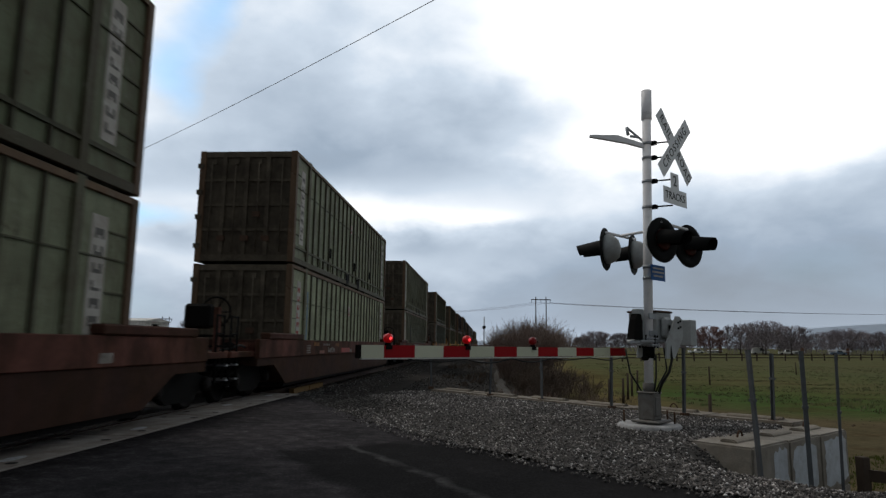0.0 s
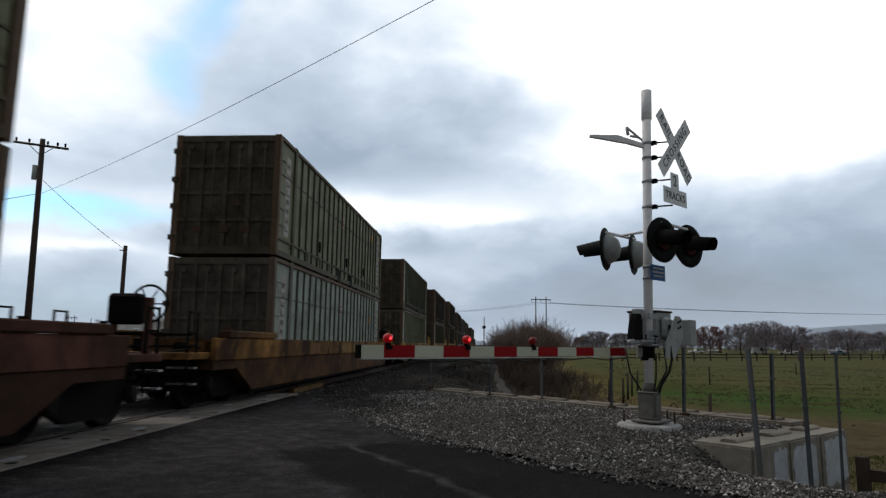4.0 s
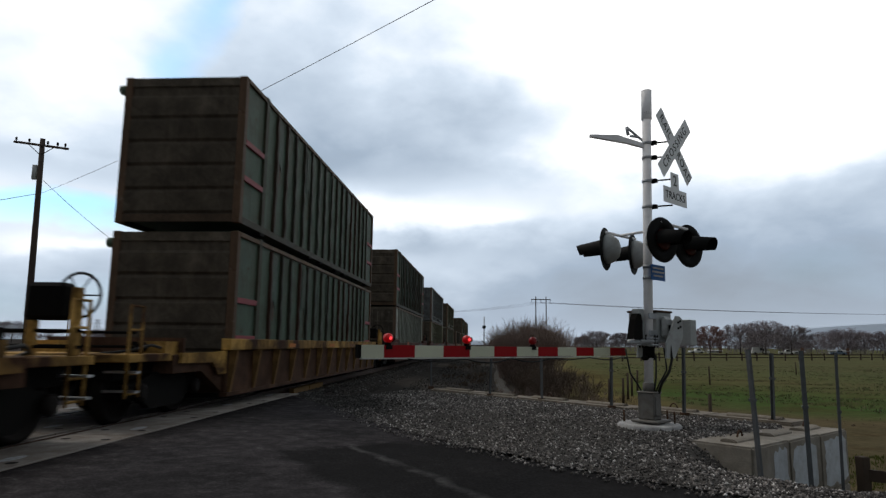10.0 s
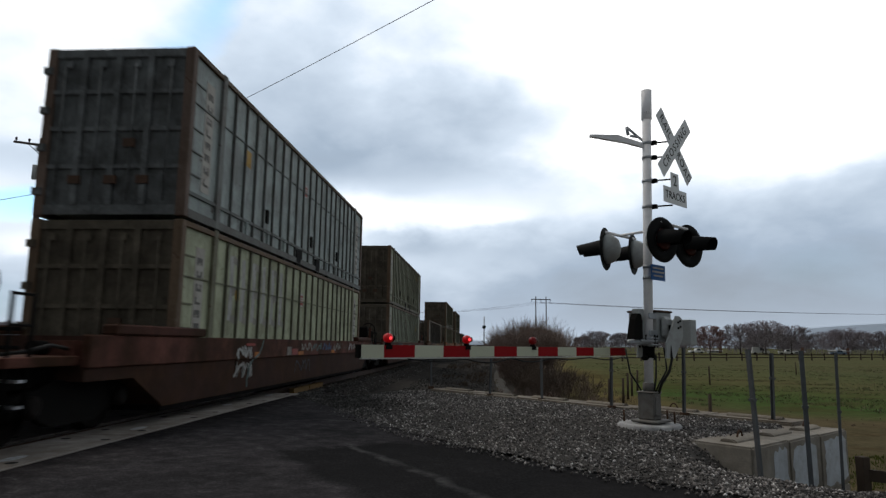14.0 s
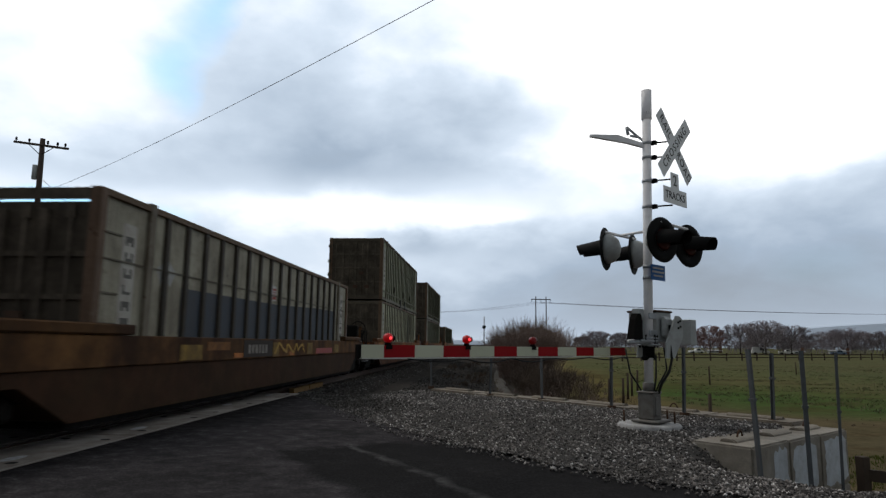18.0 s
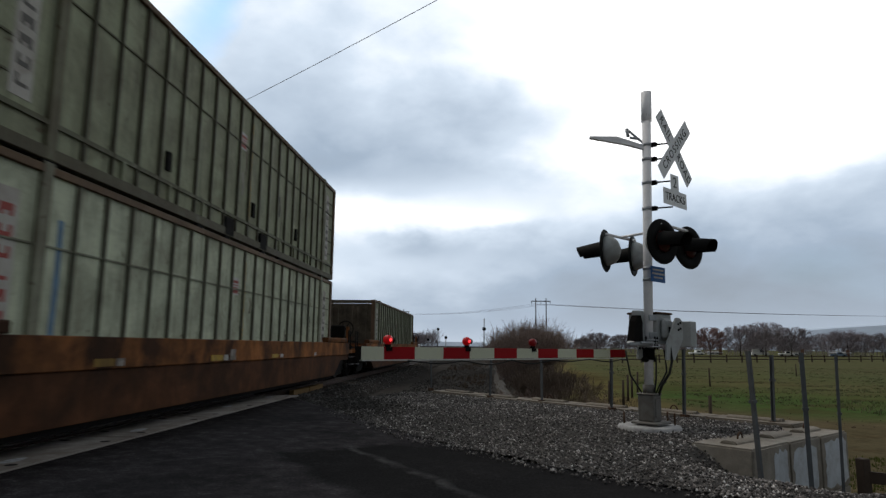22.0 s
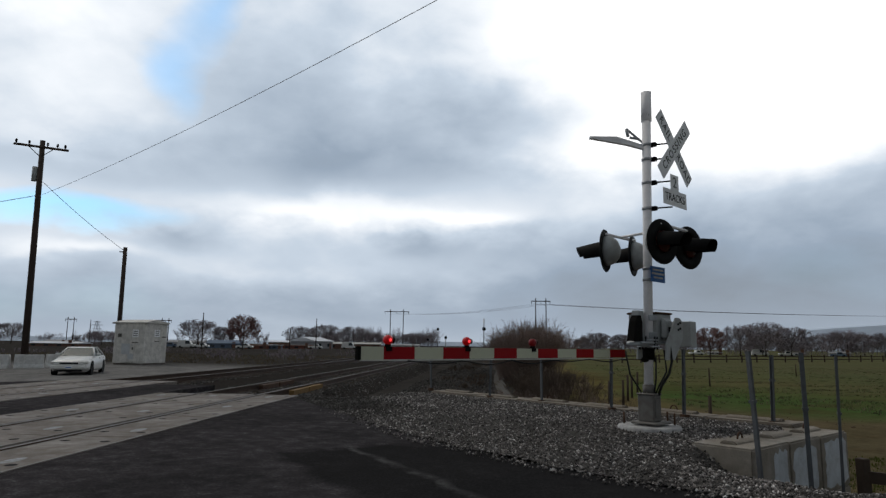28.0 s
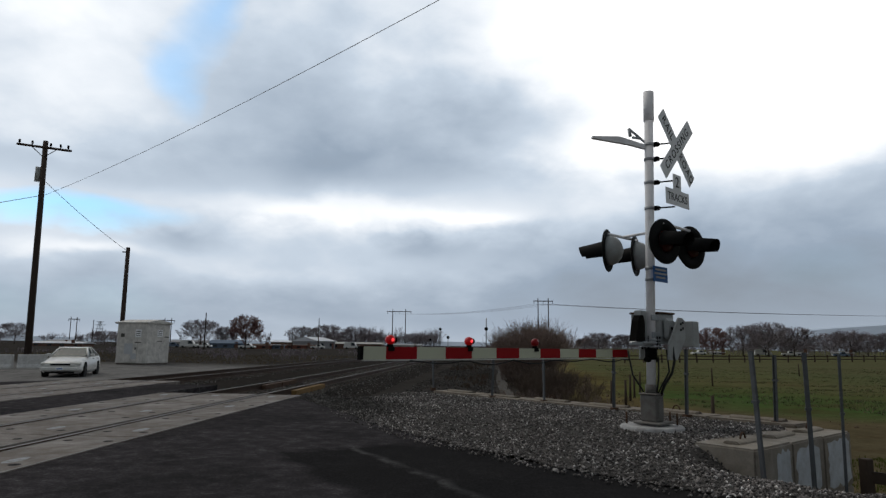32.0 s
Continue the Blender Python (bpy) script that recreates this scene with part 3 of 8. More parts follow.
make_bed(TRACK_X, "ballast_bed_1", "dark stone ballast bed under the near track", 0.0)
make_bed(FAR_TRACK_X, "ballast_bed_2", "dark stone ballast bed under the far track", 4.5)


def rail_profile(w=0.037):
    return [(-0.07, -0.172), (0.07, -0.172), (0.07, -0.16), (0.009, -0.145), (0.009, -0.04), (w, -0.03), (w, -0.004), (w - 0.006, 0.0),
            (-w + 0.006, 0.0), (-w, -0.004), (-w, -0.03), (-0.009, -0.04), (-0.009, -0.145), (-0.07, -0.16)]


def make_track(xc, panel_end, name, label):
    tr = thing(name, label, "railway track", kind="structure")
    for s in (-1, 1):
        bm = bmesh.new()
        prism(bm, [(xc + s * 0.7535 + x, z) for x, z in rail_profile()], "y", -420, 700)
        bmesh.ops.recalc_face_normals(bm, faces=bm.faces)
        for f in bm.faces:
            if f.normal.z > 0.9 and f.calc_center_median().z > -0.01:
                f.material_index = 1
        part("rail", bm, [STEEL_RAIL, RAIL_TOP], tr, "rusty steel rail with a polished top")
    bm = bmesh.new()
    box(bm, -1.3, 1.3, -0.115, 0.115, -0.34, -0.172)
    tie = mesh_of(bm, "tie", TIE_WOOD)
    y = panel_end + 0.4
    k = 0
    while k < 110:
        part("tie", tie, None, tr, at=pose(xc + random.uniform(-0.04, 0.04), y, random.uniform(-0.006, 0.004), 0, 0, random.uniform(-1, 1)))
        y += 0.508
        k += 1
    bm = bmesh.new()
    while y < 400:
        box(bm, xc - 1.3, xc + 1.3, y - 0.115, y + 0.115, -0.34, -0.172)
        y += 0.508
    ob = part("far_ties", bm, TIE_WOOD, tr, "weathered timber ties")
    ob["kind"] = "stuff"
    # concrete crossing panels
    defs = ((xc - 1.72, xc - 0.86), (xc - 0.615, xc + 0.615), (xc + 0.86, xc + 1.72))
    pm = {}
    for i, (x0, x1) in enumerate(defs):
        b = bmesh.new()
        w = (x1 - x0) / 2
        box(b, -w, w, -1.205, 1.205, -0.22, 0.0)
        bmesh.ops.bevel(b, geom=list(b.edges), offset=0.006, segments=1, affect="EDGES")
        for hx in (-0.6 * w, 0.6 * w):
            for hy in (-0.8, 0.8):
                turned(b, [(0.06, -0.01), (0.06, 0.003)], 10, at=(hx, hy, 0.0))
        # steel edge angles along both long sides, a worn pale spot at one lifting hole
        n0 = len(b.faces)
        for sx in (-1, 1):
            box(b, *sorted((sx * (w - 0.004), sx * (w - 0.030))), -1.2, 1.2, -0.01, 0.003)
        n1 = len(b.faces)
        before = len(b.verts)
        turned(b, [(0.075, -0.002), (0.075, 0.0018)], 9, at=(-0.2 * w, 0.55, 0.0))
        for v in list(b.verts)[before:]:
            v.co.y = 0.55 + (v.co.y - 0.55) * 2.6
        bmesh.ops.recalc_face_normals(b, faces=b.faces)
        for j, f in enumerate(b.faces):
            if len(f.verts) == 10:
                f.material_index = 1
            elif n0 <= j < n1:
                f.material_index = 2
            elif j >= n1:
                f.material_index = 3
        pm[i] = mesh_of(b, "crossing_panel", [CONCRETE, BLACK_STEEL, EDGE_STEEL, WORN_SPOT])
    y = panel_end - 1.22
    while y > -30:
        for i, (x0, x1) in enumerate(defs):
            part("crossing_panel", pm[i], None, tr, "pale worn concrete crossing panel",
                 at=pose((x0 + x1) / 2, y, -0.004 + random.uniform(-0.002, 0.002), random.uniform(-0.03, 0.03), random.uniform(-0.03, 0.03), random.choice((0, 180))))
        y -= 2.44
    return tr


near_track = make_track(TRACK_X, PANEL_END, "railway_track_1", "near railway track with rusty rails and concrete crossing panels")
far_track = make_track(FAR_TRACK_X, 20.4, "railway_track_2", "far railway track with rusty rails and concrete crossing panels")

bm = bmesh.new()
box(bm, -0.07, 0.07, -0.78, 0.78, -0.17, -0.015)
plank = mesh_of(bm, "header_plank", OCHRE_TIMBER, 0.008)
dark_plank = plank.copy()
dark_plank.materials[0] = RUSTED
for k in range(2):
    for dx in (0.93, -0.60):
        part("header_plank", plank if dx > 0 else dark_plank, None, near_track, "ochre timber header beside the rail",
             at=pose(TRACK_X + dx + random.uniform(-0.015, 0.015), PANEL_END + 2.7 + 1.62 * k + (2.0 if dx < 0 else 0), random.uniform(-0.02, 0.0), 0, 0, random.uniform(-0.6, 0.6)))


def make_path():
    verts, faces = [], []
    for k in range(41):
        y = 20 + 55 * k / 40
        xc = 1.0 - 0.004 * (y - 20) + 0.25 * math.sin(y * 0.11)
        w = 0.45 + 0.08 * math.sin(y * 0.9)
        for s in (-1, 1):
            verts.append((xc + s * w, y, ground_z(xc, y) + 0.05))
    faces = [(2 * k, 2 * k + 1, 2 * k + 3, 2 * k + 2) for k in range(40)]
    tagged(new("dirt_path", raw_mesh("dirt_path", verts, faces, PATH_DIRT, True)), "pale trodden gravel path along the ditch", "path", kind="structure")


PATH_DIRT = material("path_dirt", (0.085, 0.078, 0.07), 0.95, vary=0.4, scale=1.5, fine=15, bump=0.3)
make_path()


# ---- the stack train ----
HALF_LEN, HALF_W, TALL = 7.43, 1.295, 2.92
protos = {}


def bars_strip(parent, x, y, z0, z1, s):
    """A white vertical name strip with plain dark marks on it; s is the side it faces."""
    bm = bmesh.new()
    box(bm, min(x, x + s * 0.006), max(x, x + s * 0.006), y - 0.17, y + 0.17, z0, z1)
    strip = part("name_strip", bm, STRIP, parent, "white vertical strip with dark marks")
    strip.color = (1, 1, 1, 1)
    n = 8
    step = (z1 - z0 - 0.2) / n
    if "marks" not in protos:
        shapes = (((-0.10, 0.0), (0.10, 0.0), (0.10, 0.04), (-0.05, 0.04), (-0.05, 0.13), (-0.10, 0.13)),
                  ((-0.10, 0.0), (-0.04, 0.0), (-0.04, 0.05), (0.04, 0.05), (0.04, 0.0), (0.10, 0.0), (0.10, 0.13), (-0.10, 0.13)),
                  ((-0.10, 0.0), (0.10, 0.0), (0.10, 0.13), (0.05, 0.13), (0.05, 0.05), (-0.05, 0.05), (-0.05, 0.13), (-0.10, 0.13)))
        protos["marks"] = []
        for sh in shapes:
            bm = bmesh.new()
            prism(bm, sh, "x", -0.002, 0.002)
            protos["marks"].append(mesh_of(bm, "mark", MARK_GREY))
    for k in range(n):
        part("mark", protos["marks"][(k * 2 + k // 3) % 3], None, strip, at=pose(x + s * 0.0085, y, z0 + 0.12 + k * step))


STRIP = material("strip_paint", (0.44, 0.42, 0.38), 0.6, vary=0.3, scale=2, bump=0, dirt=(0.2, 0.16, 0.12), dirt_amount=0.35)
MARK_DARK = material("mark_dark", (0.03, 0.022, 0.018), 0.7, vary=0.4, scale=3, bump=0)
MARK_GREY = material("mark_grey", (0.10, 0.095, 0.085), 0.6, vary=0.3, bump=0)
MARK_YELLOW = material("mark_yellow", (0.5, 0.32, 0.03), 0.6, vary=0.3, bump=0, dirt=(0.12, 0.09, 0.05), dirt_amount=0.4)
MARK_WHITE = material("mark_white", (0.55, 0.55, 0.53), 0.6, vary=0.3, bump=0, dirt=(0.12, 0.09, 0.05), dirt_amount=0.35)
MARK_RED = material("mark_red", (0.33, 0.06, 0.05), 0.6, vary=0.3, bump=0, dirt=(0.14, 0.09, 0.07), dirt_amount=0.3)
MARK_ORANGE = material("mark_orange", (0.55, 0.17, 0.02), 0.6, vary=0.3, bump=0, dirt=(0.12, 0.07, 0.04), dirt_amount=0.4)


def build_container(kind):
    """kind: ribbed, strong (deep posts), tall (battered), open or open_strong (no roof)."""
    heavy, opened, strong = kind == "tall", kind.startswith("open"), kind.endswith("strong")
    c = thing("freight_container", "container", "freight container", "containers of the train")
    top = TALL + {"tall": 0.15, "strong": 0.09}.get(kind, 0.0)
    # shell
    bm = bmesh.new()
    if opened:
        box(bm, -HALF_W + 0.05, HALF_W - 0.05, -HALF_LEN + 0.05, HALF_LEN - 0.05, 0.10, 0.2)
        part("floor", bm, CONT, c)
        for s in (-1, 1):
            bm = bmesh.new()
            box(bm, *sorted((s * (HALF_W - 0.05), s * (HALF_W - 0.11))), -HALF_LEN + 0.05, HALF_LEN - 0.05, 0.2, top - 0.06)
            part("side_wall", bm, CONT, c)
    else:
        box(bm, -HALF_W + 0.05, HALF_W - 0.05, -HALF_LEN + 0.05, HALF_LEN - 0.05, 0.10, top - 0.06)
        part("shell", bm, CONT, c)
    # rails and posts
    for s in (-1, 1):
        for z0, z1, nm in ((0.0, 0.15, "bottom_rail"), (top - 0.095, top, "top_rail")):
            bm = bmesh.new()
            box(bm, *sorted((s * HALF_W, s * (HALF_W - 0.06))), -HALF_LEN + 0.16, HALF_LEN - 0.16, z0, z1)
            part(nm, bm, CONT, c, bevel=0.008)
        if not heavy:
            bm = bmesh.new()
            box(bm, *sorted((s * (HALF_W - 0.06), s * (HALF_W - 0.012))), -HALF_LEN + 0.16, HALF_LEN - 0.16, 0.40, 0.46)
            part("belt_rail", bm, CONT, c)
            bm = bmesh.new()
            box(bm, *sorted((s * (HALF_W - 0.06), s * (HALF_W - 0.028))), -HALF_LEN + 0.16, HALF_LEN - 0.16, 2.0, 2.022)
            part("seam", bm, CONT, c)
            for e in (-1, 1):
                for z in (0.75, 1.15, 1.55, 2.35):
                    bm = bmesh.new()
                    box(bm, *sorted((s * (HALF_W - 0.06), s * (HALF_W - 0.03))), *sorted((e * 6.83, e * 7.30)), z, z + 0.025)
                    part("corner_ledge", bm, CONT, c)
        for e in (-1, 1):
            bm = bmesh.new()
            box(bm, *sorted((s * HALF_W, s * (HALF_W - 0.16))), *sorted((e * HALF_LEN, e * (HALF_LEN - 0.16))), 0.0, top)
            part("corner_post", bm, CONT, c, bevel=0.012)
            bm = bmesh.new()
            box(bm, *sorted((s * (HALF_W + 0.004), s * (HALF_W - 0.1))), e * 6.096 - 0.09, e * 6.096 + 0.09, 0.0, top + 0.035)
            part("stacking_post", bm, CONT, c, bevel=0.01)
    ribs = bmesh.new()
    if heavy:
        box(ribs, 0.0, 0.085, -0.055, 0.055, 0.15, top - 0.12)
        spacing, count = 0.762, 15
    elif strong:
        prism(ribs, [(0.0, -0.075), (0.05, -0.055), (0.05, 0.055), (0.0, 0.075)], "z", 0.15, top - 0.09)
        spacing, count = 0.70, 17
    else:
        prism(ribs, [(0.0, -0.034), (0.045, -0.02), (0.045, 0.02), (0.0, 0.034)], "z", 0.15, top - 0.09)
        spacing, count = 0.61, 19
    rib = mesh_of(ribs, "side_post", CONT)
    bent = []
    for j in range(5 if heavy else 0):
        # battered posts: buckled sideways and pushed in along their height
        b2 = bmesh.new()
        rings = []
        for i in range(10):
            z = 0.15 + (top - 0.27) * i / 9
            dy = 0.055 * noise.noise((j * 3.1, i * 0.55, 0.0)) * (0 if i in (0, 9) else 1)
            dx = 0.03 * noise.noise((j * 5.3, i * 0.7, 4.0)) * (0 if i in (0, 9) else 1)
            rings.append([b2.verts.new((x + (dx if x else 0), yy + dy, z)) for x, yy in ((0, -0.06), (0.085, -0.045), (0.085, 0.045), (0, 0.06))])
        for a, b in zip(rings[:-1], rings[1:]):
            for i in range(4):
                b2.faces.new((a[i], a[(i + 1) % 4], b[(i + 1) % 4], b[i]))
        b2.faces.new(rings[0][::-1])
        b2.faces.new(rings[-1])
        bent.append(mesh_of(b2, "side_post", CONT))
    for s in (-1, 1):
        for k in range(count):
            y = (k - (count - 1) / 2) * spacing
            wob = random.uniform(-0.01, 0.01) if heavy else 0.0
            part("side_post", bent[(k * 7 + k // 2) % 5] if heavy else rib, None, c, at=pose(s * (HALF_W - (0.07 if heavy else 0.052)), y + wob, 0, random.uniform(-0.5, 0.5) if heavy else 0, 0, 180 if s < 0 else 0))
    # ends
    for e in (-1, 1):
        bm = bmesh.new()
        box(bm, -HALF_W + 0.055, HALF_W - 0.055, *sorted((e * (HALF_LEN - (0.11 if opened else 0.056)), e * (HALF_LEN - 0.046))), 0.10, 2.72 if opened else top - 0.07)
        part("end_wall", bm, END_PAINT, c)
        y = e * (HALF_LEN - 0.046)
        ya, yb = sorted((y, y + e * 0.04))
        if heavy:
            for k in range(5):
                bm = bmesh.new()
                z0 = 0.2 + k * 0.5
                prism(bm, [(y, z0), (y + e * 0.045, z0 + 0.05), (y + e * 0.045, z0 + 0.42), (y, z0 + 0.48)], "x", -HALF_W + 0.16, HALF_W - 0.16)
                part("end_panel", bm, END_PAINT, c)
            bm = bmesh.new()
            box(bm, -HALF_W + 0.16, HALF_W - 0.16, ya, yb, 0.02, 0.17)
            part("end_sill", bm, END_PAINT, c)
            bm = bmesh.new()
            box(bm, -HALF_W + 0.16, HALF_W - 0.16, ya, yb, top - 0.2, top - 0.02)
            part("end_header", bm, END_PAINT, c)
            bm = bmesh.new()
            tube(bm, (-HALF_W - 0.16, y - e * 0.1, top - 0.22), (-HALF_W + 0.02, y - e * 0.1, top - 0.22), 0.10, 10)
            part("lifting_lug", bm, CONT, c)
            for z in (0.9, 1.65):
                bm = bmesh.new()
                box(bm, *sorted((HALF_W + 0.002, HALF_W - 0.05)), *sorted((e * 6.2, e * (HALF_LEN - 0.16))), z, z + 0.11)
                part("end_strap", bm, RED_STRAP, c, "faded red strap")
        else:
            for z0, h in ((0.02, 0.16), (0.80, 0.07), (1.45, 0.07), (2.10, 0.07), (top - 0.17, 0.15)):
                if opened and z0 > 1.9:
                    z0 = {2.10: 2.0}.get(z0, z0)
                bm = bmesh.new()
                box(bm, -HALF_W + 0.16, HALF_W - 0.16, ya, yb, z0, z0 + h)
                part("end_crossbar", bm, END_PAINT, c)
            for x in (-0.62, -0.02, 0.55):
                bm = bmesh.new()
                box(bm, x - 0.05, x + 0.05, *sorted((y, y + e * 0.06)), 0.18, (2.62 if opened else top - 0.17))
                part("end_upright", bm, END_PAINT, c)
            for k, z in enumerate((0.35, 1.1, 1.75, 2.45)):
                bm = bmesh.new()
                box(bm, -HALF_W - 0.03, -HALF_W + 0.12, *sorted((y + e * 0.02, y + e * 0.09)), z, z + 0.12)
                part("hinge", bm, END_PAINT, c)
            for x, z in ((-0.62, 0.62), (0.0, 0.62), (0.55, 0.62), (0.28, 1.25)):
                bm = bmesh.new()
                box(bm, x - 0.1, x + 0.1, *sorted((y + e * 0.04, y + e * 0.085)), z - 0.09, z + 0.05)
                part("lock", bm, RUSTED, c, "rusty lock box")
    if not heavy:
        for s in (-1, 1):
            for e in (-1, 1):
                bars_strip(c, s * (HALF_W - 0.05), e * 6.62, 0.55, 2.55, s)
            for y, zz in ((-3.4, 0.62), (0.3, 0.62), (3.4, 0.62)):
                bm = bmesh.new()
                box(bm, *sorted((s * (HALF_W - 0.06), s * (HALF_W - 0.01))), y - 0.07, y + 0.07, zz, zz + 0.3)
                part("tarp_hook", bm, BLACK_STEEL, c)
            bm = bmesh.new()
            box(bm, *sorted((s * (HALF_W - 0.05), s * (HALF_W - 0.044))), -0.52, -0.22, 1.90, 2.24)
            plate = part("notice", bm, MARK_WHITE, c, "white notice plate with red bars")
            for z, h in ((1.925, 0.07), (2.03, 0.02), (2.08, 0.02), (2.13, 0.05)):
                bm = bmesh.new()
                box(bm, *sorted((s * (HALF_W - 0.0435), s * (HALF_W - 0.041))), -0.49, -0.25, z, z + h)
                part("bar", bm, MARK_RED, plate)
            bm = bmesh.new()
            box(bm, *sorted((s * (HALF_W - 0.05), s * (HALF_W - 0.045))), 0.06, 0.14, 0.55, 2.62)
            part("tape", bm, MARK_YELLOW, c, "yellow reflective tape")
        for s in (-1, 1):
            for y in (-0.95, 0.95):
                bm = bmesh.new()
                box(bm, *sorted((s * (HALF_W - 0.08), s * (HALF_W + 0.003))), y - 0.2, y + 0.2, 0.02, 0.36)
                part("fork_pocket", bm, BLACK_STEEL, c)
            for y in (-4.6, -3.3, -2.1, 2.1, 3.3, 4.6):
                bm = bmesh.new()
                box(bm, *sorted((s * (HALF_W - 0.08), s * (HALF_W - 0.01))), y - 0.04, y + 0.04, 0.15, 0.42)
                part("rail_bracket", bm, CONT, c)
        for e in (-1, 1):
            for x in (-0.95, -0.32, 0.30, 0.92):
                bm = bmesh.new()
                tube(bm, (x, e * (HALF_LEN + 0.012), 0.25), (x, e * (HALF_LEN + 0.012), 2.5 if opened else 2.62), 0.018, 6)
                part("lock_rod", bm, END_PAINT, c)
            for x in (-0.9, -0.3, 0.3, 0.9):
                bm = bmesh.new()
                box(bm, x - 0.06, x + 0.06, *sorted((e * (HALF_LEN - 0.02), e * (HALF_LEN + 0.02))), 2.56 if not opened else 2.5, 2.68)
                part("rod_keeper", bm, END_PAINT, c)
    # brackets under the upper box
    for s in (-1, 1):
        for y in (-6.096, -2.2, -1.0, 1.0, 2.2, 6.096):
            bm = bmesh.new()
            box(bm, *sorted((s * (HALF_W - 0.14), s * (HALF_W - 0.005))), y - 0.12, y + 0.12, -0.06, 0.0)
            part("foot", bm, BLACK_STEEL, c)
    if opened:
        for y in (-4.9, -2.45, 0, 2.45, 4.9):
            bm = bmesh.new()
            tube(bm, (-HALF_W + 0.03, y, top - 0.05), (HALF_W - 0.03, y, top - 0.05), 0.03, 6)
            part("roof_bow", bm, RUSTED, c)
    return c


RED_RUST = material("red_rust", (0.10, 0.035, 0.022), 0.8, vary=0.5, scale=4, fine=30, bump=0.1)
RED_STRAP = material("red_strap", (0.25, 0.05, 0.06), 0.6, vary=0.3, bump=0)
TRIM = ("bottom_rail", "top_rail", "corner_post", "end_header", "end_sill", "stacking_post")


def container(kind, label, main, trim, end, m):
    if kind not in protos:
        protos[kind] = build_container(kind)
        ob = protos[kind]
        ob.matrix_basis = m
    else:
        ob = copy_thing(protos[kind], m)
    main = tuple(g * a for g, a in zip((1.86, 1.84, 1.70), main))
    for o in ob.children_recursive:
        nm = o.name.split(".")[0]
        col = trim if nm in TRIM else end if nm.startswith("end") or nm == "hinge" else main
        # side posts: shade at the ribs is painted in by darkening the panel tone
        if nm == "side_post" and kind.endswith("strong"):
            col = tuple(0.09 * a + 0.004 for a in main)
        elif nm == "side_post" and kind == "tall" and random.random() < 0.6:
            f = random.random()
            col = tuple((1 - f) * 0.4 * a + f * b for a, b in zip(main, (0.05, 0.024, 0.017)))
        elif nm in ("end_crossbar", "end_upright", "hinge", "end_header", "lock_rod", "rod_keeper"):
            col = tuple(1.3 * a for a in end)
        elif nm == "top_rail":
            col = (0.14, 0.092, 0.055)
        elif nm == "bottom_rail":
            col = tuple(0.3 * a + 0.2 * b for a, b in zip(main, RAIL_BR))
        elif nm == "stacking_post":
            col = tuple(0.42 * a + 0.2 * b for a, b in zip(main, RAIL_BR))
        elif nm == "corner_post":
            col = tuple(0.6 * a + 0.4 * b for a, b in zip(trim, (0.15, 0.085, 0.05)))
        # post colour holds painted shade along the ribs besides some rail brown
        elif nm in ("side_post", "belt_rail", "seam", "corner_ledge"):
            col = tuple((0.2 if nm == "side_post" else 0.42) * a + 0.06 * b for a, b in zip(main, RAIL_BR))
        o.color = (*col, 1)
    return tagged(ob, label)


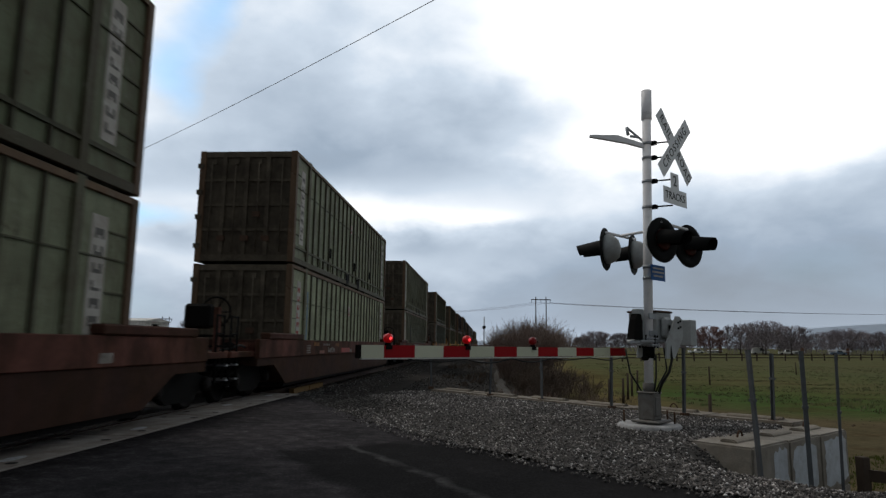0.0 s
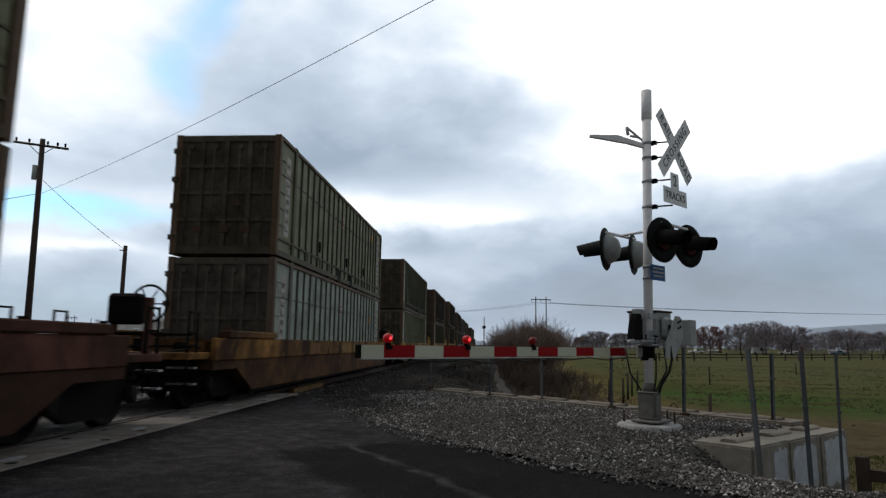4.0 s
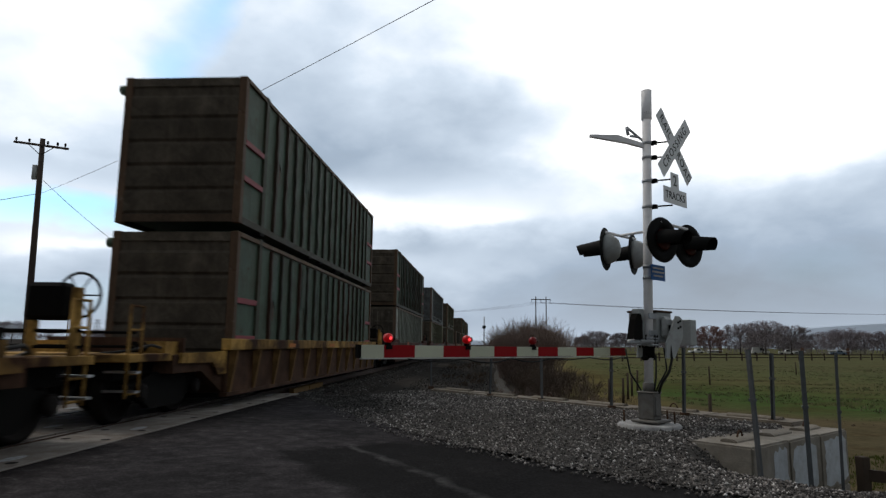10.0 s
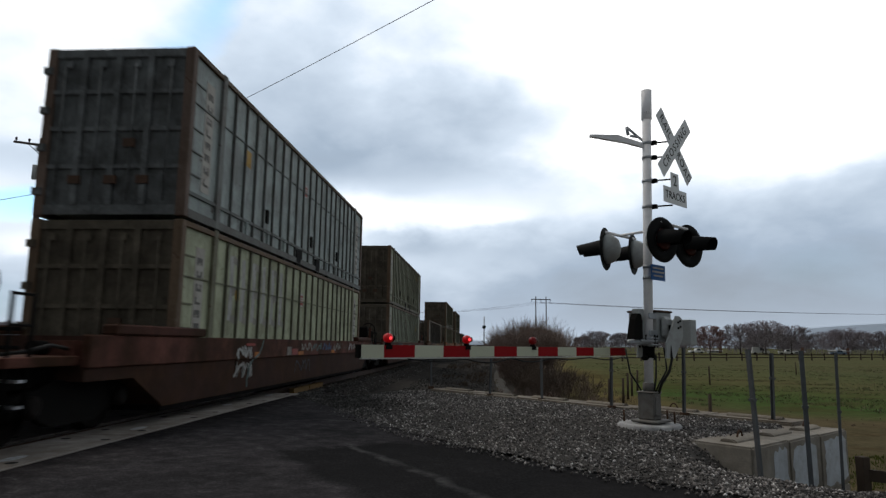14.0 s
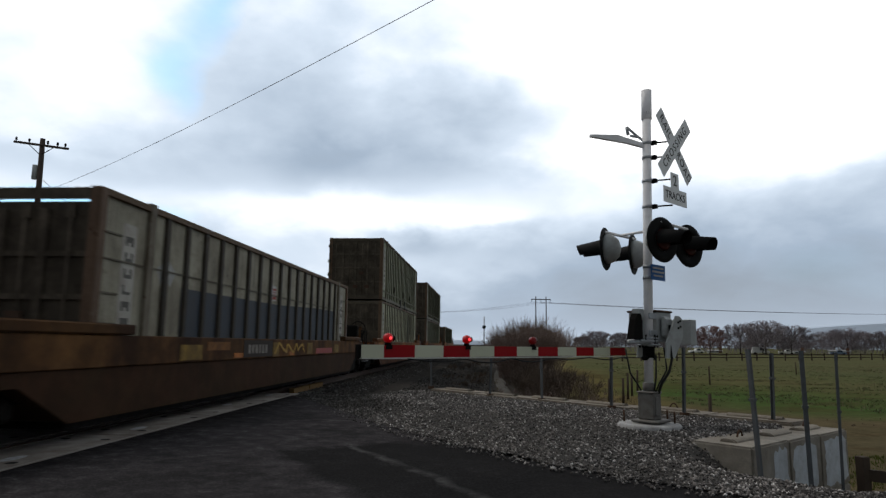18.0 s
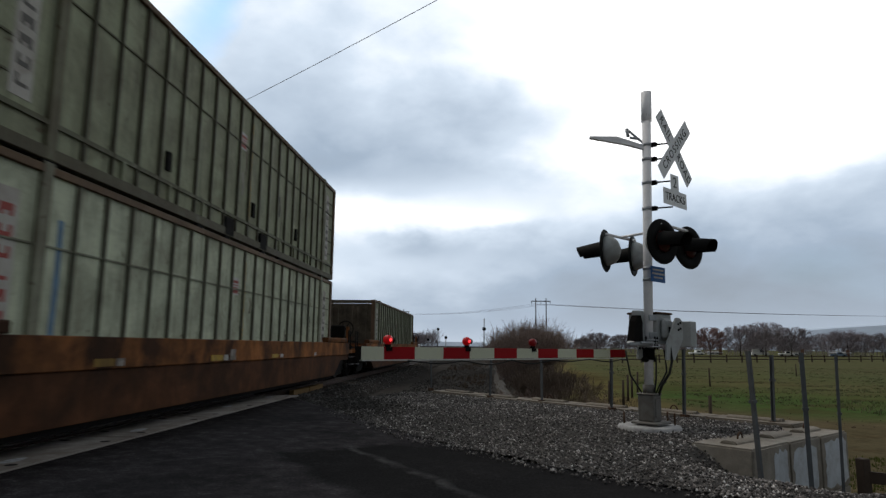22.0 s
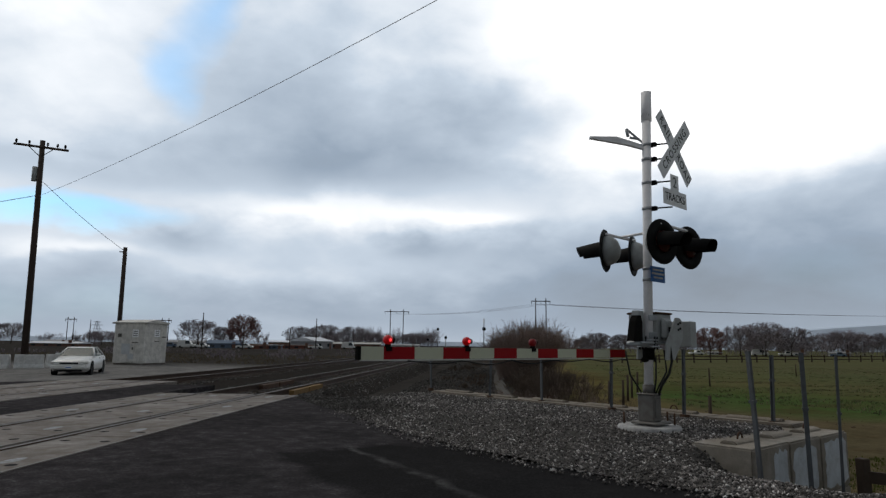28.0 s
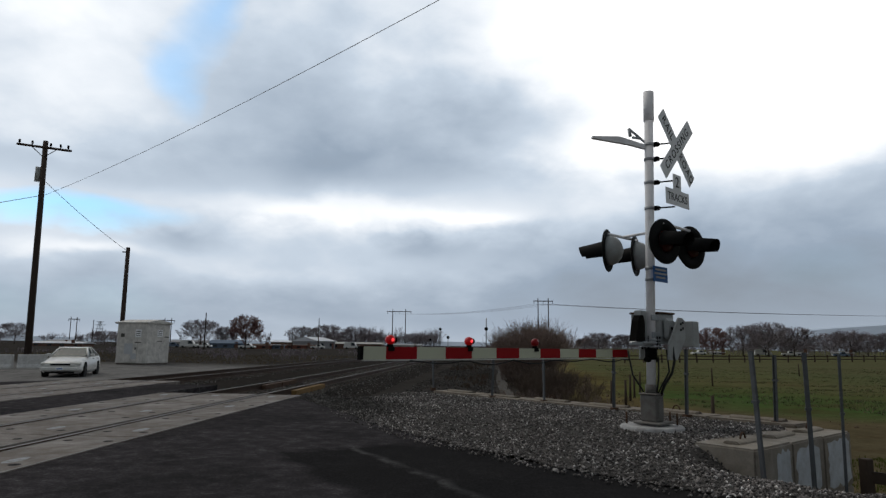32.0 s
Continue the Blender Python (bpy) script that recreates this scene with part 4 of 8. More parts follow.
def build_truck(parent, y):
    t = thing("truck", "", "")
    t.parent = parent
    t.matrix_basis = pose(0, y, 0)
    for k in list(t.keys()):
        del t[k]
    bm = bmesh.new()
    box(bm, -1.05, 1.05, -0.18, 0.18, 0.36, 0.62)
    part("bolster", bm, BLACK_STEEL, t)
    for s in (-1, 1):
        bm = bmesh.new()
        prism(bm, [(-1.15, 0.34), (-1.15, 0.56), (-0.75, 0.62), (-0.45, 0.72), (0.45, 0.72), (0.75, 0.62), (1.15, 0.56), (1.15, 0.34), (0.8, 0.36), (0.45, 0.18), (-0.45, 0.18), (-0.8, 0.36)],
              "x", *sorted((s * 0.95, s * 1.08)))
        part("side_frame", bm, BLACK_STEEL, t)
        for wy in (-0.889, 0.889):
            bm = bmesh.new()
            turned(bm, [(0.11, 0), (0.13, 0.03), (0.13, 0.1), (0.08, 0.13)], 10, "x")
            moved(bm, 0, Matrix.Translation((s * 1.08 if s > 0 else -1.21, wy, 0.45)))
            part("bearing_cap", bm, WHEEL_STEEL, t)
        for dy in (-0.2, -0.07, 0.07, 0.2):
            bm = bmesh.new()
            tube(bm, (s * 1.0, dy, 0.24), (s * 1.0, dy, 0.5), 0.055, 8)
            part("spring", bm, BLACK_STEEL, t)
    for dy in (-0.33, 0.33):
        bm = bmesh.new()
        tube(bm, (-0.92, dy, 0.36), (0.92, dy, 0.36), 0.05, 6)
        part("brake_beam", bm, BLACK_STEEL, t)
        for s in (-1, 1):
            bm = bmesh.new()
            box(bm, *sorted((s * 0.66, s * 0.82)), *sorted((dy, dy * 1.28)), 0.28, 0.62)
            part("brake_shoe", bm, BLACK_STEEL, t)
    for wy in (-0.889, 0.889):
        bm = bmesh.new()
        tube(bm, (-1.0, 0, 0), (1.0, 0, 0), 0.08, 10)
        for s in (-1, 1):
            before = len(bm.verts)
            turned(bm, [(0.10, 0.10), (0.16, 0.09), (0.19, 0.03), (0.36, 0.03), (0.39, 0.07), (0.447, 0.07), (0.452, -0.03), (0.475, -0.035), (0.475, -0.065), (0.39, -0.065), (0.36, -0.01), (0.19, -0.01), (0.1, -0.06)], 24, "x")
            moved(bm, before, Matrix.Translation((s * 0.72, 0, 0)) @ Matrix.Rotation(0 if s > 0 else math.pi, 4, "Z"))
        part("wheelset", bm, WHEEL_STEEL, t, at=pose(0, wy, 0.452))
    return t


def build_car(ribbed, half):
    """A well car; half: half the length over its side walls."""
    car = thing("well_car", "car", "rail car", "well cars of the train")
    well = half - 2.0
    tail = 11.5 if half > 10 else 11.0
    for s in (-1, 1):
        xa, xb = sorted((s * 1.31, s * 1.365))
        bm = bmesh.new()
        if ribbed:
            prism(bm, [(-well, 0.24), (-well, 1.05), (well, 1.05), (well, 0.24)], "x", xa, xb)
            part("lower_side", bm, CAR_PAINT, car)
            bm = bmesh.new()
            box(bm, *sorted((s * 1.28, s * 1.47)), -well - 0.1, well + 0.1, 1.05, 1.265)
            part("top_chord", bm, CAR_PAINT, car, "yellow top chord", bevel=0.012)
            bm = bmesh.new()
            prism(bm, [(0.0, 0.24), (0.03, 0.24), (0.16, 1.045), (0.0, 1.045)], "y", -0.06, 0.06)
            post = mesh_of(bm, "side_stake", CAR_PAINT)
            n = 13
            for k in range(n):
                part("side_stake", post, None, car, at=pose(s * 1.365, -well + 0.15 + k * (2 * well - 0.3) / (n - 1), 0, 0, 0, 180 if s < 0 else 0))
            bm = bmesh.new()
            box(bm, *sorted((s * 1.28, s * 1.42)), -well - 0.05, well + 0.05, 0.20, 0.27)
            part("bottom_chord", bm, CAR_PAINT, car)
            for e in (-1, 1):
                bm = bmesh.new()
                prism(bm, [(e * well, 0.62), (e * well, 1.045), (e * (well + 0.5), 1.02), (e * (half - 0.2), 1.02), (e * (half - 0.2), 0.86), (e * (well + 0.6), 0.84), (e * (well + 0.35), 0.62)], "x", xa, xb)
                part("end_side", bm, CAR_PAINT, car, "yellow end sheet")
        else:
            prism(bm, [(-well, 0.24), (-well - 0.9, 0.70), (-half, 0.70), (-half, 0.862), (half, 0.862), (half, 0.70), (well + 0.9, 0.70), (well, 0.24)], "x", xa, xb)
            part("lower_side", bm, CAR_PAINT, car)
            bm = bmesh.new()
            box(bm, *sorted((s * 1.30, s * 1.40)), -half, half, 0.866, 1.275)
            part("upper_side", bm, CAR_PAINT, car, bevel=0.012)
            for e in (-1, 1):
                bm = bmesh.new()
                ya, yb = sorted((e * (half - 3.2), e * (half - 0.5)))
                box(bm, *sorted((s * 1.22, s * 1.44)), ya, yb, 1.279, 1.42)
                part("end_cap", bm, CAR_PAINT, car, bevel=0.02)
    # well floor and ends
    bm = bmesh.new()
    box(bm, -1.3, 1.3, -well + 0.05, well - 0.05, 0.16, 0.25)
    part("well_floor", bm, BLACK_STEEL, car)
    for e in (-1, 1):
        bm = bmesh.new()
        prism(bm, [(e * (well - 0.05), 0.26), (e * (well + 0.9), 0.70), (e * (half - 0.06), 0.70), (e * (half - 0.06), 0.98), (e * (well + 0.25), 0.98), (e * (well - 0.05), 0.8)], "x", -1.29, 1.29)
        part("end_deck", bm, CAR_PAINT, car)
        bm = bmesh.new()
        box(bm, -0.28, 0.28, *sorted((e * (half - 0.4), e * (tail - 0.02))), 0.45, 0.635)
        part("draft_sill", bm, BLACK_STEEL, car)
        bm = bmesh.new()
        box(bm, -0.07, 0.07, *sorted((e * (tail - 0.02), e * (tail + 0.08))), 0.60, 0.76)
        box(bm, -0.16, 0.16, *sorted((e * (tail + 0.0), e * (tail + 0.14))), 0.55, 0.82)
        part("coupler", bm, RUSTED, car)
        bm = bmesh.new()
        box(bm, -1.27, 1.27, *sorted((e * (half - 0.05), e * tail)), 0.90, 1.015)
        part("end_platform", bm, CAR_PAINT, car, bevel=0.01)
        bm = bmesh.new()
        box(bm, -0.95, 0.95, *sorted((e * (half - 1.6), e * (tail - 0.15))), 0.64, 0.897)
        part("platform_truss", bm, BLACK_STEEL, car)
        for x in (-1.2, 1.2):
            # ladder at each corner: two stiles and four rungs
            bm = bmesh.new()
            for y in (tail - 0.08, tail - 0.42):
                tube(bm, (x, e * y, 0.40), (x, e * y, 1.72), 0.026, 6)
            for z in (0.46, 0.74, 1.36, 1.70):
                tube(bm, (x, e * (tail - 0.08), z), (x, e * (tail - 0.42), z), 0.018, 5)
            part("corner_ladder", bm, CAR_PAINT if ribbed else BLACK_STEEL, car)
        for x, y, w, z1 in ((-0.62, 0.55, 0.10, 1.55), (0.25, 0.35, 0.08, 1.35), (-0.1, 0.8, 0.12, 1.25)):
            bm = bmesh.new()
            box(bm, x - w / 2, x + w / 2, *sorted((e * (tail - y), e * (tail - y - w))), 1.016, z1)
            part("stanchion", bm, BLACK_STEEL, car)
        bm = bmesh.new()
        tube(bm, (-1.2, e * (tail - 0.25), 1.32), (1.2, e * (tail - 0.25), 1.32), 0.024, 6)
        tube(bm, (-1.2, e * (tail - 0.25), 1.12), (1.2, e * (tail - 0.25), 1.12), 0.024, 6)
        part("end_handrail", bm, BLACK_STEEL, car)
        bm = bmesh.new()
        tube(bm, (0.72, e * (half - 0.9), 1.11), (0.72, e * (half + 0.1), 1.11), 0.09, 10)
        part("air_reservoir", bm, BLACK_STEEL, car)
        bm = bmesh.new()
        path_tube(bm, [Vector((1.0, e * (half - 0.5), 1.05)), Vector((1.05, e * (half + 0.2), 1.14)), Vector((0.9, e * (tail - 0.7), 1.06)), Vector((0.4, e * (tail - 0.3), 0.98)), Vector((0.3, e * tail, 0.7))], 0.025)
        part("brake_pipe", bm, CABLE, car)
        for z in (0.48, 0.75):
            bm = bmesh.new()
            box(bm, 0.85, 1.33, *sorted((e * (tail - 0.1), e * (tail - 0.22))), z, z + 0.03)
            part("step", bm, BRIGHT_STEEL, car, "bright worn steel step")
        bm = bmesh.new()
        path_tube(bm, [Vector((0.35, e * (tail - 0.3), 0.6)), Vector((0.38, e * (tail - 0.05), 0.42)), Vector((0.25, e * (tail + 0.14), 0.36))], 0.03)
        part("air_hose", bm, CABLE, car)
        for x0 in (-1.2, 0.6):
            bm = bmesh.new()
            box(bm, x0, x0 + 0.5, *sorted((e * (half - 0.7), e * (half - 0.14))), 0.985, 1.2)
            part("deck_box", bm, CAR_PAINT, car)
    # hand brake on its stand at the trailing end
    yb = tail - 0.35
    bm = bmesh.new()
    box(bm, 0.50, 1.0, yb, yb + 0.28, 1.45, 1.92)
    part("brake_housing", bm, BLACK_STEEL, car, bevel=0.05)
    for x in (0.56, 1.12):
        bm = bmesh.new()
        box(bm, x - 0.05, x + 0.05, yb + 0.06, yb + 0.18, 1.016, 1.86 if x > 1 else 1.449)
        part("brake_stand", bm, CAR_PAINT, car, bevel=0.01)
    bm = bmesh.new()
    seg = 18
    ring = [Vector((0.98 + 0.29 * math.cos(2 * math.pi * k / seg), yb + 0.36, 1.78 + 0.29 * math.sin(2 * math.pi * k / seg))) for k in range(seg + 1)]
    path_tube(bm, ring, 0.02, 5)
    for k in range(0, seg, 3):
        tube(bm, (0.98, yb + 0.34, 1.78), ring[k], 0.011, 5)
    tube(bm, (0.98, yb + 0.2, 1.78), (0.98, yb + 0.37, 1.78), 0.03, 8)
    part("brake_wheel", bm, BLACK_STEEL, car)
    # second hand wheel on a rust-red housing, over the well's end
    bm = bmesh.new()
    prism(bm, [(half - 2.1, 1.3), (half - 2.0, 1.62), (half - 1.75, 1.74), (half - 1.45, 1.62), (half - 1.3, 1.3)], "x", -1.0, -0.6)
    part("winch_housing", bm, RED_RUST, car, "rust-red winch housing", bevel=0.02)
    bm = bmesh.new()
    rim = [Vector((-0.55, half - 1.7 + 0.3 * math.cos(2 * math.pi * k / seg), 1.68 + 0.3 * math.sin(2 * math.pi * k / seg))) for k in range(seg + 1)]
    path_tube(bm, rim, 0.02, 5)
    for k in range(0, seg, 3):
        tube(bm, (-0.57, half - 1.7, 1.68), rim[k], 0.012, 5)
    part("hand_wheel", bm, BLACK_STEEL, car)
    # brake gear and pipes under the ends
    for e in (-1, 1):
        for x in (-0.8, 0.8):
            bm = bmesh.new()
            box(bm, x - 0.3, x + 0.3, *sorted((e * (half - 1.9), e * (half - 1.0))), 0.50, 0.66)
            part("end_sheet", bm, BLACK_STEEL, car)
        bm = bmesh.new()
        tube(bm, (-0.9, e * (tail - 0.45), 0.5), (0.9, e * (tail - 0.45), 0.5), 0.04, 8)
        part("brake_beam", bm, BLACK_STEEL, car)
        bm = bmesh.new()
        tube(bm, (0.62, e * (tail - 0.2), 0.52), (0.62, e * (tail - 0.55), 0.52), 0.12, 10)
        part("brake_cylinder", bm, BLACK_STEEL, car)
        bm = bmesh.new()
        box(bm, -1.2, 1.2, *sorted((e * (half - 0.62), e * (half - 0.56))), 1.018, 1.26)
        part("end_bulkhead", bm, CAR_PAINT, car)
    for e in (-1, 1):
        build_truck(car, e * 9.5)
    return car


def well_car(ribbed, half, label, lower, upper, m):
    key = ("car", ribbed, half)
    if key not in protos:
        protos[key] = build_car(ribbed, half)
        ob = protos[key]
        ob.matrix_basis = m
    else:
        ob = copy_thing(protos[key], m)
    for o in ob.children_recursive:
        nm = o.name.split(".")[0]
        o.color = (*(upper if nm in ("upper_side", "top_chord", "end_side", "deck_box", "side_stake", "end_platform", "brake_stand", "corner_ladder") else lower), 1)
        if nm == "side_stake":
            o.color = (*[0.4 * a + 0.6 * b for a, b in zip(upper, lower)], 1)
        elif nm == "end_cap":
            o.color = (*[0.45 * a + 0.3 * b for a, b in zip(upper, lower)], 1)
    return tagged(ob, label)


SPEED = 11.759
GREEN, BLUEGREY, BROWN, DKGREEN = (0.125, 0.14, 0.098), (0.215, 0.25, 0.265), (0.06, 0.041, 0.028), (0.046, 0.07, 0.056)
UPPER = (0.075, 0.087, 0.058)
GREEN2 = (0.185, 0.205, 0.145)
RAIL_BR, END_GR_SHADED, END_BR_SHADED = (0.12, 0.066, 0.042), (0.092, 0.072, 0.054), (0.092, 0.076, 0.058)
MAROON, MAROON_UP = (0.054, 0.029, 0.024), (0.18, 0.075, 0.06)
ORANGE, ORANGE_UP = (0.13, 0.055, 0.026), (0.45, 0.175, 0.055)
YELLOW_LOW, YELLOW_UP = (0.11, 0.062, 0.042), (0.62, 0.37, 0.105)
LAB = {"g": "weathered grey-green steel container with ribbed sides on a well car", "b": "blue-grey ribbed steel container stacked on another container",
       "br": "dark brown ribbed steel container stacked on a green one", "d": "battered dark green heavy-ribbed steel container on a well car",
       "o": "open-topped grey-green ribbed steel container on a well car"}
# start of the leading end at time 0, car kind, half length, lower box, upper box
UNITS = (
    (-6.12, "maroon", 9.8, ("ribbed", "g", GREEN), ("ribbed", "g", UPPER)),
    (16.05, "maroon", 9.8, ("ribbed", "g", GREEN2), ("ribbed", "g", GREEN)),
    (38.40, "maroon", 9.8, ("ribbed", "g", (0.165, 0.18, 0.14)), ("ribbed", "g", (0.15, 0.16, 0.115))),
    (61.76, "orange", 10.7, ("ribbed", "g", (0.20, 0.235, 0.22)), ("ribbed", "g", GREEN)),
    (84.70, "yellow", 9.8, ("ribbed", "g", GREEN2), ("ribbed", "g", UPPER)),
    (107.2, "yellow", 9.8, ("ribbed", "g", (0.15, 0.165, 0.12)), ("strong", "br", BROWN)),
    (130.0, "yellow", 9.8, ("tall", "d", DKGREEN), ("tall", "d", DKGREEN)),
    (152.45, "maroon", 9.8, ("ribbed", "g", (0.185, 0.21, 0.19)), ("tall", "d", (0.028, 0.052, 0.038))),
    (174.7, "maroon", 9.8, ("ribbed", "g", (0.235, 0.255, 0.19)), ("ribbed", "b", BLUEGREY)),
    (197.1, "maroon", 9.8, ("ribbed", "g", (0.23, 0.26, 0.215)), ("ribbed", "g", (0.19, 0.205, 0.155))),
    (219.5, "orange", 9.8, ("open_strong", "o", (0.20, 0.19, 0.16)), None),
    (241.78, "orange", 9.8, ("ribbed", "g", (0.28, 0.285, 0.215)), ("ribbed", "g", (0.19, 0.205, 0.15))),
    (264.18, "orange", 9.8, ("ribbed", "g", (0.27, 0.295, 0.235)), ("ribbed", "g", (0.165, 0.18, 0.13))),
    (286.98, "orange", 9.8, ("open", "o", (0.16, 0.18, 0.135)), None),
)
MOVERS = []
for y0, paint, half, low, up in UNITS:
    yc = y0 + HALF_LEN
    lo, hi = {"maroon": (MAROON, MAROON_UP), "orange": (ORANGE, ORANGE_UP), "yellow": (YELLOW_LOW, YELLOW_UP)}[paint]
    lab = {"maroon": "dark maroon well car with graffiti and dirty sides", "orange": "rusty orange and brown well car with dirty sides",
           "yellow": "faded yellow well car with ribbed brown sides"}[paint]
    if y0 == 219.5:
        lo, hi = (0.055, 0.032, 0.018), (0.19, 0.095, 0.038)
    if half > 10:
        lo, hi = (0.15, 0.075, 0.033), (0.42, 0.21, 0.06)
    MOVERS.append((well_car(paint == "yellow", half, lab, lo, hi, pose(TRACK_X, yc, 0)), yc, 0.0))
    lift = 0.06 if low[0] == "tall" else 0.0
    for box_def, z in ((low, 0.262 + lift), (up, 0.262 + TALL + (0.38 if lift else 0.055))):
        if box_def:
            kind, lk, colr = box_def
            trim = tuple(0.3 * a + 0.7 * b for a, b in zip(colr, RAIL_BR))
            # end colour: dirty brown, with the shade between stacks painted in
            end = END_BR_SHADED if kind == "tall" else tuple((0.45 if lk == "b" else 0.10) * a + (0.35 if lk == "b" else 0.78) * b for a, b in zip(colr, END_GR_SHADED))
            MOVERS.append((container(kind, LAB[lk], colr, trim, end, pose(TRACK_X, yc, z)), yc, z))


# ---- spray paint and stains on the train ----
def spray(name, rgb):
    return material(name, rgb, 0.6, vary=0.35, scale=2.0, fine=25, bump=0, dirt=(0.05, 0.04, 0.035), dirt_amount=0.3, spec=0.2)


SPRAY = {"orange": spray("spray_orange", (0.42, 0.10, 0.035)), "blue": spray("spray_blue", (0.05, 0.12, 0.24)), "amber": spray("spray_amber", (0.45, 0.26, 0.03)), "white": spray("spray_white", (0.42, 0.42, 0.40)),
         "green": spray("spray_green", (0.10, 0.125, 0.055)), "red": spray("spray_red", (0.26, 0.02, 0.025)), "teal": spray("spray_teal", (0.10, 0.17, 0.16)),
         "sky": spray("spray_pale_blue", (0.13, 0.24, 0.36)), "tar": spray("dark_stain", (0.025, 0.022, 0.02)), "navy": spray("spray_navy", (0.035, 0.045, 0.06)), "rust": spray("rust_stain", (0.085, 0.045, 0.026)), "pale": spray("pale_patch", (0.30, 0.29, 0.25))}


def stroke(owner, x, pts, width, colour, name="graffiti"):
    """A flat brush stroke through points (y, z) on the side at x, as one thin ribbon."""
    bm = bmesh.new()
    n = len(pts)
    lefts, rights = [], []
    for i in range(n):
        a, b = Vector(pts[max(0, i - 1)]), Vector(pts[min(n - 1, i + 1)])
        d = (b - a).normalized()
        o = Vector((-d.y, d.x)) * (width / 2)
        p = Vector(pts[i])
        for row, q in ((lefts, p + o), (rights, p - o)):
            row.append((bm.verts.new((x, q.x, q.y)), bm.verts.new((x + 0.003, q.x, q.y))))
    for i in range(n - 1):
        bm.faces.new((lefts[i][1], lefts[i + 1][1], rights[i + 1][1], rights[i][1]))
        bm.faces.new((lefts[i][0], rights[i][0], rights[i + 1][0], lefts[i + 1][0]))
        bm.faces.new((lefts[i][0], lefts[i + 1][0], lefts[i + 1][1], lefts[i][1]))
        bm.faces.new((rights[i][0], rights[i][1], rights[i + 1][1], rights[i + 1][0]))
    part(name, bm, SPRAY[colour], owner)


def rounded(knots, n=5):
    """A curve through the knots."""
    out = []
    for i in range(len(knots) - 1):
        p0, p1, p2, p3 = (Vector(knots[min(max(j, 0), len(knots) - 1)]) for j in (i - 1, i, i + 1, i + 2))
        for k in range(n):
            t = k / n
            q = 0.5 * (2 * p1 + (p2 - p0) * t + (2 * p0 - 5 * p1 + 4 * p2 - p3) * t * t + (3 * p1 - p0 - 3 * p2 + p3) * t ** 3)
            out.append((q.x, q.y))
    out.append(tuple(knots[-1]))
    return out


def scribble(owner, x, y, z, w, h, width, colour, seed, loops=5):
    rng = random.Random(seed)
    n = loops * 2 + 1
    knots = [(y + w * (i / (n - 1) - 0.5) + rng.uniform(-0.12, 0.12) * w, z + (0.5 if i % 2 else -0.5) * h * rng.uniform(0.35, 1.0)) for i in range(n)]
    pts = []
    for (ya, za), (yb, zb) in zip(knots[:-1], knots[1:]):
        bow = rng.uniform(-0.3, 0.3) * h
        for k in range(6):
            t = k / 6
            f = t * t * (3 - 2 * t)
            pts.append((ya + (yb - ya) * t + bow * math.sin(math.pi * t), za + (zb - za) * f))
    pts.append(knots[-1])
    stroke(owner, x, pts, width, colour)


def car_of(i):
    return [m[0] for m in MOVERS if m[0].name.startswith("well_car")][i]


def boxes_of(i):
    """Lower and upper container on car i."""
    y = UNITS[i][0] + HALF_LEN
    return [m[0] for m in MOVERS if m[0].name.startswith("freight") and abs(m[1] - y) < 0.01]


XL, XU = 1.3665, 1.402


def marks(i, rows):
    """Plates and painted patches on the side of car i: (y from, y to, z from, z to, material)."""
    ribbed = UNITS[i][1] == "yellow"
    for ya, yb, za, zb, mat in rows:
        x = (1.472 if za > 1.0 else 1.367) if ribbed else XU if za > 0.85 else XL
        bm = bmesh.new()
        box(bm, x, x + 0.004, ya, yb, za, zb)
        part("side_plate", bm, mat, car_of(i))


def lettered(i, y0, y1, z0, z1, mat, n):
    """A row of plain bars where a word is painted."""
    step = (y1 - y0) / n
    for k in range(n):
        h = (z1 - z0) * (1.0, 0.8, 0.9)[k % 3]
        marks(i, ((y0 + k * step, y0 + (k + (0.62, 0.7, 0.5)[k % 3]) * step, z0, z0 + h, mat),))


DULL_PINK = material("faded_pink", (0.30, 0.14, 0.11), 0.7, vary=0.4, bump=0, dirt=(0.12, 0.06, 0.04), dirt_amount=0.4)
FADED_WHITE = material("faded_white", (0.30, 0.28, 0.25), 0.7, vary=0.5, scale=4, bump=0, dirt=(0.06, 0.04, 0.03), dirt_amount=0.5)
FADED_YELLOW = material("faded_yellow", (0.26, 0.16, 0.03), 0.7, vary=0.5, scale=3, bump=0, dirt=(0.07, 0.04, 0.02), dirt_amount=0.5)
DULL_ORANGE = material("dull_orange", (0.24, 0.095, 0.02), 0.7, vary=0.5, scale=3, bump=0, dirt=(0.06, 0.03, 0.015), dirt_amount=0.5)
# car by car, from the front of the train
marks(0, ((3.6, 4.2, 1.08, 1.2, DULL_ORANGE), (-1.5, -0.9, 1.08, 1.2, DULL_ORANGE), (6.6, 6.9, 0.92, 1.05, FADED_WHITE)))
marks(1, ((-5.45, -4.85, 1.12, 1.22, DULL_ORANGE), (-2.9, -2.4, 1.1, 1.2, DULL_ORANGE), (-4.8, -4.25, 0.9, 0.99, DULL_PINK), (-2.0, -0.7, 0.9, 1.05, MARK_RED), (-0.7, -0.35, 0.9, 1.0, FADED_WHITE), (1.75, 3.2, 0.9, 1.0, MARK_RED),
          (4.4, 5.0, 1.1, 1.18, DULL_ORANGE), (5.3, 6.4, 0.9, 1.05, FADED_YELLOW)))
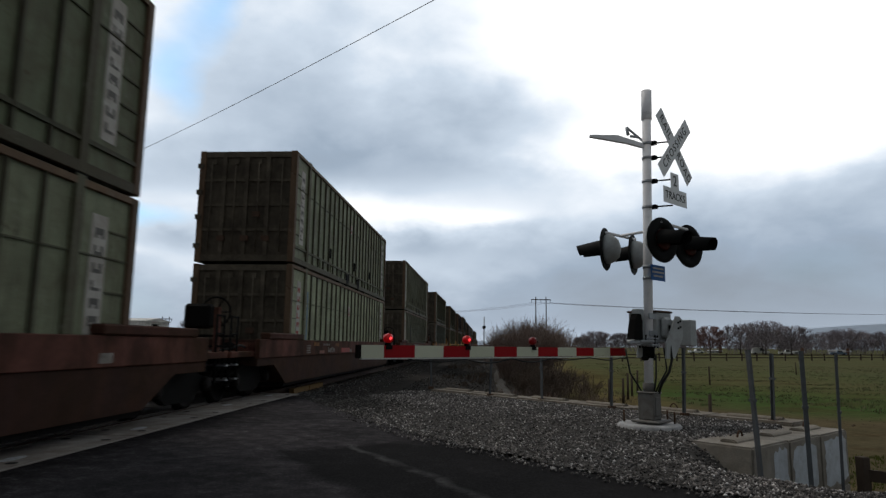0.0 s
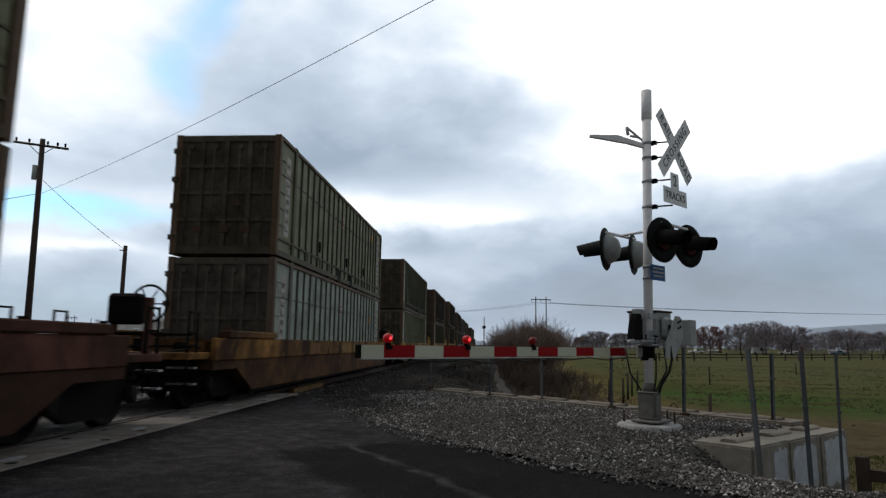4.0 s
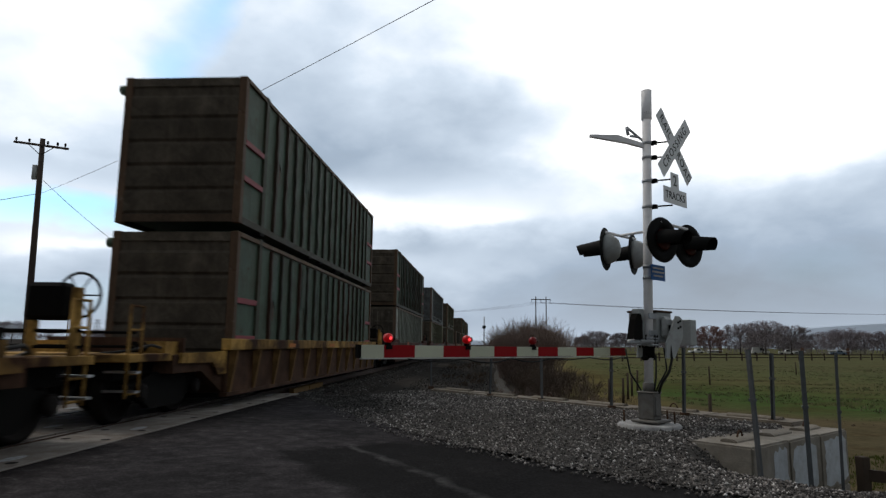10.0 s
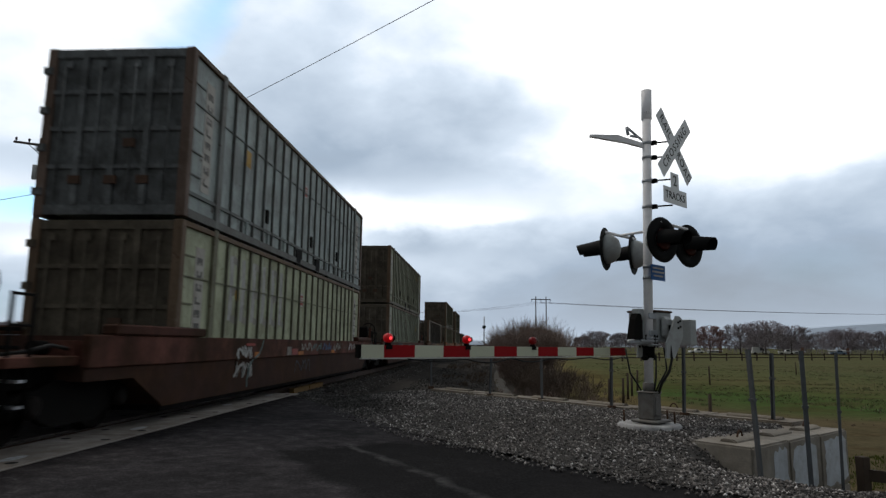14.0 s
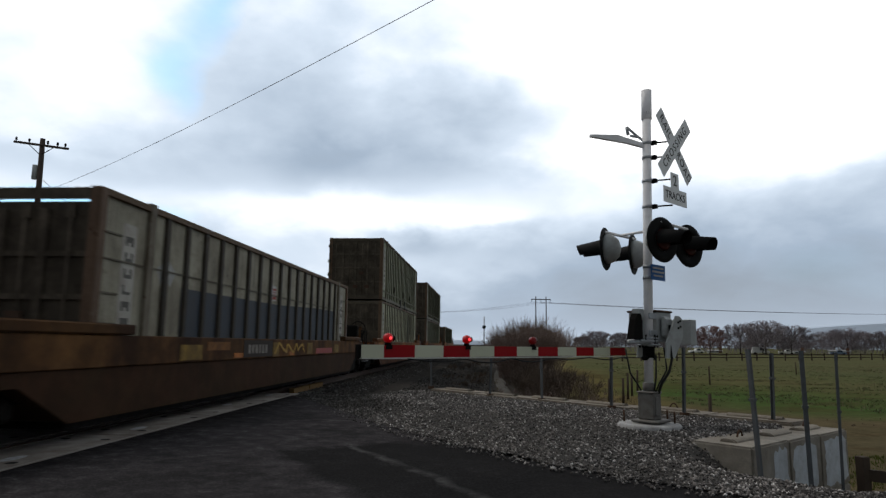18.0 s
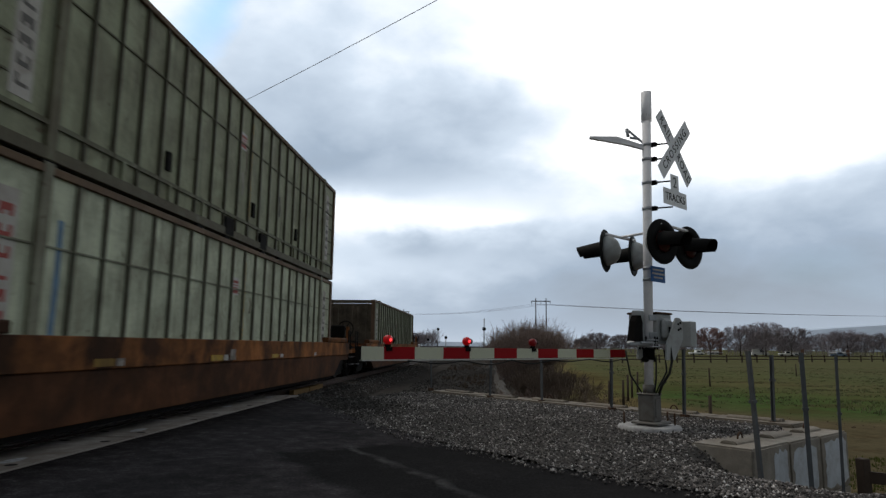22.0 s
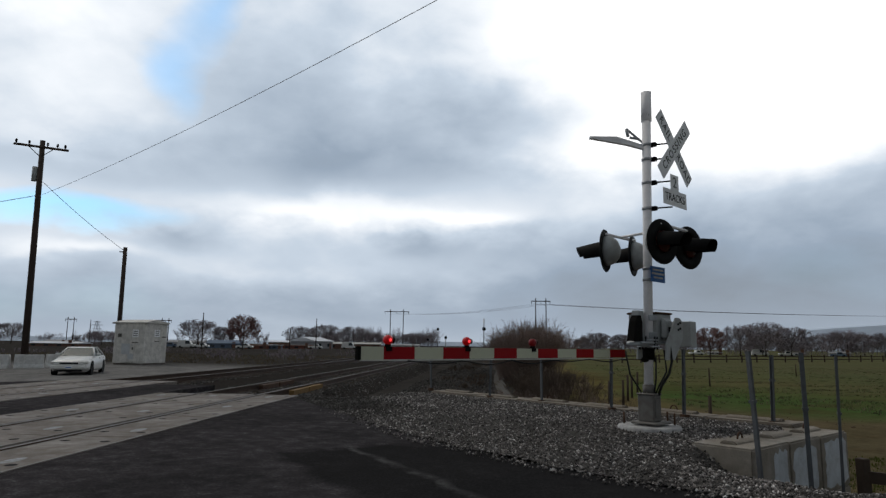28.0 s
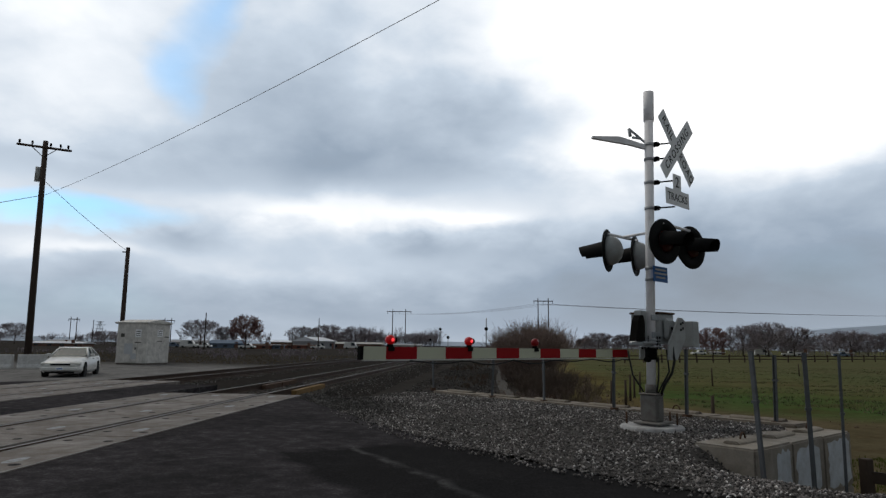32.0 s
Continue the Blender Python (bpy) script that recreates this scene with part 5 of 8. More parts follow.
for k in range(4):
    marks(1, ((-6.16, -5.78, 0.93 + 0.06 * k, 0.96 + 0.06 * k, FADED_WHITE), ))
    marks(2, ((-6.2, -5.95, 0.92 + 0.07 * k, 0.95 + 0.07 * k, FADED_WHITE), ))
lettered(1, -4.35, -3.6, 1.13, 1.19, FADED_WHITE, 7)
lettered(1, -3.8, -2.9, 0.93, 1.08, FADED_WHITE, 5)
marks(2, ((-4.97, -4.55, 1.12, 1.2, DULL_ORANGE), (-3.1, -1.75, 1.12, 1.19, DULL_ORANGE), (-0.25, 1.9, 1.1, 1.17, DULL_ORANGE), (-4.5, -4.1, 0.92, 1.02, MARK_RED), (1.9, 2.6, 0.9, 0.99, MARK_RED), (5.4, 6.0, 1.1, 1.2, DULL_ORANGE)))
lettered(2, -2.9, -1.9, 1.13, 1.17, FADED_WHITE, 6)
lettered(2, 0.1, 1.3, 1.11, 1.15, FADED_WHITE, 6)
lettered(2, 2.8, 4.5, 0.9, 0.96, FADED_WHITE, 8)
outline = [(-2.85, 0.36), (-2.6, 0.33), (-2.35, 0.55), (-2.3, 0.85), (-2.55, 0.98), (-2.72, 1.05), (-2.55, 1.18), (-2.3, 1.08), (-2.05, 1.06), (-1.85, 1.16), (-1.6, 1.10), (-1.35, 1.18), (-1.1, 1.12), (-0.85, 1.17), (-0.62, 1.12),
           (-0.55, 0.98), (-0.72, 0.86), (-0.62, 0.72), (-0.8, 0.56), (-0.72, 0.40), (-0.95, 0.33), (-1.15, 0.52), (-1.3, 0.34), (-1.55, 0.55), (-1.75, 0.36), (-1.9, 0.62), (-2.05, 0.40), (-2.35, 0.36), (-2.85, 0.36)]
stroke(car_of(2), XU + 0.006, rounded(outline), 0.034, "white")
scribble(car_of(2), XU + 0.010, -1.3, 0.99, 1.3, 0.14, 0.10, "red", 21, 5)
scribble(car_of(2), XU + 0.008, -1.2, 0.62, 0.9, 0.4, 0.035, "pale", 22, 6)
marks(3, ((2.16, 2.62, 0.88, 1.12, FADED_WHITE), (1.2, 2.1, 0.88, 1.2, FADED_YELLOW), (-0.6, 0.4, 0.92, 1.2, FADED_YELLOW), (-4.5, -3.4, 0.9, 1.2, DULL_ORANGE)))
lettered(3, 2.66, 4.2, 0.89, 1.12, DULL_PINK, 4)
marks(4, ((-0.04, 0.42, 1.09, 1.18, MARK_ORANGE), (4.9, 5.4, 1.09, 1.18, DULL_ORANGE), (-4.3, -3.8, 1.09, 1.18, MARK_ORANGE), (3.0, 3.3, 1.09, 1.18, DULL_ORANGE)))
marks(5, ((-0.1, 0.36, 1.09, 1.18, MARK_ORANGE), (2.9, 3.4, 1.09, 1.18, MARK_ORANGE), (5.0, 5.5, 1.09, 1.18, DULL_ORANGE), (-4.3, -3.8, 1.09, 1.18, MARK_ORANGE), (-1.1, -0.15, 0.3, 0.98, FADED_YELLOW), (0.1, 1.1, 0.3, 0.98, FADED_YELLOW)))
for ya, yb, za, zb in ((-0.75, -0.25, 0.82, 0.93), (-0.56, -0.42, 0.4, 0.82), (0.2, 0.34, 0.4, 0.93), (0.34, 0.6, 0.6, 0.72), (0.55, 0.72, 0.72, 0.93), (0.55, 0.72, 0.4, 0.6)):
    bm = bmesh.new()
    box(bm, 1.3712, 1.373, ya, yb, za, zb)
    part("painted_bar", bm, DULL_PINK, car_of(5))
marks(6, ((-0.22, 0.36, 1.09, 1.18, MARK_ORANGE), (2.6, 3.4, 1.09, 1.18, DULL_ORANGE), (5.0, 5.6, 1.09, 1.18, MARK_ORANGE), (-4.3, -3.8, 1.09, 1.18, MARK_ORANGE)))
ring = [(-2.95, 1.22), (-2.6, 1.23), (-2.35, 1.16), (-2.25, 0.98), (-2.4, 0.78), (-2.65, 0.6), (-2.9, 0.4), (-2.96, 0.62), (-2.95, 0.9), (-2.95, 1.22)]
stroke(car_of(7), XU + 0.006, rounded(ring), 0.17, "orange")
stroke(car_of(7), XU + 0.002, [(-2.75, 1.05), (-2.6, 0.92), (-2.5, 0.8)], 0.26, "blue")
marks(7, ((-3.4, -3.15, 0.88, 1.0, MARK_ORANGE), (-2.1, -1.35, 0.9, 0.98, MARK_RED), (-0.15, 0.3, 0.89, 0.98, MARK_ORANGE), (1.15, 2.4, 0.9, 1.0, MARK_RED), (4.9, 5.3, 0.9, 0.99, MARK_ORANGE), (3.4, 3.7, 0.9, 0.97, DULL_ORANGE)))
lettered(7, -4.72, -3.42, 0.9, 0.96, FADED_WHITE, 9)
lettered(7, -0.55, 0.2, 1.1, 1.15, FADED_WHITE, 6)
scribble(car_of(7), XU + 0.006, 1.6, 1.0, 1.6, 0.2, 0.05, "pale", 8, 4)
for k in range(3):
    scribble(car_of(7), XL + 0.004 + 0.001 * k, 3.9 + 0.2 * k, 0.70, 1.3, 0.24, 0.12, "green", 90 + k, 6)
    scribble(car_of(7), XU + 0.006 + 0.001 * k, 4.3 + 0.25 * k, 1.04, 1.5, 0.26, 0.12, "green", 94 + k, 6)
scribble(car_of(7), XU + 0.010, 4.9, 1.12, 1.5, 0.14, 0.04, "blue", 11, 5)
marks(8, ((-4.1, -3.85, 0.88, 1.0, MARK_ORANGE), (-0.94, -0.5, 0.89, 0.98, MARK_ORANGE), (-1.5, -1.0, 0.9, 1.05, MARK_RED), (2.6, 3.0, 0.9, 0.99, MARK_ORANGE), (-4.6, -4.1, 1.13, 1.18, MARK_RED), (-1.9, -1.55, 0.9, 1.1, FADED_WHITE)))
scribble(car_of(8), XU + 0.006, -4.7, 1.0, 0.8, 0.24, 0.05, "white", 50, 6)
scribble(car_of(8), XL + 0.004, -4.6, 0.66, 0.9, 0.34, 0.06, "white", 51, 6)
stroke(car_of(8), XU + 0.005, [(-3.6, 1.25), (-3.7, 1.1), (-3.85, 0.95), (-4.1, 0.87)], 0.05, "teal")
stroke(car_of(8), XL + 0.005, [(-4.1, 0.86), (-4.3, 0.7), (-4.4, 0.5), (-4.4, 0.3)], 0.05, "teal")
for k in range(6):
    scribble(car_of(8), XU + 0.006, -0.2 + 1.15 * k, 1.08, 1.0, 0.22, 0.045, ("pale", "teal", "blue", "pale", "rust", "white")[k], 30 + k, 4)
scribble(car_of(8), XL + 0.004, -0.4, 0.6, 1.2, 0.4, 0.04, "navy", 57, 4)
marks(9, ((-3.68, -3.18, 0.87, 1.0, MARK_ORANGE), (-0.43, 0.1, 0.88, 0.97, MARK_ORANGE), (-0.9, -0.55, 0.9, 0.99, FADED_WHITE), (4.7, 5.2, 0.9, 0.99, MARK_YELLOW), (-1.2, -0.9, 0.9, 0.98, MARK_RED)))
stroke(car_of(9), XU + 0.006, [(-1.97, 0.94), (-1.65, 0.98), (-1.2, 0.95)], 0.15, "red")
stroke(car_of(9), XU + 0.007, [(-1.7, 0.98), (-1.55, 1.08), (-1.48, 1.2)], 0.12, "red")
stroke(car_of(9), XU + 0.007, [(1.25, 1.22), (1.4, 1.05), (1.55, 0.92)], 0.12, "red")
lettered(9, 0.14, 1.1, 1.1, 1.15, FADED_WHITE, 7)
lettered(9, 2.4, 4.6, 0.9, 0.96, FADED_WHITE, 10)
lettered(9, -3.0, -2.6, 1.1, 1.2, FADED_WHITE, 3)
scribble(car_of(9), XL + 0.004, -3.8, 0.5, 1.3, 0.36, 0.045, "pale", 52, 5)
scribble(car_of(9), XL + 0.004, -0.7, 0.5, 1.8, 0.36, 0.06, "green", 53, 4)
scribble(car_of(9), XU + 0.004, -4.0, 1.08, 1.4, 0.26, 0.12, "navy", 54, 4)
marks(10, ((-2.98, -2.53, 0.9, 0.99, MARK_ORANGE), (-2.5, -0.75, 0.9, 1.24, MARK_DARK), (-0.72, -0.3, 0.88, 1.2, FADED_YELLOW), (-5.2, -4.4, 0.9, 1.15, FADED_YELLOW), (0.52, 0.9, 0.89, 0.98, MARK_ORANGE), (3.0, 4.9, 0.9, 1.05, MARK_RED),
           (2.1, 2.6, 0.9, 1.2, FADED_YELLOW), (5.2, 5.8, 0.9, 1.15, FADED_YELLOW), (-4.2, -3.2, 1.05, 1.2, DULL_ORANGE)))
for k in range(6):
    bm = bmesh.new()
    box(bm, 1.4065, 1.409, -2.25 + 0.2 * k, -2.12 + 0.2 * k, 0.97, 1.15)
    part("painted_bar", bm, FADED_WHITE, car_of(10))
scribble(car_of(10), XU + 0.006, 0.7, 1.08, 2.2, 0.24, 0.06, "amber", 55, 4)
marks(11, ((-1.85, -1.33, 0.9, 1.0, MARK_YELLOW), (-1.07, -0.82, 0.9, 1.0, MARK_WHITE), (2.3, 2.6, 0.9, 0.98, MARK_WHITE), (2.7, 3.0, 0.9, 0.98, MARK_YELLOW)))
lettered(11, -0.8, -0.3, 0.9, 1.15, FADED_WHITE, 2)
for k in range(5):
    bm = bmesh.new()
    box(bm, 1.4065, 1.409, 3.35 + 0.45 * k, 3.62 + 0.45 * k, 0.92, 0.98)
    part("painted_bar", bm, FADED_WHITE, car_of(11))
marks(12, ((-1.65, -1.14, 0.9, 1.0, MARK_YELLOW), (-1.1, -0.92, 0.9, 1.0, MARK_WHITE), (-0.8, -0.55, 0.9, 1.1, FADED_WHITE), (1.6, 2.05, 0.9, 0.98, MARK_YELLOW), (2.2, 2.4, 0.9, 0.98, MARK_WHITE), (5.2, 5.4, 0.9, 0.98, MARK_WHITE)))
marks(13, ((-3.47, -2.73, 0.92, 1.2, FADED_YELLOW), (-1.78, -1.32, 0.9, 1.0, MARK_YELLOW), (-1.29, -1.1, 0.9, 1.0, MARK_WHITE), (-1.0, -0.7, 0.9, 1.15, FADED_WHITE), (1.65, 2.03, 0.88, 0.97, MARK_YELLOW), (3.0, 3.2, 0.88, 0.96, MARK_WHITE)))
lettered(13, 3.4, 5.4, 0.89, 0.94, FADED_WHITE, 8)
for i in (9, 11, 12, 13):
    marks(i, ((-5.1, -4.65, 0.9, 1.0, FADED_YELLOW), (-4.6, -4.42, 0.9, 1.0, FADED_WHITE)))
# marks and stains on the boxes
XB = 1.2465
red_marks = []
for me in protos["marks"]:
    red_marks.append(me.copy())
    red_marks[-1].materials[0] = MARK_RED
for i in (1, 2, 12):
    lo, up = boxes_of(i)
    for o in lo.children_recursive:
        if o.name.startswith("mark") and o.parent.name.startswith("name_strip") and o.matrix_basis.translation.y < 0:
            o.data = red_marks[protos["marks"].index(o.data)]
    stroke(lo, XB, [(-5.74, 2.35), (-5.73, 1.6), (-5.75, 0.9)], 0.10, "sky", "blue_tape")
lo, up = boxes_of(2)
for k in range(3):
    stroke(lo, XB, [(-4.05 + 0.3 * k, 2.3 - 0.1 * k), (-4.07 + 0.3 * k, 1.5), (-4.03 + 0.3 * k, 1.05 - 0.25 * k)], 0.24, "tar", "dark_stain")
lo, up = boxes_of(11)
for k in range(4):
    stroke(lo, XB, [(2.95 + 0.4 * k, 2.6), (2.93 + 0.4 * k, 1.7), (2.97 + 0.4 * k, 0.3 + 0.4 * k)], 0.26, "tar", "dark_stain")
lo, up = boxes_of(8)
for k in range(6):
    y = -5.2 + 0.61 * k
    # worn white letters, bay by bay
    stroke(lo, XB, [(y, 1.35), (y + 0.04, 2.0), (y, 2.6)], 0.18, "white", "faded_letter")
    if k % 2 == 0:
        stroke(lo, XB + 0.001, [(y + 0.05, 2.55), (y + 0.3, 2.5), (y + 0.42, 2.2), (y + 0.3, 1.95), (y + 0.05, 1.9)], 0.16, "pale", "faded_letter")
    stroke(lo, XB + 0.001, [(y + 0.05, 1.4), (y + 0.25, 1.36), (y + 0.45, 1.4)], 0.14, "pale", "faded_letter")
stroke(lo, XB + 0.004, [(-4.97, 1.86), (-4.75, 1.86)], 0.2, "amber", "sticker")
stroke(up, XB, [(-4.85, 1.75), (-4.5, 1.74)], 0.34, "amber", "sticker")
lo = boxes_of(10)[0]
stroke(lo, XB, [(-5.0, 1.25), (0.0, 1.27), (3.4, 1.38), (5.6, 1.4)], 1.1, "navy", "painted_band")
stroke(lo, XB, [(-5.75, 1.9), (-5.5, 2.05), (-5.3, 1.9)], 0.3, "white", "sticker")
lo, up = boxes_of(5)
for k in range(5):
    stroke(up, XB, [(-4.9 + 1.8 * k, 2.5), (-4.9 + 1.8 * k, 2.2), (-4.88 + 1.8 * k, 1.9)], 0.15, ("teal", "blue", "navy", "blue", "pale")[k], "paint_remnant")
for i in (6, 7):
    for u in boxes_of(i)[(0 if i == 6 else 1):]:
        rng = random.Random(90 + i)
        for k in range(9):
            y = -5.3 + 1.3 * k + rng.uniform(-0.15, 0.15)
            if k % 2 == 0:
                # a sheet torn loose below, leaning out of its bay
                w, z0 = rng.uniform(0.3, 0.5), rng.uniform(1.5, 2.1)
                bm = bmesh.new()
                prism(bm, [(y, 2.85), (y + w, 2.85), (y + w, z0 + rng.uniform(-0.2, 0.2)), (y + w * 0.55, z0 + 0.12), (y, z0)], "x", 1.262, 1.272)
                part("torn_sheet", bm, CONT, u).color = (*[1.5 * c for c in DKGREEN], 1)
            zz = rng.uniform(0.4, 1.6)
            stroke(u, XB, rounded([(y + 0.3, zz), (y + 0.36, zz + 0.3), (y + 0.28, zz + 0.6), (y + 0.33, zz + 0.9)]), rng.uniform(0.04, 0.1), ("rust", "tar")[k % 2], "worn_streak")
rng = random.Random(77)
for i in (0, 1, 2, 4, 9, 11, 12, 13):
    for u in boxes_of(i):
        for k in range(4):
            y, z = rng.uniform(-5.2, 5.2), rng.uniform(0.7, 2.0)
            stroke(u, XB, rounded([(y, z), (y + 0.04, z + 0.2), (y - 0.02, z + rng.uniform(0.3, 0.6))]), rng.uniform(0.02, 0.07), ("rust", "pale", "rust", "tar")[k], "worn_patch")
# yellow stickers near the trailing end
for ob, z in zip(boxes_of(9) + boxes_of(3), (1.45, 1.95, 1.45, 1.95)):
    bm = bmesh.new()
    box(bm, HALF_W - 0.049, HALF_W - 0.043, 4.78, 5.32, z + 0.3, z + 0.6)
    part("sticker", bm, MARK_YELLOW, ob, "yellow warning sticker")
    bm = bmesh.new()
    for k in range(3):
        box(bm, HALF_W - 0.0425, HALF_W - 0.041, 4.86, 5.22, z + 0.36 + 0.07 * k, z + 0.385 + 0.07 * k)
    part("sticker_marks", bm, MARK_ORANGE, ob)


# ---- crossing signal with its gate ----
MAST, MAST_TOP = Vector((2.22, 9.38, 0.19)), Vector((2.33, 9.38, 4.94))
ARM_RZ = 47.4                                           # the signs face the traffic that comes along the road
FACE = Vector((math.sin(radians(ARM_RZ)), -math.cos(radians(ARM_RZ)), 0))
ALONG = Vector((math.cos(radians(ARM_RZ)), math.sin(radians(ARM_RZ)), 0))


def mast_at(z):
    return MAST.lerp(MAST_TOP, (z - MAST.z) / (MAST_TOP.z - MAST.z))


def make_signal():
    s = thing("crossing_signal", "silver railroad crossing signal mast with crossbuck, lamps and gate machine", "crossing signal")
    bm = bmesh.new()
    tube(bm, MAST + Vector((0, 0, 0.1)), MAST_TOP, 0.064, 16)
    tube(bm, mast_at(4.52), MAST_TOP + Vector((0, 0, 0.03)), 0.076, 16)
    part("mast", bm, ALU, s, "silver painted steel mast")
    for z in (4.61, 4.16, 3.94, 3.59, 3.21, 2.34, 2.18):
        bm = bmesh.new()
        tube(bm, mast_at(z) - Vector((0, 0, 0.02)), mast_at(z) + Vector((0, 0, 0.02)), 0.075, 14)
        part("band", bm, GALV, s)
    front = Matrix.Rotation(radians(ARM_RZ), 4, "Z")
    # crossbuck
    ctr = mast_at(4.07) + FACE * 0.34 + ALONG * 0.17
    for lean, word, y in ((-45, "RAILROAD", 0.0), (45, "CROSSING", -0.006)):
        bm = bmesh.new()
        box(bm, -0.61, 0.61, -0.003, 0.003, -0.1145, 0.1145)
        m = Matrix.Translation(ctr + FACE * (0.006 if y else 0.0)) @ front @ Matrix.Rotation(radians(-lean), 4, "Y")
        blade = part("crossbuck_blade", bm, SIGN_WHITE, s, "white crossbuck blade", at=m)
        if word == "RAILROAD":
            for txt, off in (("RAIL", -0.35), ("ROAD", 0.36)):
                part("lettering", text_mesh("lettering", txt, 0.165, SIGN_BLACK, spacing=1.2), None, blade, at=pose(off, -0.0045, 0))
        else:
            part("lettering", text_mesh("lettering", word, 0.165, SIGN_BLACK, spacing=1.3), None, blade, at=pose(0, -0.0045, 0))
    for z in (4.16, 3.94):
        bm = bmesh.new()
        tube(bm, mast_at(z), mast_at(z) + FACE * 0.33 + ALONG * 0.16, 0.012, 6)
        part("sign_bracket", bm, BLACK_STEEL, s)
    # track count sign
    ctr = mast_at(3.42) + FACE * 0.34 + ALONG * 0.17
    bm = bmesh.new()
    prism(bm, [(-0.34, -0.20), (0.34, -0.20), (0.34, 0.03), (0.115, 0.03), (0.115, 0.26), (-0.115, 0.26), (-0.115, 0.03), (-0.34, 0.03)], "y", -0.003, 0.003)
    plate = part("track_sign", bm, SIGN_WHITE, s, "white track count sign", at=Matrix.Translation(ctr) @ front)
    part("lettering", text_mesh("lettering", "2", 0.22, SIGN_BLACK), None, plate, at=pose(0, -0.0045, 0.14))
    part("lettering", text_mesh("lettering", "TRACKS", 0.155, SIGN_BLACK), None, plate, at=pose(0, -0.0045, -0.085))
    for z in (3.59, 3.21):
        bm = bmesh.new()
        tube(bm, mast_at(z), mast_at(z) + FACE * 0.33 + ALONG * 0.12, 0.012, 6)
        part("sign_bracket", bm, BLACK_STEEL, s)
    for z in (4.16, 3.94, 3.59, 3.21):
        bm = bmesh.new()
        box(bm, -0.035, 0.035, -0.045, 0.045, -0.03, 0.03)
        part("bracket_clamp", bm, BLACK_STEEL, s, bevel=0.008, at=Matrix.Translation(mast_at(z) + FACE * 0.085 + ALONG * 0.04) @ front)
    # blue notice
    bm = bmesh.new()
    box(bm, -0.2, 0.2, -0.003, 0.003, -0.11, 0.11)
    plate = part("notice", bm, SIGN_BLUE, s, "small blue notice plate", at=Matrix.Translation(mast_at(2.26) + FACE * 0.09 + ALONG * 0.12) @ front)
    bm = bmesh.new()
    for k, w in enumerate((0.3, 0.34, 0.26)):
        box(bm, -w / 2, w / 2, -0.006, -0.0032, 0.05 - k * 0.055, 0.075 - k * 0.055)
    part("marks", bm, MARK_WHITE, plate)
    # lamps
    for sgn, zc, reach, swing in ((1, 2.64, 0.42, -11), (-1, 2.60, 0.44, 18)):
        base = mast_at(zc) + FACE * (reach * sgn)
        bm = bmesh.new()
        tube(bm, mast_at(2.86), base + Vector((0, 0, 0.24)), 0.02, 8)
        tube(bm, base + Vector((0, 0, 0.24)) - ALONG * 0.42, base + Vector((0, 0, 0.24)) + ALONG * 0.42, 0.022, 8)
        part("lamp_crossarm", bm, ALU, s, "silver lamp crossarm")
        for k in (-1, 1):
            c = base + ALONG * (0.38 * k)
            m = Matrix.Translation(c) @ Matrix.Rotation(radians(ARM_RZ + (0 if sgn > 0 else 180) + swing), 4, "Z")
            bm = bmesh.new()
            turned(bm, [(0.305, 0.0), (0.31, -0.012), (0.30, -0.02), (0.16, -0.03), (0.16, 0.0)], 28, "y")
            lamp = part("lamp_background", bm, HOOD_BLACK, s, "round black lamp background", at=m)
            bm = bmesh.new()
            turned(bm, [(0.215, 0.0), (0.215, 0.04), (0.19, 0.11), (0.13, 0.17), (0.05, 0.20)], 20, "y")
            part("lamp_housing", bm, GREY_BOX, lamp, "grey lamp housing")
            bm = bmesh.new()
            turned(bm, [(0.15, -0.032), (0.12, -0.045), (0.05, -0.052)], 20, "y")
            part("lens", bm, LENS_DARK, lamp, "dark red lens")
            # the hood: an open half tube
            bm = bmesh.new()
            inner, outer = [], []
            n = 14
            for j in range(n + 1):
                t = radians(-25 + 230 * j / n)
                for ring, r in ((outer, 0.145), (inner, 0.138)):
                    ring.append((bm.verts.new((r * math.cos(t), -0.03, r * math.sin(t))),
                                 bm.verts.new((r * 0.78 * math.cos(t), -0.38 - 0.05 * math.sin(t), r * 0.78 * math.sin(t) - 0.04))))
            for j in range(n):
                bm.faces.new((outer[j][0], outer[j + 1][0], outer[j + 1][1], outer[j][1])).smooth = True
                bm.faces.new((inner[j][0], inner[j][1], inner[j + 1][1], inner[j + 1][0])).smooth = True
                bm.faces.new((outer[j][1], outer[j + 1][1], inner[j + 1][1], inner[j][1]))
            part("hood", bm, HOOD_BLACK, lamp, "black lamp hood")
    # bracket of the former cantilever light
    p = mast_at(4.2)
    bm = bmesh.new()
    prism(bm, [(-0.85, 0.06), (-0.45, 0.07), (0.0, -0.06), (0.0, -0.12), (-0.3, -0.05), (-0.85, 0.03)], "y", -0.03, 0.03)
    part("side_bracket", bm, ALU, s, "silver sheet steel bracket arm", at=Matrix.Translation(p) @ Matrix.Rotation(radians(8), 4, "Z"))
    bm = bmesh.new()
    tube(bm, p + Vector((-0.02, 0.02, -0.02)), p + Vector((-0.28, 0.02, 0.22)), 0.018, 6)
    tube(bm, p + Vector((-0.28, 0.02, 0.22)), p + Vector((-0.26, 0.02, 0.1)), 0.025, 6)
    tube(bm, p + Vector((-0.24, 0.0, 0.08)), p + Vector((-0.12, 0.0, 0.06)), 0.02, 6)
    part("clevis", bm, GALV, s)
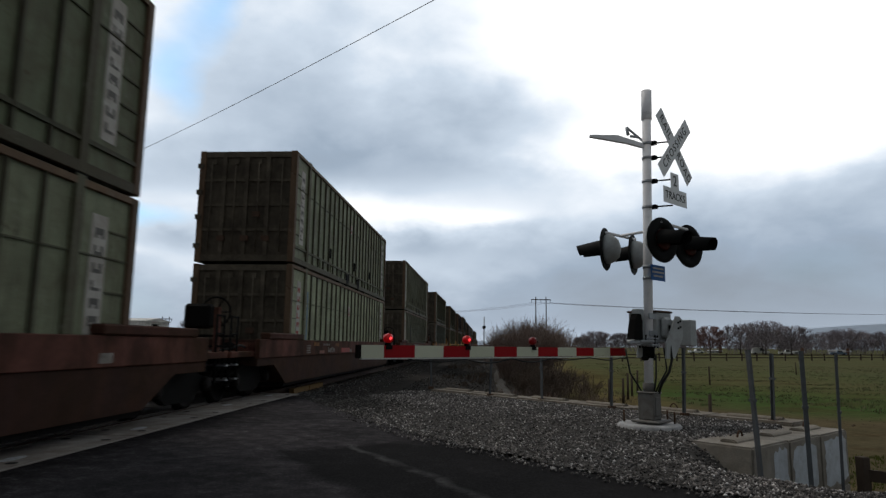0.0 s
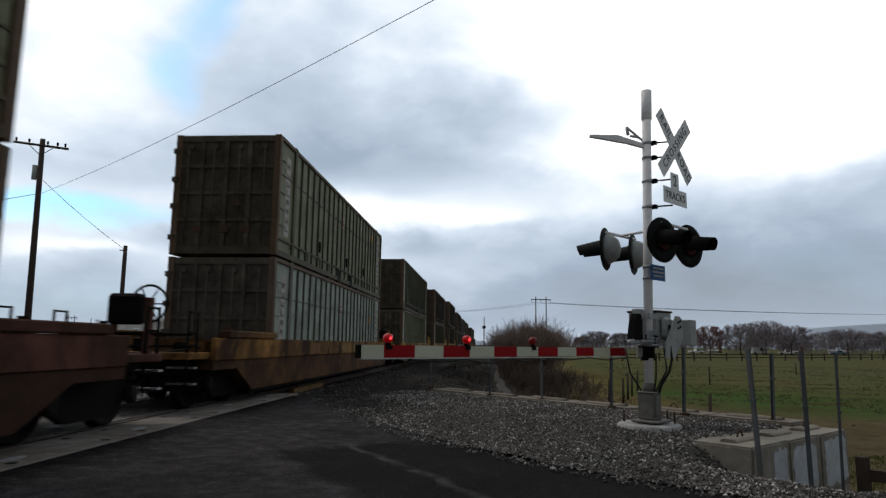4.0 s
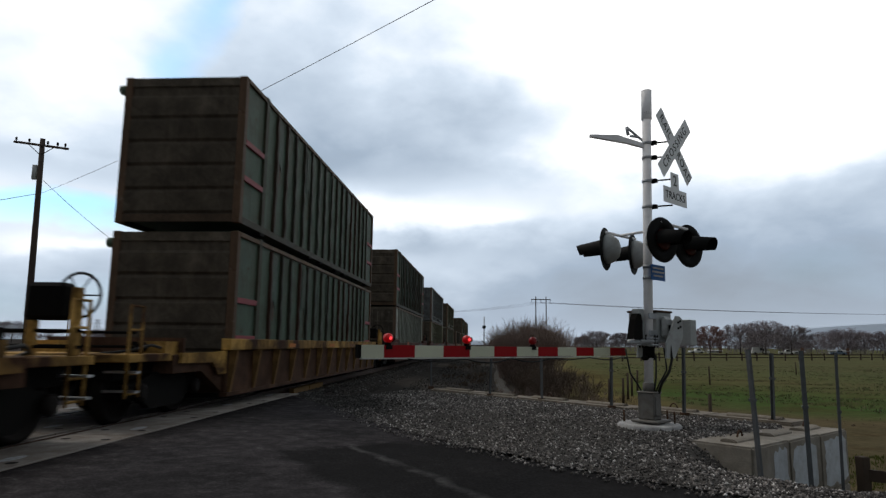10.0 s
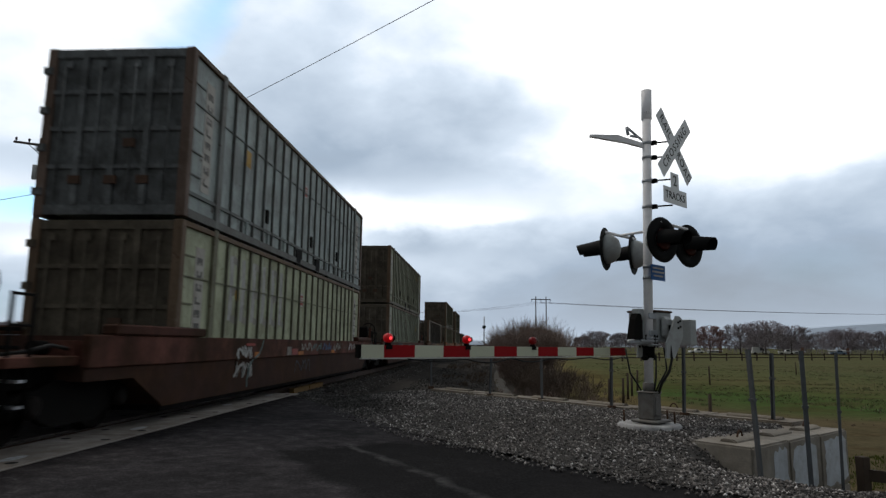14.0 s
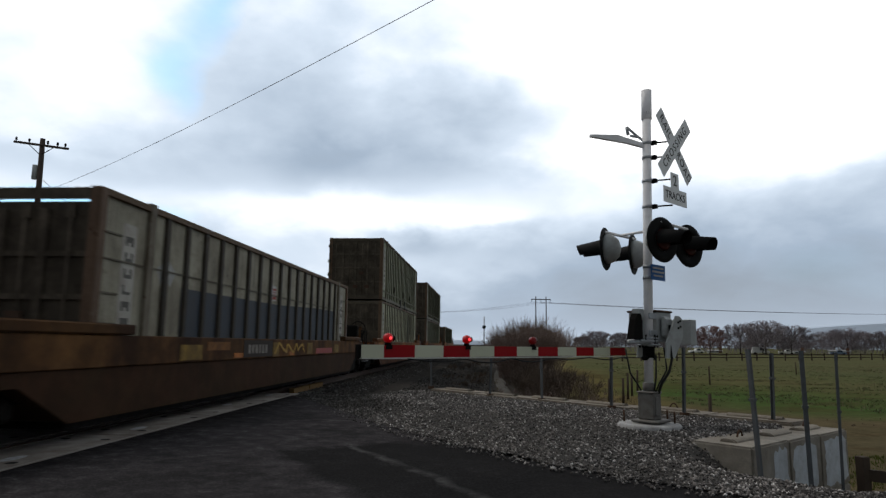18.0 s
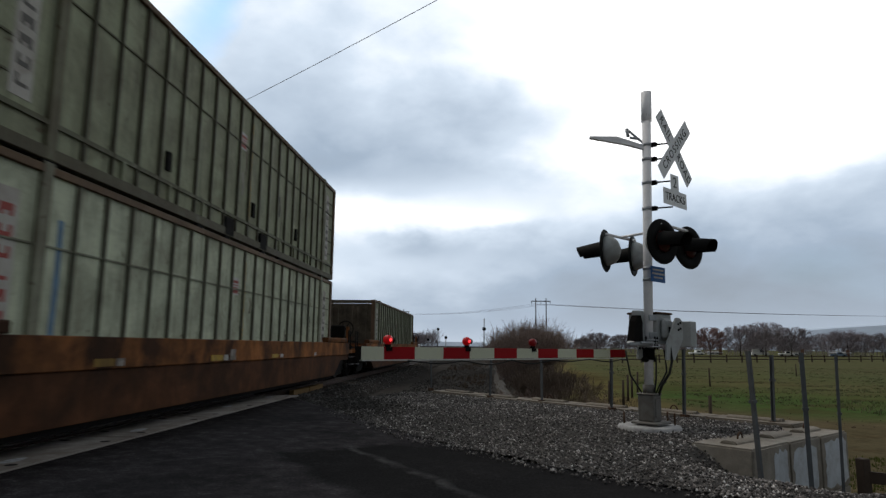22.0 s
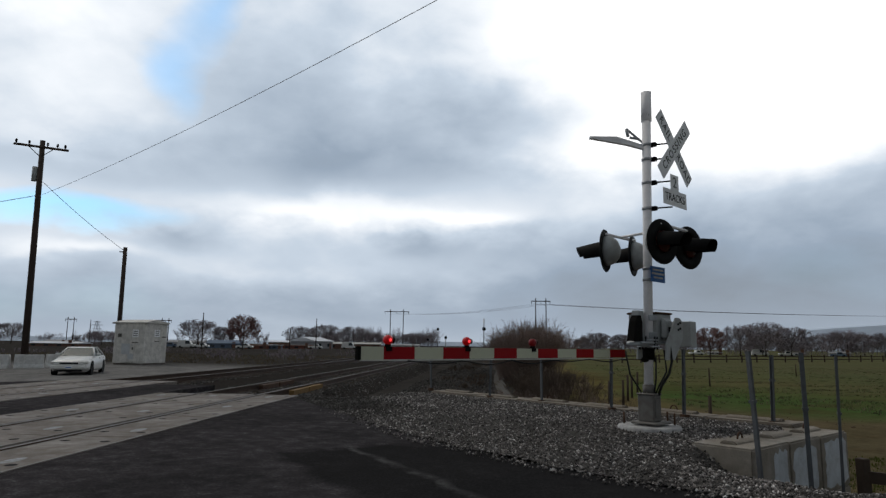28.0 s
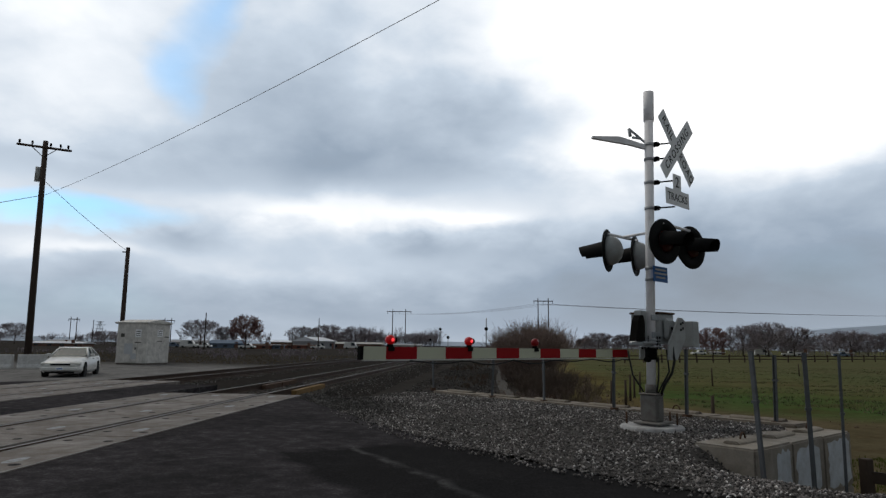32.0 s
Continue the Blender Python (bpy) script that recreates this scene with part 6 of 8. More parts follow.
    # gate machine
    def block(name, a0, a1, f0, f1, z0, z1, mat, label="", bev=0.012):
        bm = bmesh.new()
        box(bm, a0, a1, -f1, -f0, z0, z1)
        return part(name, bm, mat, s, label, bevel=bev, at=Matrix.Translation(Vector((mast_at(1.3).x, mast_at(1.3).y, 0))) @ front)
    block("gate_machine", 0.09, 0.52, -0.36, 0.08, 1.30, 1.70, GREY_BOX, "grey gate machine housing")
    block("machine_lid", 0.07, 0.54, -0.38, 0.10, 1.70, 1.73, RUSTED)
    block("machine_cover", -0.20, -0.06, -0.14, -0.02, 1.32, 1.74, GREY_BOX)
    block("clamp_plate", -0.40, 0.36, -0.10, 0.12, 1.27, 1.31, GALV)
    block("arm_clamp", -0.66, -0.1, 0.04, 0.10, 1.25, 1.30, GALV)
    hub = Matrix.Translation(Vector((mast_at(1.3).x, mast_at(1.3).y, 0))) @ front
    for f, thick, shape, mat in ((0.25, 0.012, [(0.0, 1.06), (0.24, 1.06), (0.50, 1.36), (0.50, 1.60), (0.42, 1.645), (0.32, 1.65), (0.02, 1.27)], GREY_BOX),
                                 (-0.30, 0.012, [(0.2, 1.06), (0.44, 1.06), (0.72, 1.36), (0.72, 1.60), (0.62, 1.645), (0.50, 1.65), (0.22, 1.27)], GREY_BOX),
                                 (0.05, 0.05, [(-0.57, 1.31), (-0.33, 1.31), (-0.32, 1.56), (-0.36, 1.66), (-0.44, 1.66), (-0.50, 1.58)], BLACK_STEEL)):
        bm = bmesh.new()
        prism(bm, shape, "y", -f - thick, -f + thick)
        part("counterweight_arm", bm, mat, s, "grey counterweight arm" if mat is GREY_BOX else "dark bracket plate", at=hub)
    for a0, z0 in ((0.36, 1.56), (0.42, 1.50), (0.36, 1.48), (0.42, 1.58)):
        bm = bmesh.new()
        turned(bm, [(0.016, -0.275), (0.016, -0.26)], 8, "y", at=(a0, 0, z0))
        part("bolt", bm, BLACK_STEEL, s, at=hub)
    block("counterweight", 0.86, 1.06, -0.12, 0.20, 1.24, 1.62, GREY_BOX, "stack of grey counterweight plates")
    for k in range(4):
        block("counterweight_plate", 1.065, 1.095, -0.10 + 0.075 * k, -0.05 + 0.075 * k, 1.28, 1.58, GALV, bev=0.003)
    bm = bmesh.new()
    tube(bm, mast_at(1.06), mast_at(1.22), 0.082, 14)
    tube(bm, mast_at(1.06) - ALONG * 0.14, mast_at(1.06) + ALONG * 0.14, 0.035, 10)
    part("pivot_collar", bm, BLACK_STEEL, s)
    for z, r in ((1.24, 0.15), (1.33, 0.13)):
        bm = bmesh.new()
        turned(bm, [(r, -0.012), (r, 0.012)], 18)
        moved(bm, 0, Matrix.Translation(mast_at(z)))
        part("pivot_flange", bm, GALV, s)
    for k in range(6):
        t = math.pi * k / 3
        bm = bmesh.new()
        tube(bm, mast_at(1.20) + Vector((0.12 * math.cos(t), 0.12 * math.sin(t), 0)), mast_at(1.38) + Vector((0.12 * math.cos(t), 0.12 * math.sin(t), 0)), 0.012, 6)
        part("flange_bolt", bm, BLACK_STEEL, s)
    block("motor_cover", 0.16, 0.40, 0.08, 0.17, 1.34, 1.64, GREY_BOX, bev=0.04)
    block("latch", 0.26, 0.30, 0.17, 0.19, 1.44, 1.52, BLACK_STEEL, bev=0.004)
    block("u_bolt_plate", -0.10, 0.10, 0.065, 0.085, 1.60, 1.68, GALV, bev=0.004)
    block("u_bolt_plate", -0.10, 0.10, 0.065, 0.085, 1.36, 1.44, GALV, bev=0.004)
    for z in (1.33, 1.53):
        bm = bmesh.new()
        tube(bm, (0.98, 0.16, z), (1.17, 0.16, z), 0.015, 6)
        part("weight_bolt", bm, BLACK_STEEL, s, at=hub)
    # base
    block("base_box", -0.12, 0.09, -0.13, 0.11, 0.225, 0.58, BASE_GREY, "grey cast junction box at the base")
    block("base_box_lid", -0.135, 0.105, -0.145, 0.125, 0.58, 0.605, BASE_GREY)
    block("base_box_door", -0.09, 0.06, 0.11, 0.125, 0.28, 0.54, BASE_GREY)
    block("side_box", 0.095, 0.185, -0.10, 0.06, 0.26, 0.56, BASE_GREY)
    block("side_box_lid", 0.09, 0.19, -0.11, 0.07, 0.56, 0.58, BASE_GREY)
    bm = bmesh.new()
    tube(bm, mast_at(0.6), mast_at(0.72), 0.085, 14)
    part("mast_collar", bm, BASE_GREY, s)
    bm = bmesh.new()
    path_tube(bm, [Vector((MAST.x, MAST.y, 0)) + Vector(q) for q in ((0.12, -0.06, 0.58), (0.17, -0.08, 0.72), (0.27, -0.10, 0.88), (0.31, -0.10, 1.05), (0.30, -0.06, 1.26))], 0.019, 8)
    part("thick_conduit", bm, CABLE, s, "thick black flexible conduit")
    block("base_flange", -0.2, 0.2, -0.2, 0.2, 0.19, 0.225, BASE_GREY)
    bm = bmesh.new()
    turned(bm, [(0.43, -0.3), (0.43, -0.025), (0.41, 0.0)], 28)
    moved(bm, 0, Matrix.Translation((MAST.x, MAST.y, 0.172)))
    part("base_pad", bm, PAD_CONCRETE, s, "round pale concrete pad")
    for dx, dy in ((-0.32, 0.1), (0.33, -0.05), (0.3, 0.2)):
        bm = bmesh.new()
        tube(bm, (MAST.x + dx, MAST.y + dy, 0.18), (MAST.x + dx, MAST.y + dy, 0.34), 0.014, 6)
        part("anchor_bolt", bm, RUSTED, s)
    for pts in (((0.22, -0.05, 1.2), (0.24, -0.08, 0.9), (0.12, -0.1, 0.7), (0.08, -0.08, 0.6)), ((0.12, 0, 1.1), (0.10, -0.05, 0.8), (0.06, -0.1, 0.62)),
                ((-0.3, -0.02, 1.18), (-0.26, -0.1, 0.85), (-0.16, -0.14, 0.68), (-0.12, -0.1, 0.62))):
        bm = bmesh.new()
        path_tube(bm, [Vector((MAST.x, MAST.y, 0)) + Vector(q) for q in pts], 0.012)
        part("conduit", bm, CABLE, s, "black cable")


make_signal()


def make_arm():
    tip = Vector((-1.01, 6.27, 1.14))
    adir = Vector((math.sin(radians(42.62)), math.cos(radians(42.62)), 0.0))
    g = thing("gate_arm", "lowered red and white striped crossing gate arm with red lamps", "gate arm", at=Matrix.Translation(tip) @ Matrix.Rotation(radians(90 - 42.62), 4, "Z"))
    st = 0.394
    for k in range(-1, 11):
        x0, x1 = (k * st if k >= 0 else -0.27), (k + 1) * st
        h = 0.060 - 0.0008 * k
        bm = bmesh.new()
        box(bm, x0, x1, -0.016, 0.016, -h, h)
        part("stripe", bm, ARM_WHITE if k % 2 else ARM_RED, g, "pale retroreflective stripe" if k % 2 else "red retroreflective stripe")
    bm = bmesh.new()
    box(bm, -0.31, -0.272, -0.022, 0.022, -0.062, 0.062)
    part("end_cap", bm, BLACK_STEEL, g, "black end cap")
    bm = bmesh.new()
    box(bm, -0.26, 11 * st, -0.019, 0.019, -0.074, -0.062)
    part("lower_rail", bm, PALE_RAIL, g)
    for x, mat, lab in ((0.06, LENS_LIT, "lit red lamp"), (1.15, LENS_LIT, "lit red lamp"), (2.28, LENS_GLOW, "dim red lamp")):
        bm = bmesh.new()
        tube(bm, (x, 0, 0.06), (x, 0, 0.085), 0.03, 10)
        box(bm, x - 0.035, x + 0.035, -0.03, 0.03, 0.02, 0.062)
        tube(bm, (x + 0.02, 0.012, 0.127), (x + 0.075, 0.012, 0.127), 0.03, 10)
        lamp = part("lamp_base", bm, BLACK_STEEL, g)
        bm = bmesh.new()
        turned(bm, [(0.02, -0.04), (0.042, -0.028), (0.048, 0.0), (0.042, 0.028), (0.02, 0.04)], 16, "y")
        moved(bm, 0, Matrix.Translation((x, 0, 0.127)))
        part("lamp_lens", bm, mat, lamp, lab)
        if mat is LENS_LIT:
            bm = bmesh.new()
            turned(bm, [(0.004, -0.051), (0.012, -0.047), (0.016, -0.04)], 12, "y", at=(x, 0, 0.127))
            part("bulb", bm, BULB, lamp, "bright glowing bulb")
    bm = bmesh.new()
    pts = []
    for k in range(40):
        x = 0.3 + k * 0.105
        pts.append(Vector((x, -0.02, -0.075 - 0.05 * abs(math.sin(k * 0.42)) * (0.3 + 0.7 * abs(math.sin(k * 0.11))))))
    path_tube(bm, pts, 0.008, 5)
    part("lamp_cable", bm, CABLE, g)


PALE_RAIL = material("pale_rail", (0.55, 0.55, 0.5), 0.5, vary=0.2, bump=0)
make_arm()


# ---- gravel bank, retaining wall, posts ----
BANK_OUT = [(-4.6, 17.4), (-3.6, 17.2), (-2.7, 16.75), (-1.9, 16.0), (-1.0, 15.1), (0.0, 14.1), (1.0, 13.1), (2.0, 12.1), (2.8, 11.25), (3.5, 10.55), (4.1, 9.95), (4.3, 9.2), (4.2, 8.4), (4.0, 7.4)]


def along_line(pts, t):
    n = len(pts) - 1
    i = min(n - 1, int(t * n))
    f = t * n - i
    return (pts[i][0] + (pts[i + 1][0] - pts[i][0]) * f, pts[i][1] + (pts[i + 1][1] - pts[i][1]) * f)


BANK_IN = [p for p in ROAD_EDGE if p[0] < 3] + [(3.3, 5.3)]


def bank_point(u, v):
    a, b = along_line(BANK_IN, u), along_line(BANK_OUT, u)
    x, y = a[0] + (b[0] - a[0]) * v, a[1] + (b[1] - a[1]) * v
    crest = 0.13 * smooth(0.0, 0.35, u)
    low = -0.05 * smooth(0.78, 1.0, u) * smooth(-0.2, 0.3, v)
    z = -0.045 + (crest + 0.045) * smooth(0.0, 0.55, v) + low
    z -= 0.35 * smooth(0.25, 0.0, u) * smooth(0.3, 1.0, v)
    e, s = (x - 2.88) * 0.70 + (y - 7.55) * 0.714, (x - 2.88) * -0.714 + (y - 7.55) * 0.70
    z -= 0.42 * smooth(0.75, -0.1, s) * smooth(-0.9, -0.05, e) * smooth(-2.2, -0.4, s) + 0.5 * smooth(0.0, 1.5, e) * smooth(0.5, 0.0, s)
    z += 0.02 * noise.noise((x * 1.7, y * 1.7, 0)) + 0.012 * noise.noise((x * 5, y * 5, 2))
    return Vector((x, y, z))


def scatter(name, points, lo, hi, mat, label, parent=None):
    """Loose stones: squashed, jittered octahedra joined into one mesh."""
    rng = np.random.RandomState(5)
    n = len(points)
    base = np.array([(1, 0, 0), (-1, 0, 0), (0, 1, 0), (0, -1, 0), (0, 0, 1), (0, 0, -1)], float)
    tri = np.array([(0, 2, 4), (2, 1, 4), (1, 3, 4), (3, 0, 4), (2, 0, 5), (1, 2, 5), (3, 1, 5), (0, 3, 5)])
    size = rng.uniform(lo, hi, (n, 1, 1)) * rng.uniform(0.55, 1.0, (n, 1, 3))
    v = (base[None] + rng.uniform(-0.35, 0.35, (n, 6, 3))) * size
    a = rng.uniform(0, 6.283, n)
    c, s = np.cos(a)[:, None], np.sin(a)[:, None]
    x, y = v[:, :, 0] * c - v[:, :, 1] * s, v[:, :, 0] * s + v[:, :, 1] * c
    v = np.stack([x, y, v[:, :, 2] * 0.8], 2) + np.array(points)[:, None, :]
    f = (tri[None] + (np.arange(n) * 6)[:, None, None]).reshape(-1, 3)
    me = bpy.data.meshes.new(name)
    me.vertices.add(n * 6)
    me.vertices.foreach_set("co", v.reshape(-1))
    me.loops.add(len(f) * 3)
    me.loops.foreach_set("vertex_index", f.reshape(-1))
    me.polygons.add(len(f))
    me.polygons.foreach_set("loop_start", np.arange(0, len(f) * 3, 3))
    me.update(calc_edges=True)
    me.materials.append(mat)
    tagged(new(name, me), label, "gravel", kind="stuff")


def make_bank():
    nu, nv = 90, 44
    verts = [bank_point(i / nu, j / nv) for i in range(nu + 1) for j in range(nv + 1)]
    w = nv + 1
    faces = [(i * w + j, i * w + j + 1, (i + 1) * w + j + 1, (i + 1) * w + j) for i in range(nu) for j in range(nv)]
    # skirt down to the field
    edge = [i * w + nv for i in range(nu + 1)]
    off = len(verts)
    verts += [verts[i] + Vector((0, 0, -1.5)) for i in edge]
    faces += [(edge[k], off + k, off + k + 1, edge[k + 1]) for k in range(nu)]
    edge2 = [nu * w + j for j in range(w)]
    off = len(verts)
    verts += [verts[i] + Vector((0, 0, -1.2)) for i in edge2]
    faces += [(edge2[k], edge2[k + 1], off + k + 1, off + k) for k in range(nv)]
    tagged(new("gravel_bank", raw_mesh("gravel_bank", verts, faces, GRAVEL, True)), "grey crushed gravel bank beside the road", "gravel", kind="structure")
    rng = random.Random(3)
    pts, dark = [], []
    while len(pts) + len(dark) < 48000:
        u, v = rng.random(), rng.random() ** 1.15
        if rng.random() < 0.25 and v < 0.08:
            v *= -1.2
        p = bank_point(u, max(v, 0.0)) if v >= 0 else Vector((*along_line(BANK_IN, u), -0.04)) + Vector((v * 2.5, v * 2.5, 0))
        q = (p.x + rng.uniform(-0.05, 0.05), p.y + rng.uniform(-0.05, 0.05), p.z + rng.uniform(-0.004, 0.012))
        if p.x + 1.1 * noise.noise((p.x * 0.7, p.y * 0.7, 1.0)) + rng.uniform(-0.5, 0.5) < -2.1:
            dark.append(q)
        else:
            pts.append(q)
    scatter("dark_gravel", dark, 0.009, 0.026, BALLAST_STONES, "loose dark stones where the gravel meets the track")
    scatter("loose_gravel", pts, 0.008, 0.026, STONES, "loose grey crushed stones on the gravel bank")
    pts = []
    while len(pts) < 22000:
        y = 15.8 + 60 * rng.random() ** 2.0
        x = rng.uniform(-8.2, -2.8)
        if x > -4.5:
            z = -0.19 - (x + 4.5) / 1.65 * 0.76
        else:
            z = -0.185
        pts.append((x, y, z + rng.uniform(-0.01, 0.02)))
    for _ in range(6000):
        pts.append((rng.uniform(-13.4, -9.8), 21 + 50 * rng.random() ** 2, -0.185 + rng.uniform(-0.01, 0.02)))
    for _ in range(9000):
        x, y = rng.uniform(-3.2, 0.3), 16.6 + 50 * rng.random() ** 1.8
        pts.append((x, y, max(ground_z(x, y), -0.95) + rng.uniform(-0.01, 0.03)))
    scatter("ballast_stones", pts, 0.02, 0.05, BALLAST_STONES, "loose dark ballast stones around the ties")


make_bank()


def eco_block(parent, m, length, depth, height, mat, lugs=2, hook=False):
    """A cast concrete block with rounded edges and raised keys on its top."""
    bm = bmesh.new()
    box(bm, -length / 2, length / 2, -depth / 2, depth / 2, -height, 0)
    bmesh.ops.bevel(bm, geom=list(bm.edges), offset=0.022, segments=2, affect="EDGES")
    ob = part("block", bm, mat, parent, at=m)
    for k in range(lugs):
        x = (k - (lugs - 1) / 2) * length / max(lugs, 1)
        b2 = bmesh.new()
        prism(b2, [(-0.105, -0.01), (-0.095, 0.018), (-0.065, 0.034), (-0.025, 0.04), (0.025, 0.04), (0.065, 0.034), (0.095, 0.018), (0.105, -0.01)], "x", x - length / lugs * 0.31, x + length / lugs * 0.31)
        bmesh.ops.bevel(b2, geom=[e for e in b2.edges if len(e.link_faces) == 2 and any(len(f.verts) > 4 for f in e.link_faces)], offset=0.018, segments=2, affect="EDGES")
        part("key", b2, mat, ob)
    if hook:
        b2 = bmesh.new()
        pts = [Vector((0.07 * math.cos(t), 0, 0.10 * math.sin(t) + 0.01)) for t in [math.pi * i / 8 for i in range(9)]]
        path_tube(b2, pts, 0.012, 6)
        part("lifting_loop", b2, RUSTED, ob, "rusty lifting loop")
    return ob


PATCH_PAINT = material("patch_paint", (0.5, 0.537, 0.575), 0.8, vary=0.3, scale=3, fine=40, dirt=(0.213, 0.2, 0.175), dirt_amount=0.3, bump=0.1)


def make_walls():
    wall = thing("retaining_wall", "low retaining wall of cast concrete blocks behind the gravel", "retaining wall")
    a, b = Vector((-2.3, 16.55)), Vector((4.35, 9.85))
    d = (b - a).normalized()
    ang = math.degrees(math.atan2(d.y, d.x))
    n = 7
    step = (b - a).length / n
    for k in range(1, n):
        c = a + d * (step * (k + 0.5)) + Vector((0.21, 0.21))
        eco_block(wall, pose(c.x, c.y, 0.155 + random.uniform(-0.012, 0.015), 0, random.uniform(-0.6, 0.6), ang + random.uniform(-0.5, 0.5)), step - 0.02, 0.6, 0.62, BLOCK_CONCRETE, 1, hook=k in (3, 5))
        eco_block(wall, pose(c.x, c.y, -0.51, 0, 0, ang), step - 0.02, 0.6, 0.62, BLOCK_CONCRETE, 1)
    st = thing("block_stack", "stack of brown-grey concrete blocks with pale paint patches beside the gravel", "concrete blocks")
    c0 = Vector((2.88, 7.55))
    d = Vector((0.70, 0.714)).normalized()
    side = Vector((-d.y, d.x))
    ang = math.degrees(math.atan2(d.y, d.x))
    lens = (1.02, 1.0, 1.02)
    pos = 0.0
    for k, ln in enumerate(lens):
        c = c0 + d * (pos + ln / 2) + side * 0.36
        eco_block(st, pose(c.x, c.y, 0.135 - 0.012 * k, 0, 0, ang), ln - 0.015, 0.72, 0.72, PAINTED_BLOCK, 1, hook=k != 1)
        eco_block(st, pose(c.x, c.y, -0.60, 0, 0, ang), ln - 0.015, 0.72, 0.7, PAINTED_BLOCK, 1)
        rng = random.Random(31 + 7 * k)
        u0, u1 = (0.02, 0.44) if k == 0 else (-0.44, 0.36) if k == 1 else (-0.4, 0.46)
        poly, m = [], 26
        for i in range(m):
            # a squarish ragged outline
            t = 6.283 * i / m
            cx, cz = math.cos(t), math.sin(t)
            r = 1 / max(abs(cx), abs(cz))
            poly.append((ln * ((u0 + u1) / 2 + (u1 - u0) / 2 * cx * r * rng.uniform(0.84, 1.0)), -0.37 + 0.32 * cz * r * rng.uniform(0.8, 1.0)))
        b3 = bmesh.new()
        prism(b3, poly, "y", -0.3625, -0.3600)
        part("paint_patch", b3, PATCH_PAINT, st, "pale grey paint patch", at=pose(c.x, c.y, 0.135 - 0.012 * k, 0, 0, ang))
        pos += ln
    # steel channel posts
    def channel_post(base, top, group, label, wide=0.055):
        p = thing("fence_post", label, "fence post", group)
        v = Vector(top) - Vector(base)
        L = v.length
        bm = bmesh.new()
        prism(bm, [(-wide / 2, 0.0), (wide / 2, 0.0), (wide / 2, 0.03), (wide / 2 - 0.008, 0.03), (wide / 2 - 0.008, 0.008), (-wide / 2 + 0.008, 0.008), (-wide / 2 + 0.008, 0.03), (-wide / 2, 0.03)], "z", 0, L)
        part("channel", bm, POST_STEEL, p, "galvanised steel channel")
        bm = bmesh.new()
        box(bm, -wide * 0.7, wide * 0.7, -0.012, 0.035, L * 0.62, L * 0.62 + 0.03)
        part("clip", bm, POST_STEEL, p)
        bm = bmesh.new()
        box(bm, -0.05, 0.05, -0.05, 0.06, -0.02, 0.05)
        part("foot", bm, RUSTED, p, "rusty foot clamp")
        q = v.to_track_quat("Z", "Y").to_matrix().to_4x4()
        p.matrix_basis = Matrix.Translation(base) @ q @ Matrix.Rotation(radians(25), 4, "Z")
    for b, t in (((-1.43, 16.52, 0.12), (-1.46, 16.52, 1.12)), ((0.05, 14.3, 0.12), (0.09, 14.3, 1.15)), ((1.06, 13.35, 0.12), (1.05, 13.35, 1.15)),
                 ((2.2, 12.0, 0.12), (2.22, 12.0, 1.16)), ((3.17, 11.0, 0.12), (3.2, 11.0, 1.21)), ((4.23, 10.21, 0.12), (4.26, 10.21, 1.14))):
        channel_post(b, t, "posts on the retaining wall", "galvanised steel channel post standing on the block wall")
    for b, t in (((2.93, 7.5, -0.28), (2.86, 7.5, 1.20)), ((3.70, 8.02, -0.55), (3.66, 7.98, 1.19)), ((4.40, 8.7, -0.8), (4.42, 8.68, 1.17))):
        channel_post(b, t, "posts beside the concrete blocks", "leaning galvanised steel channel post against the concrete blocks", 0.05)


make_walls()


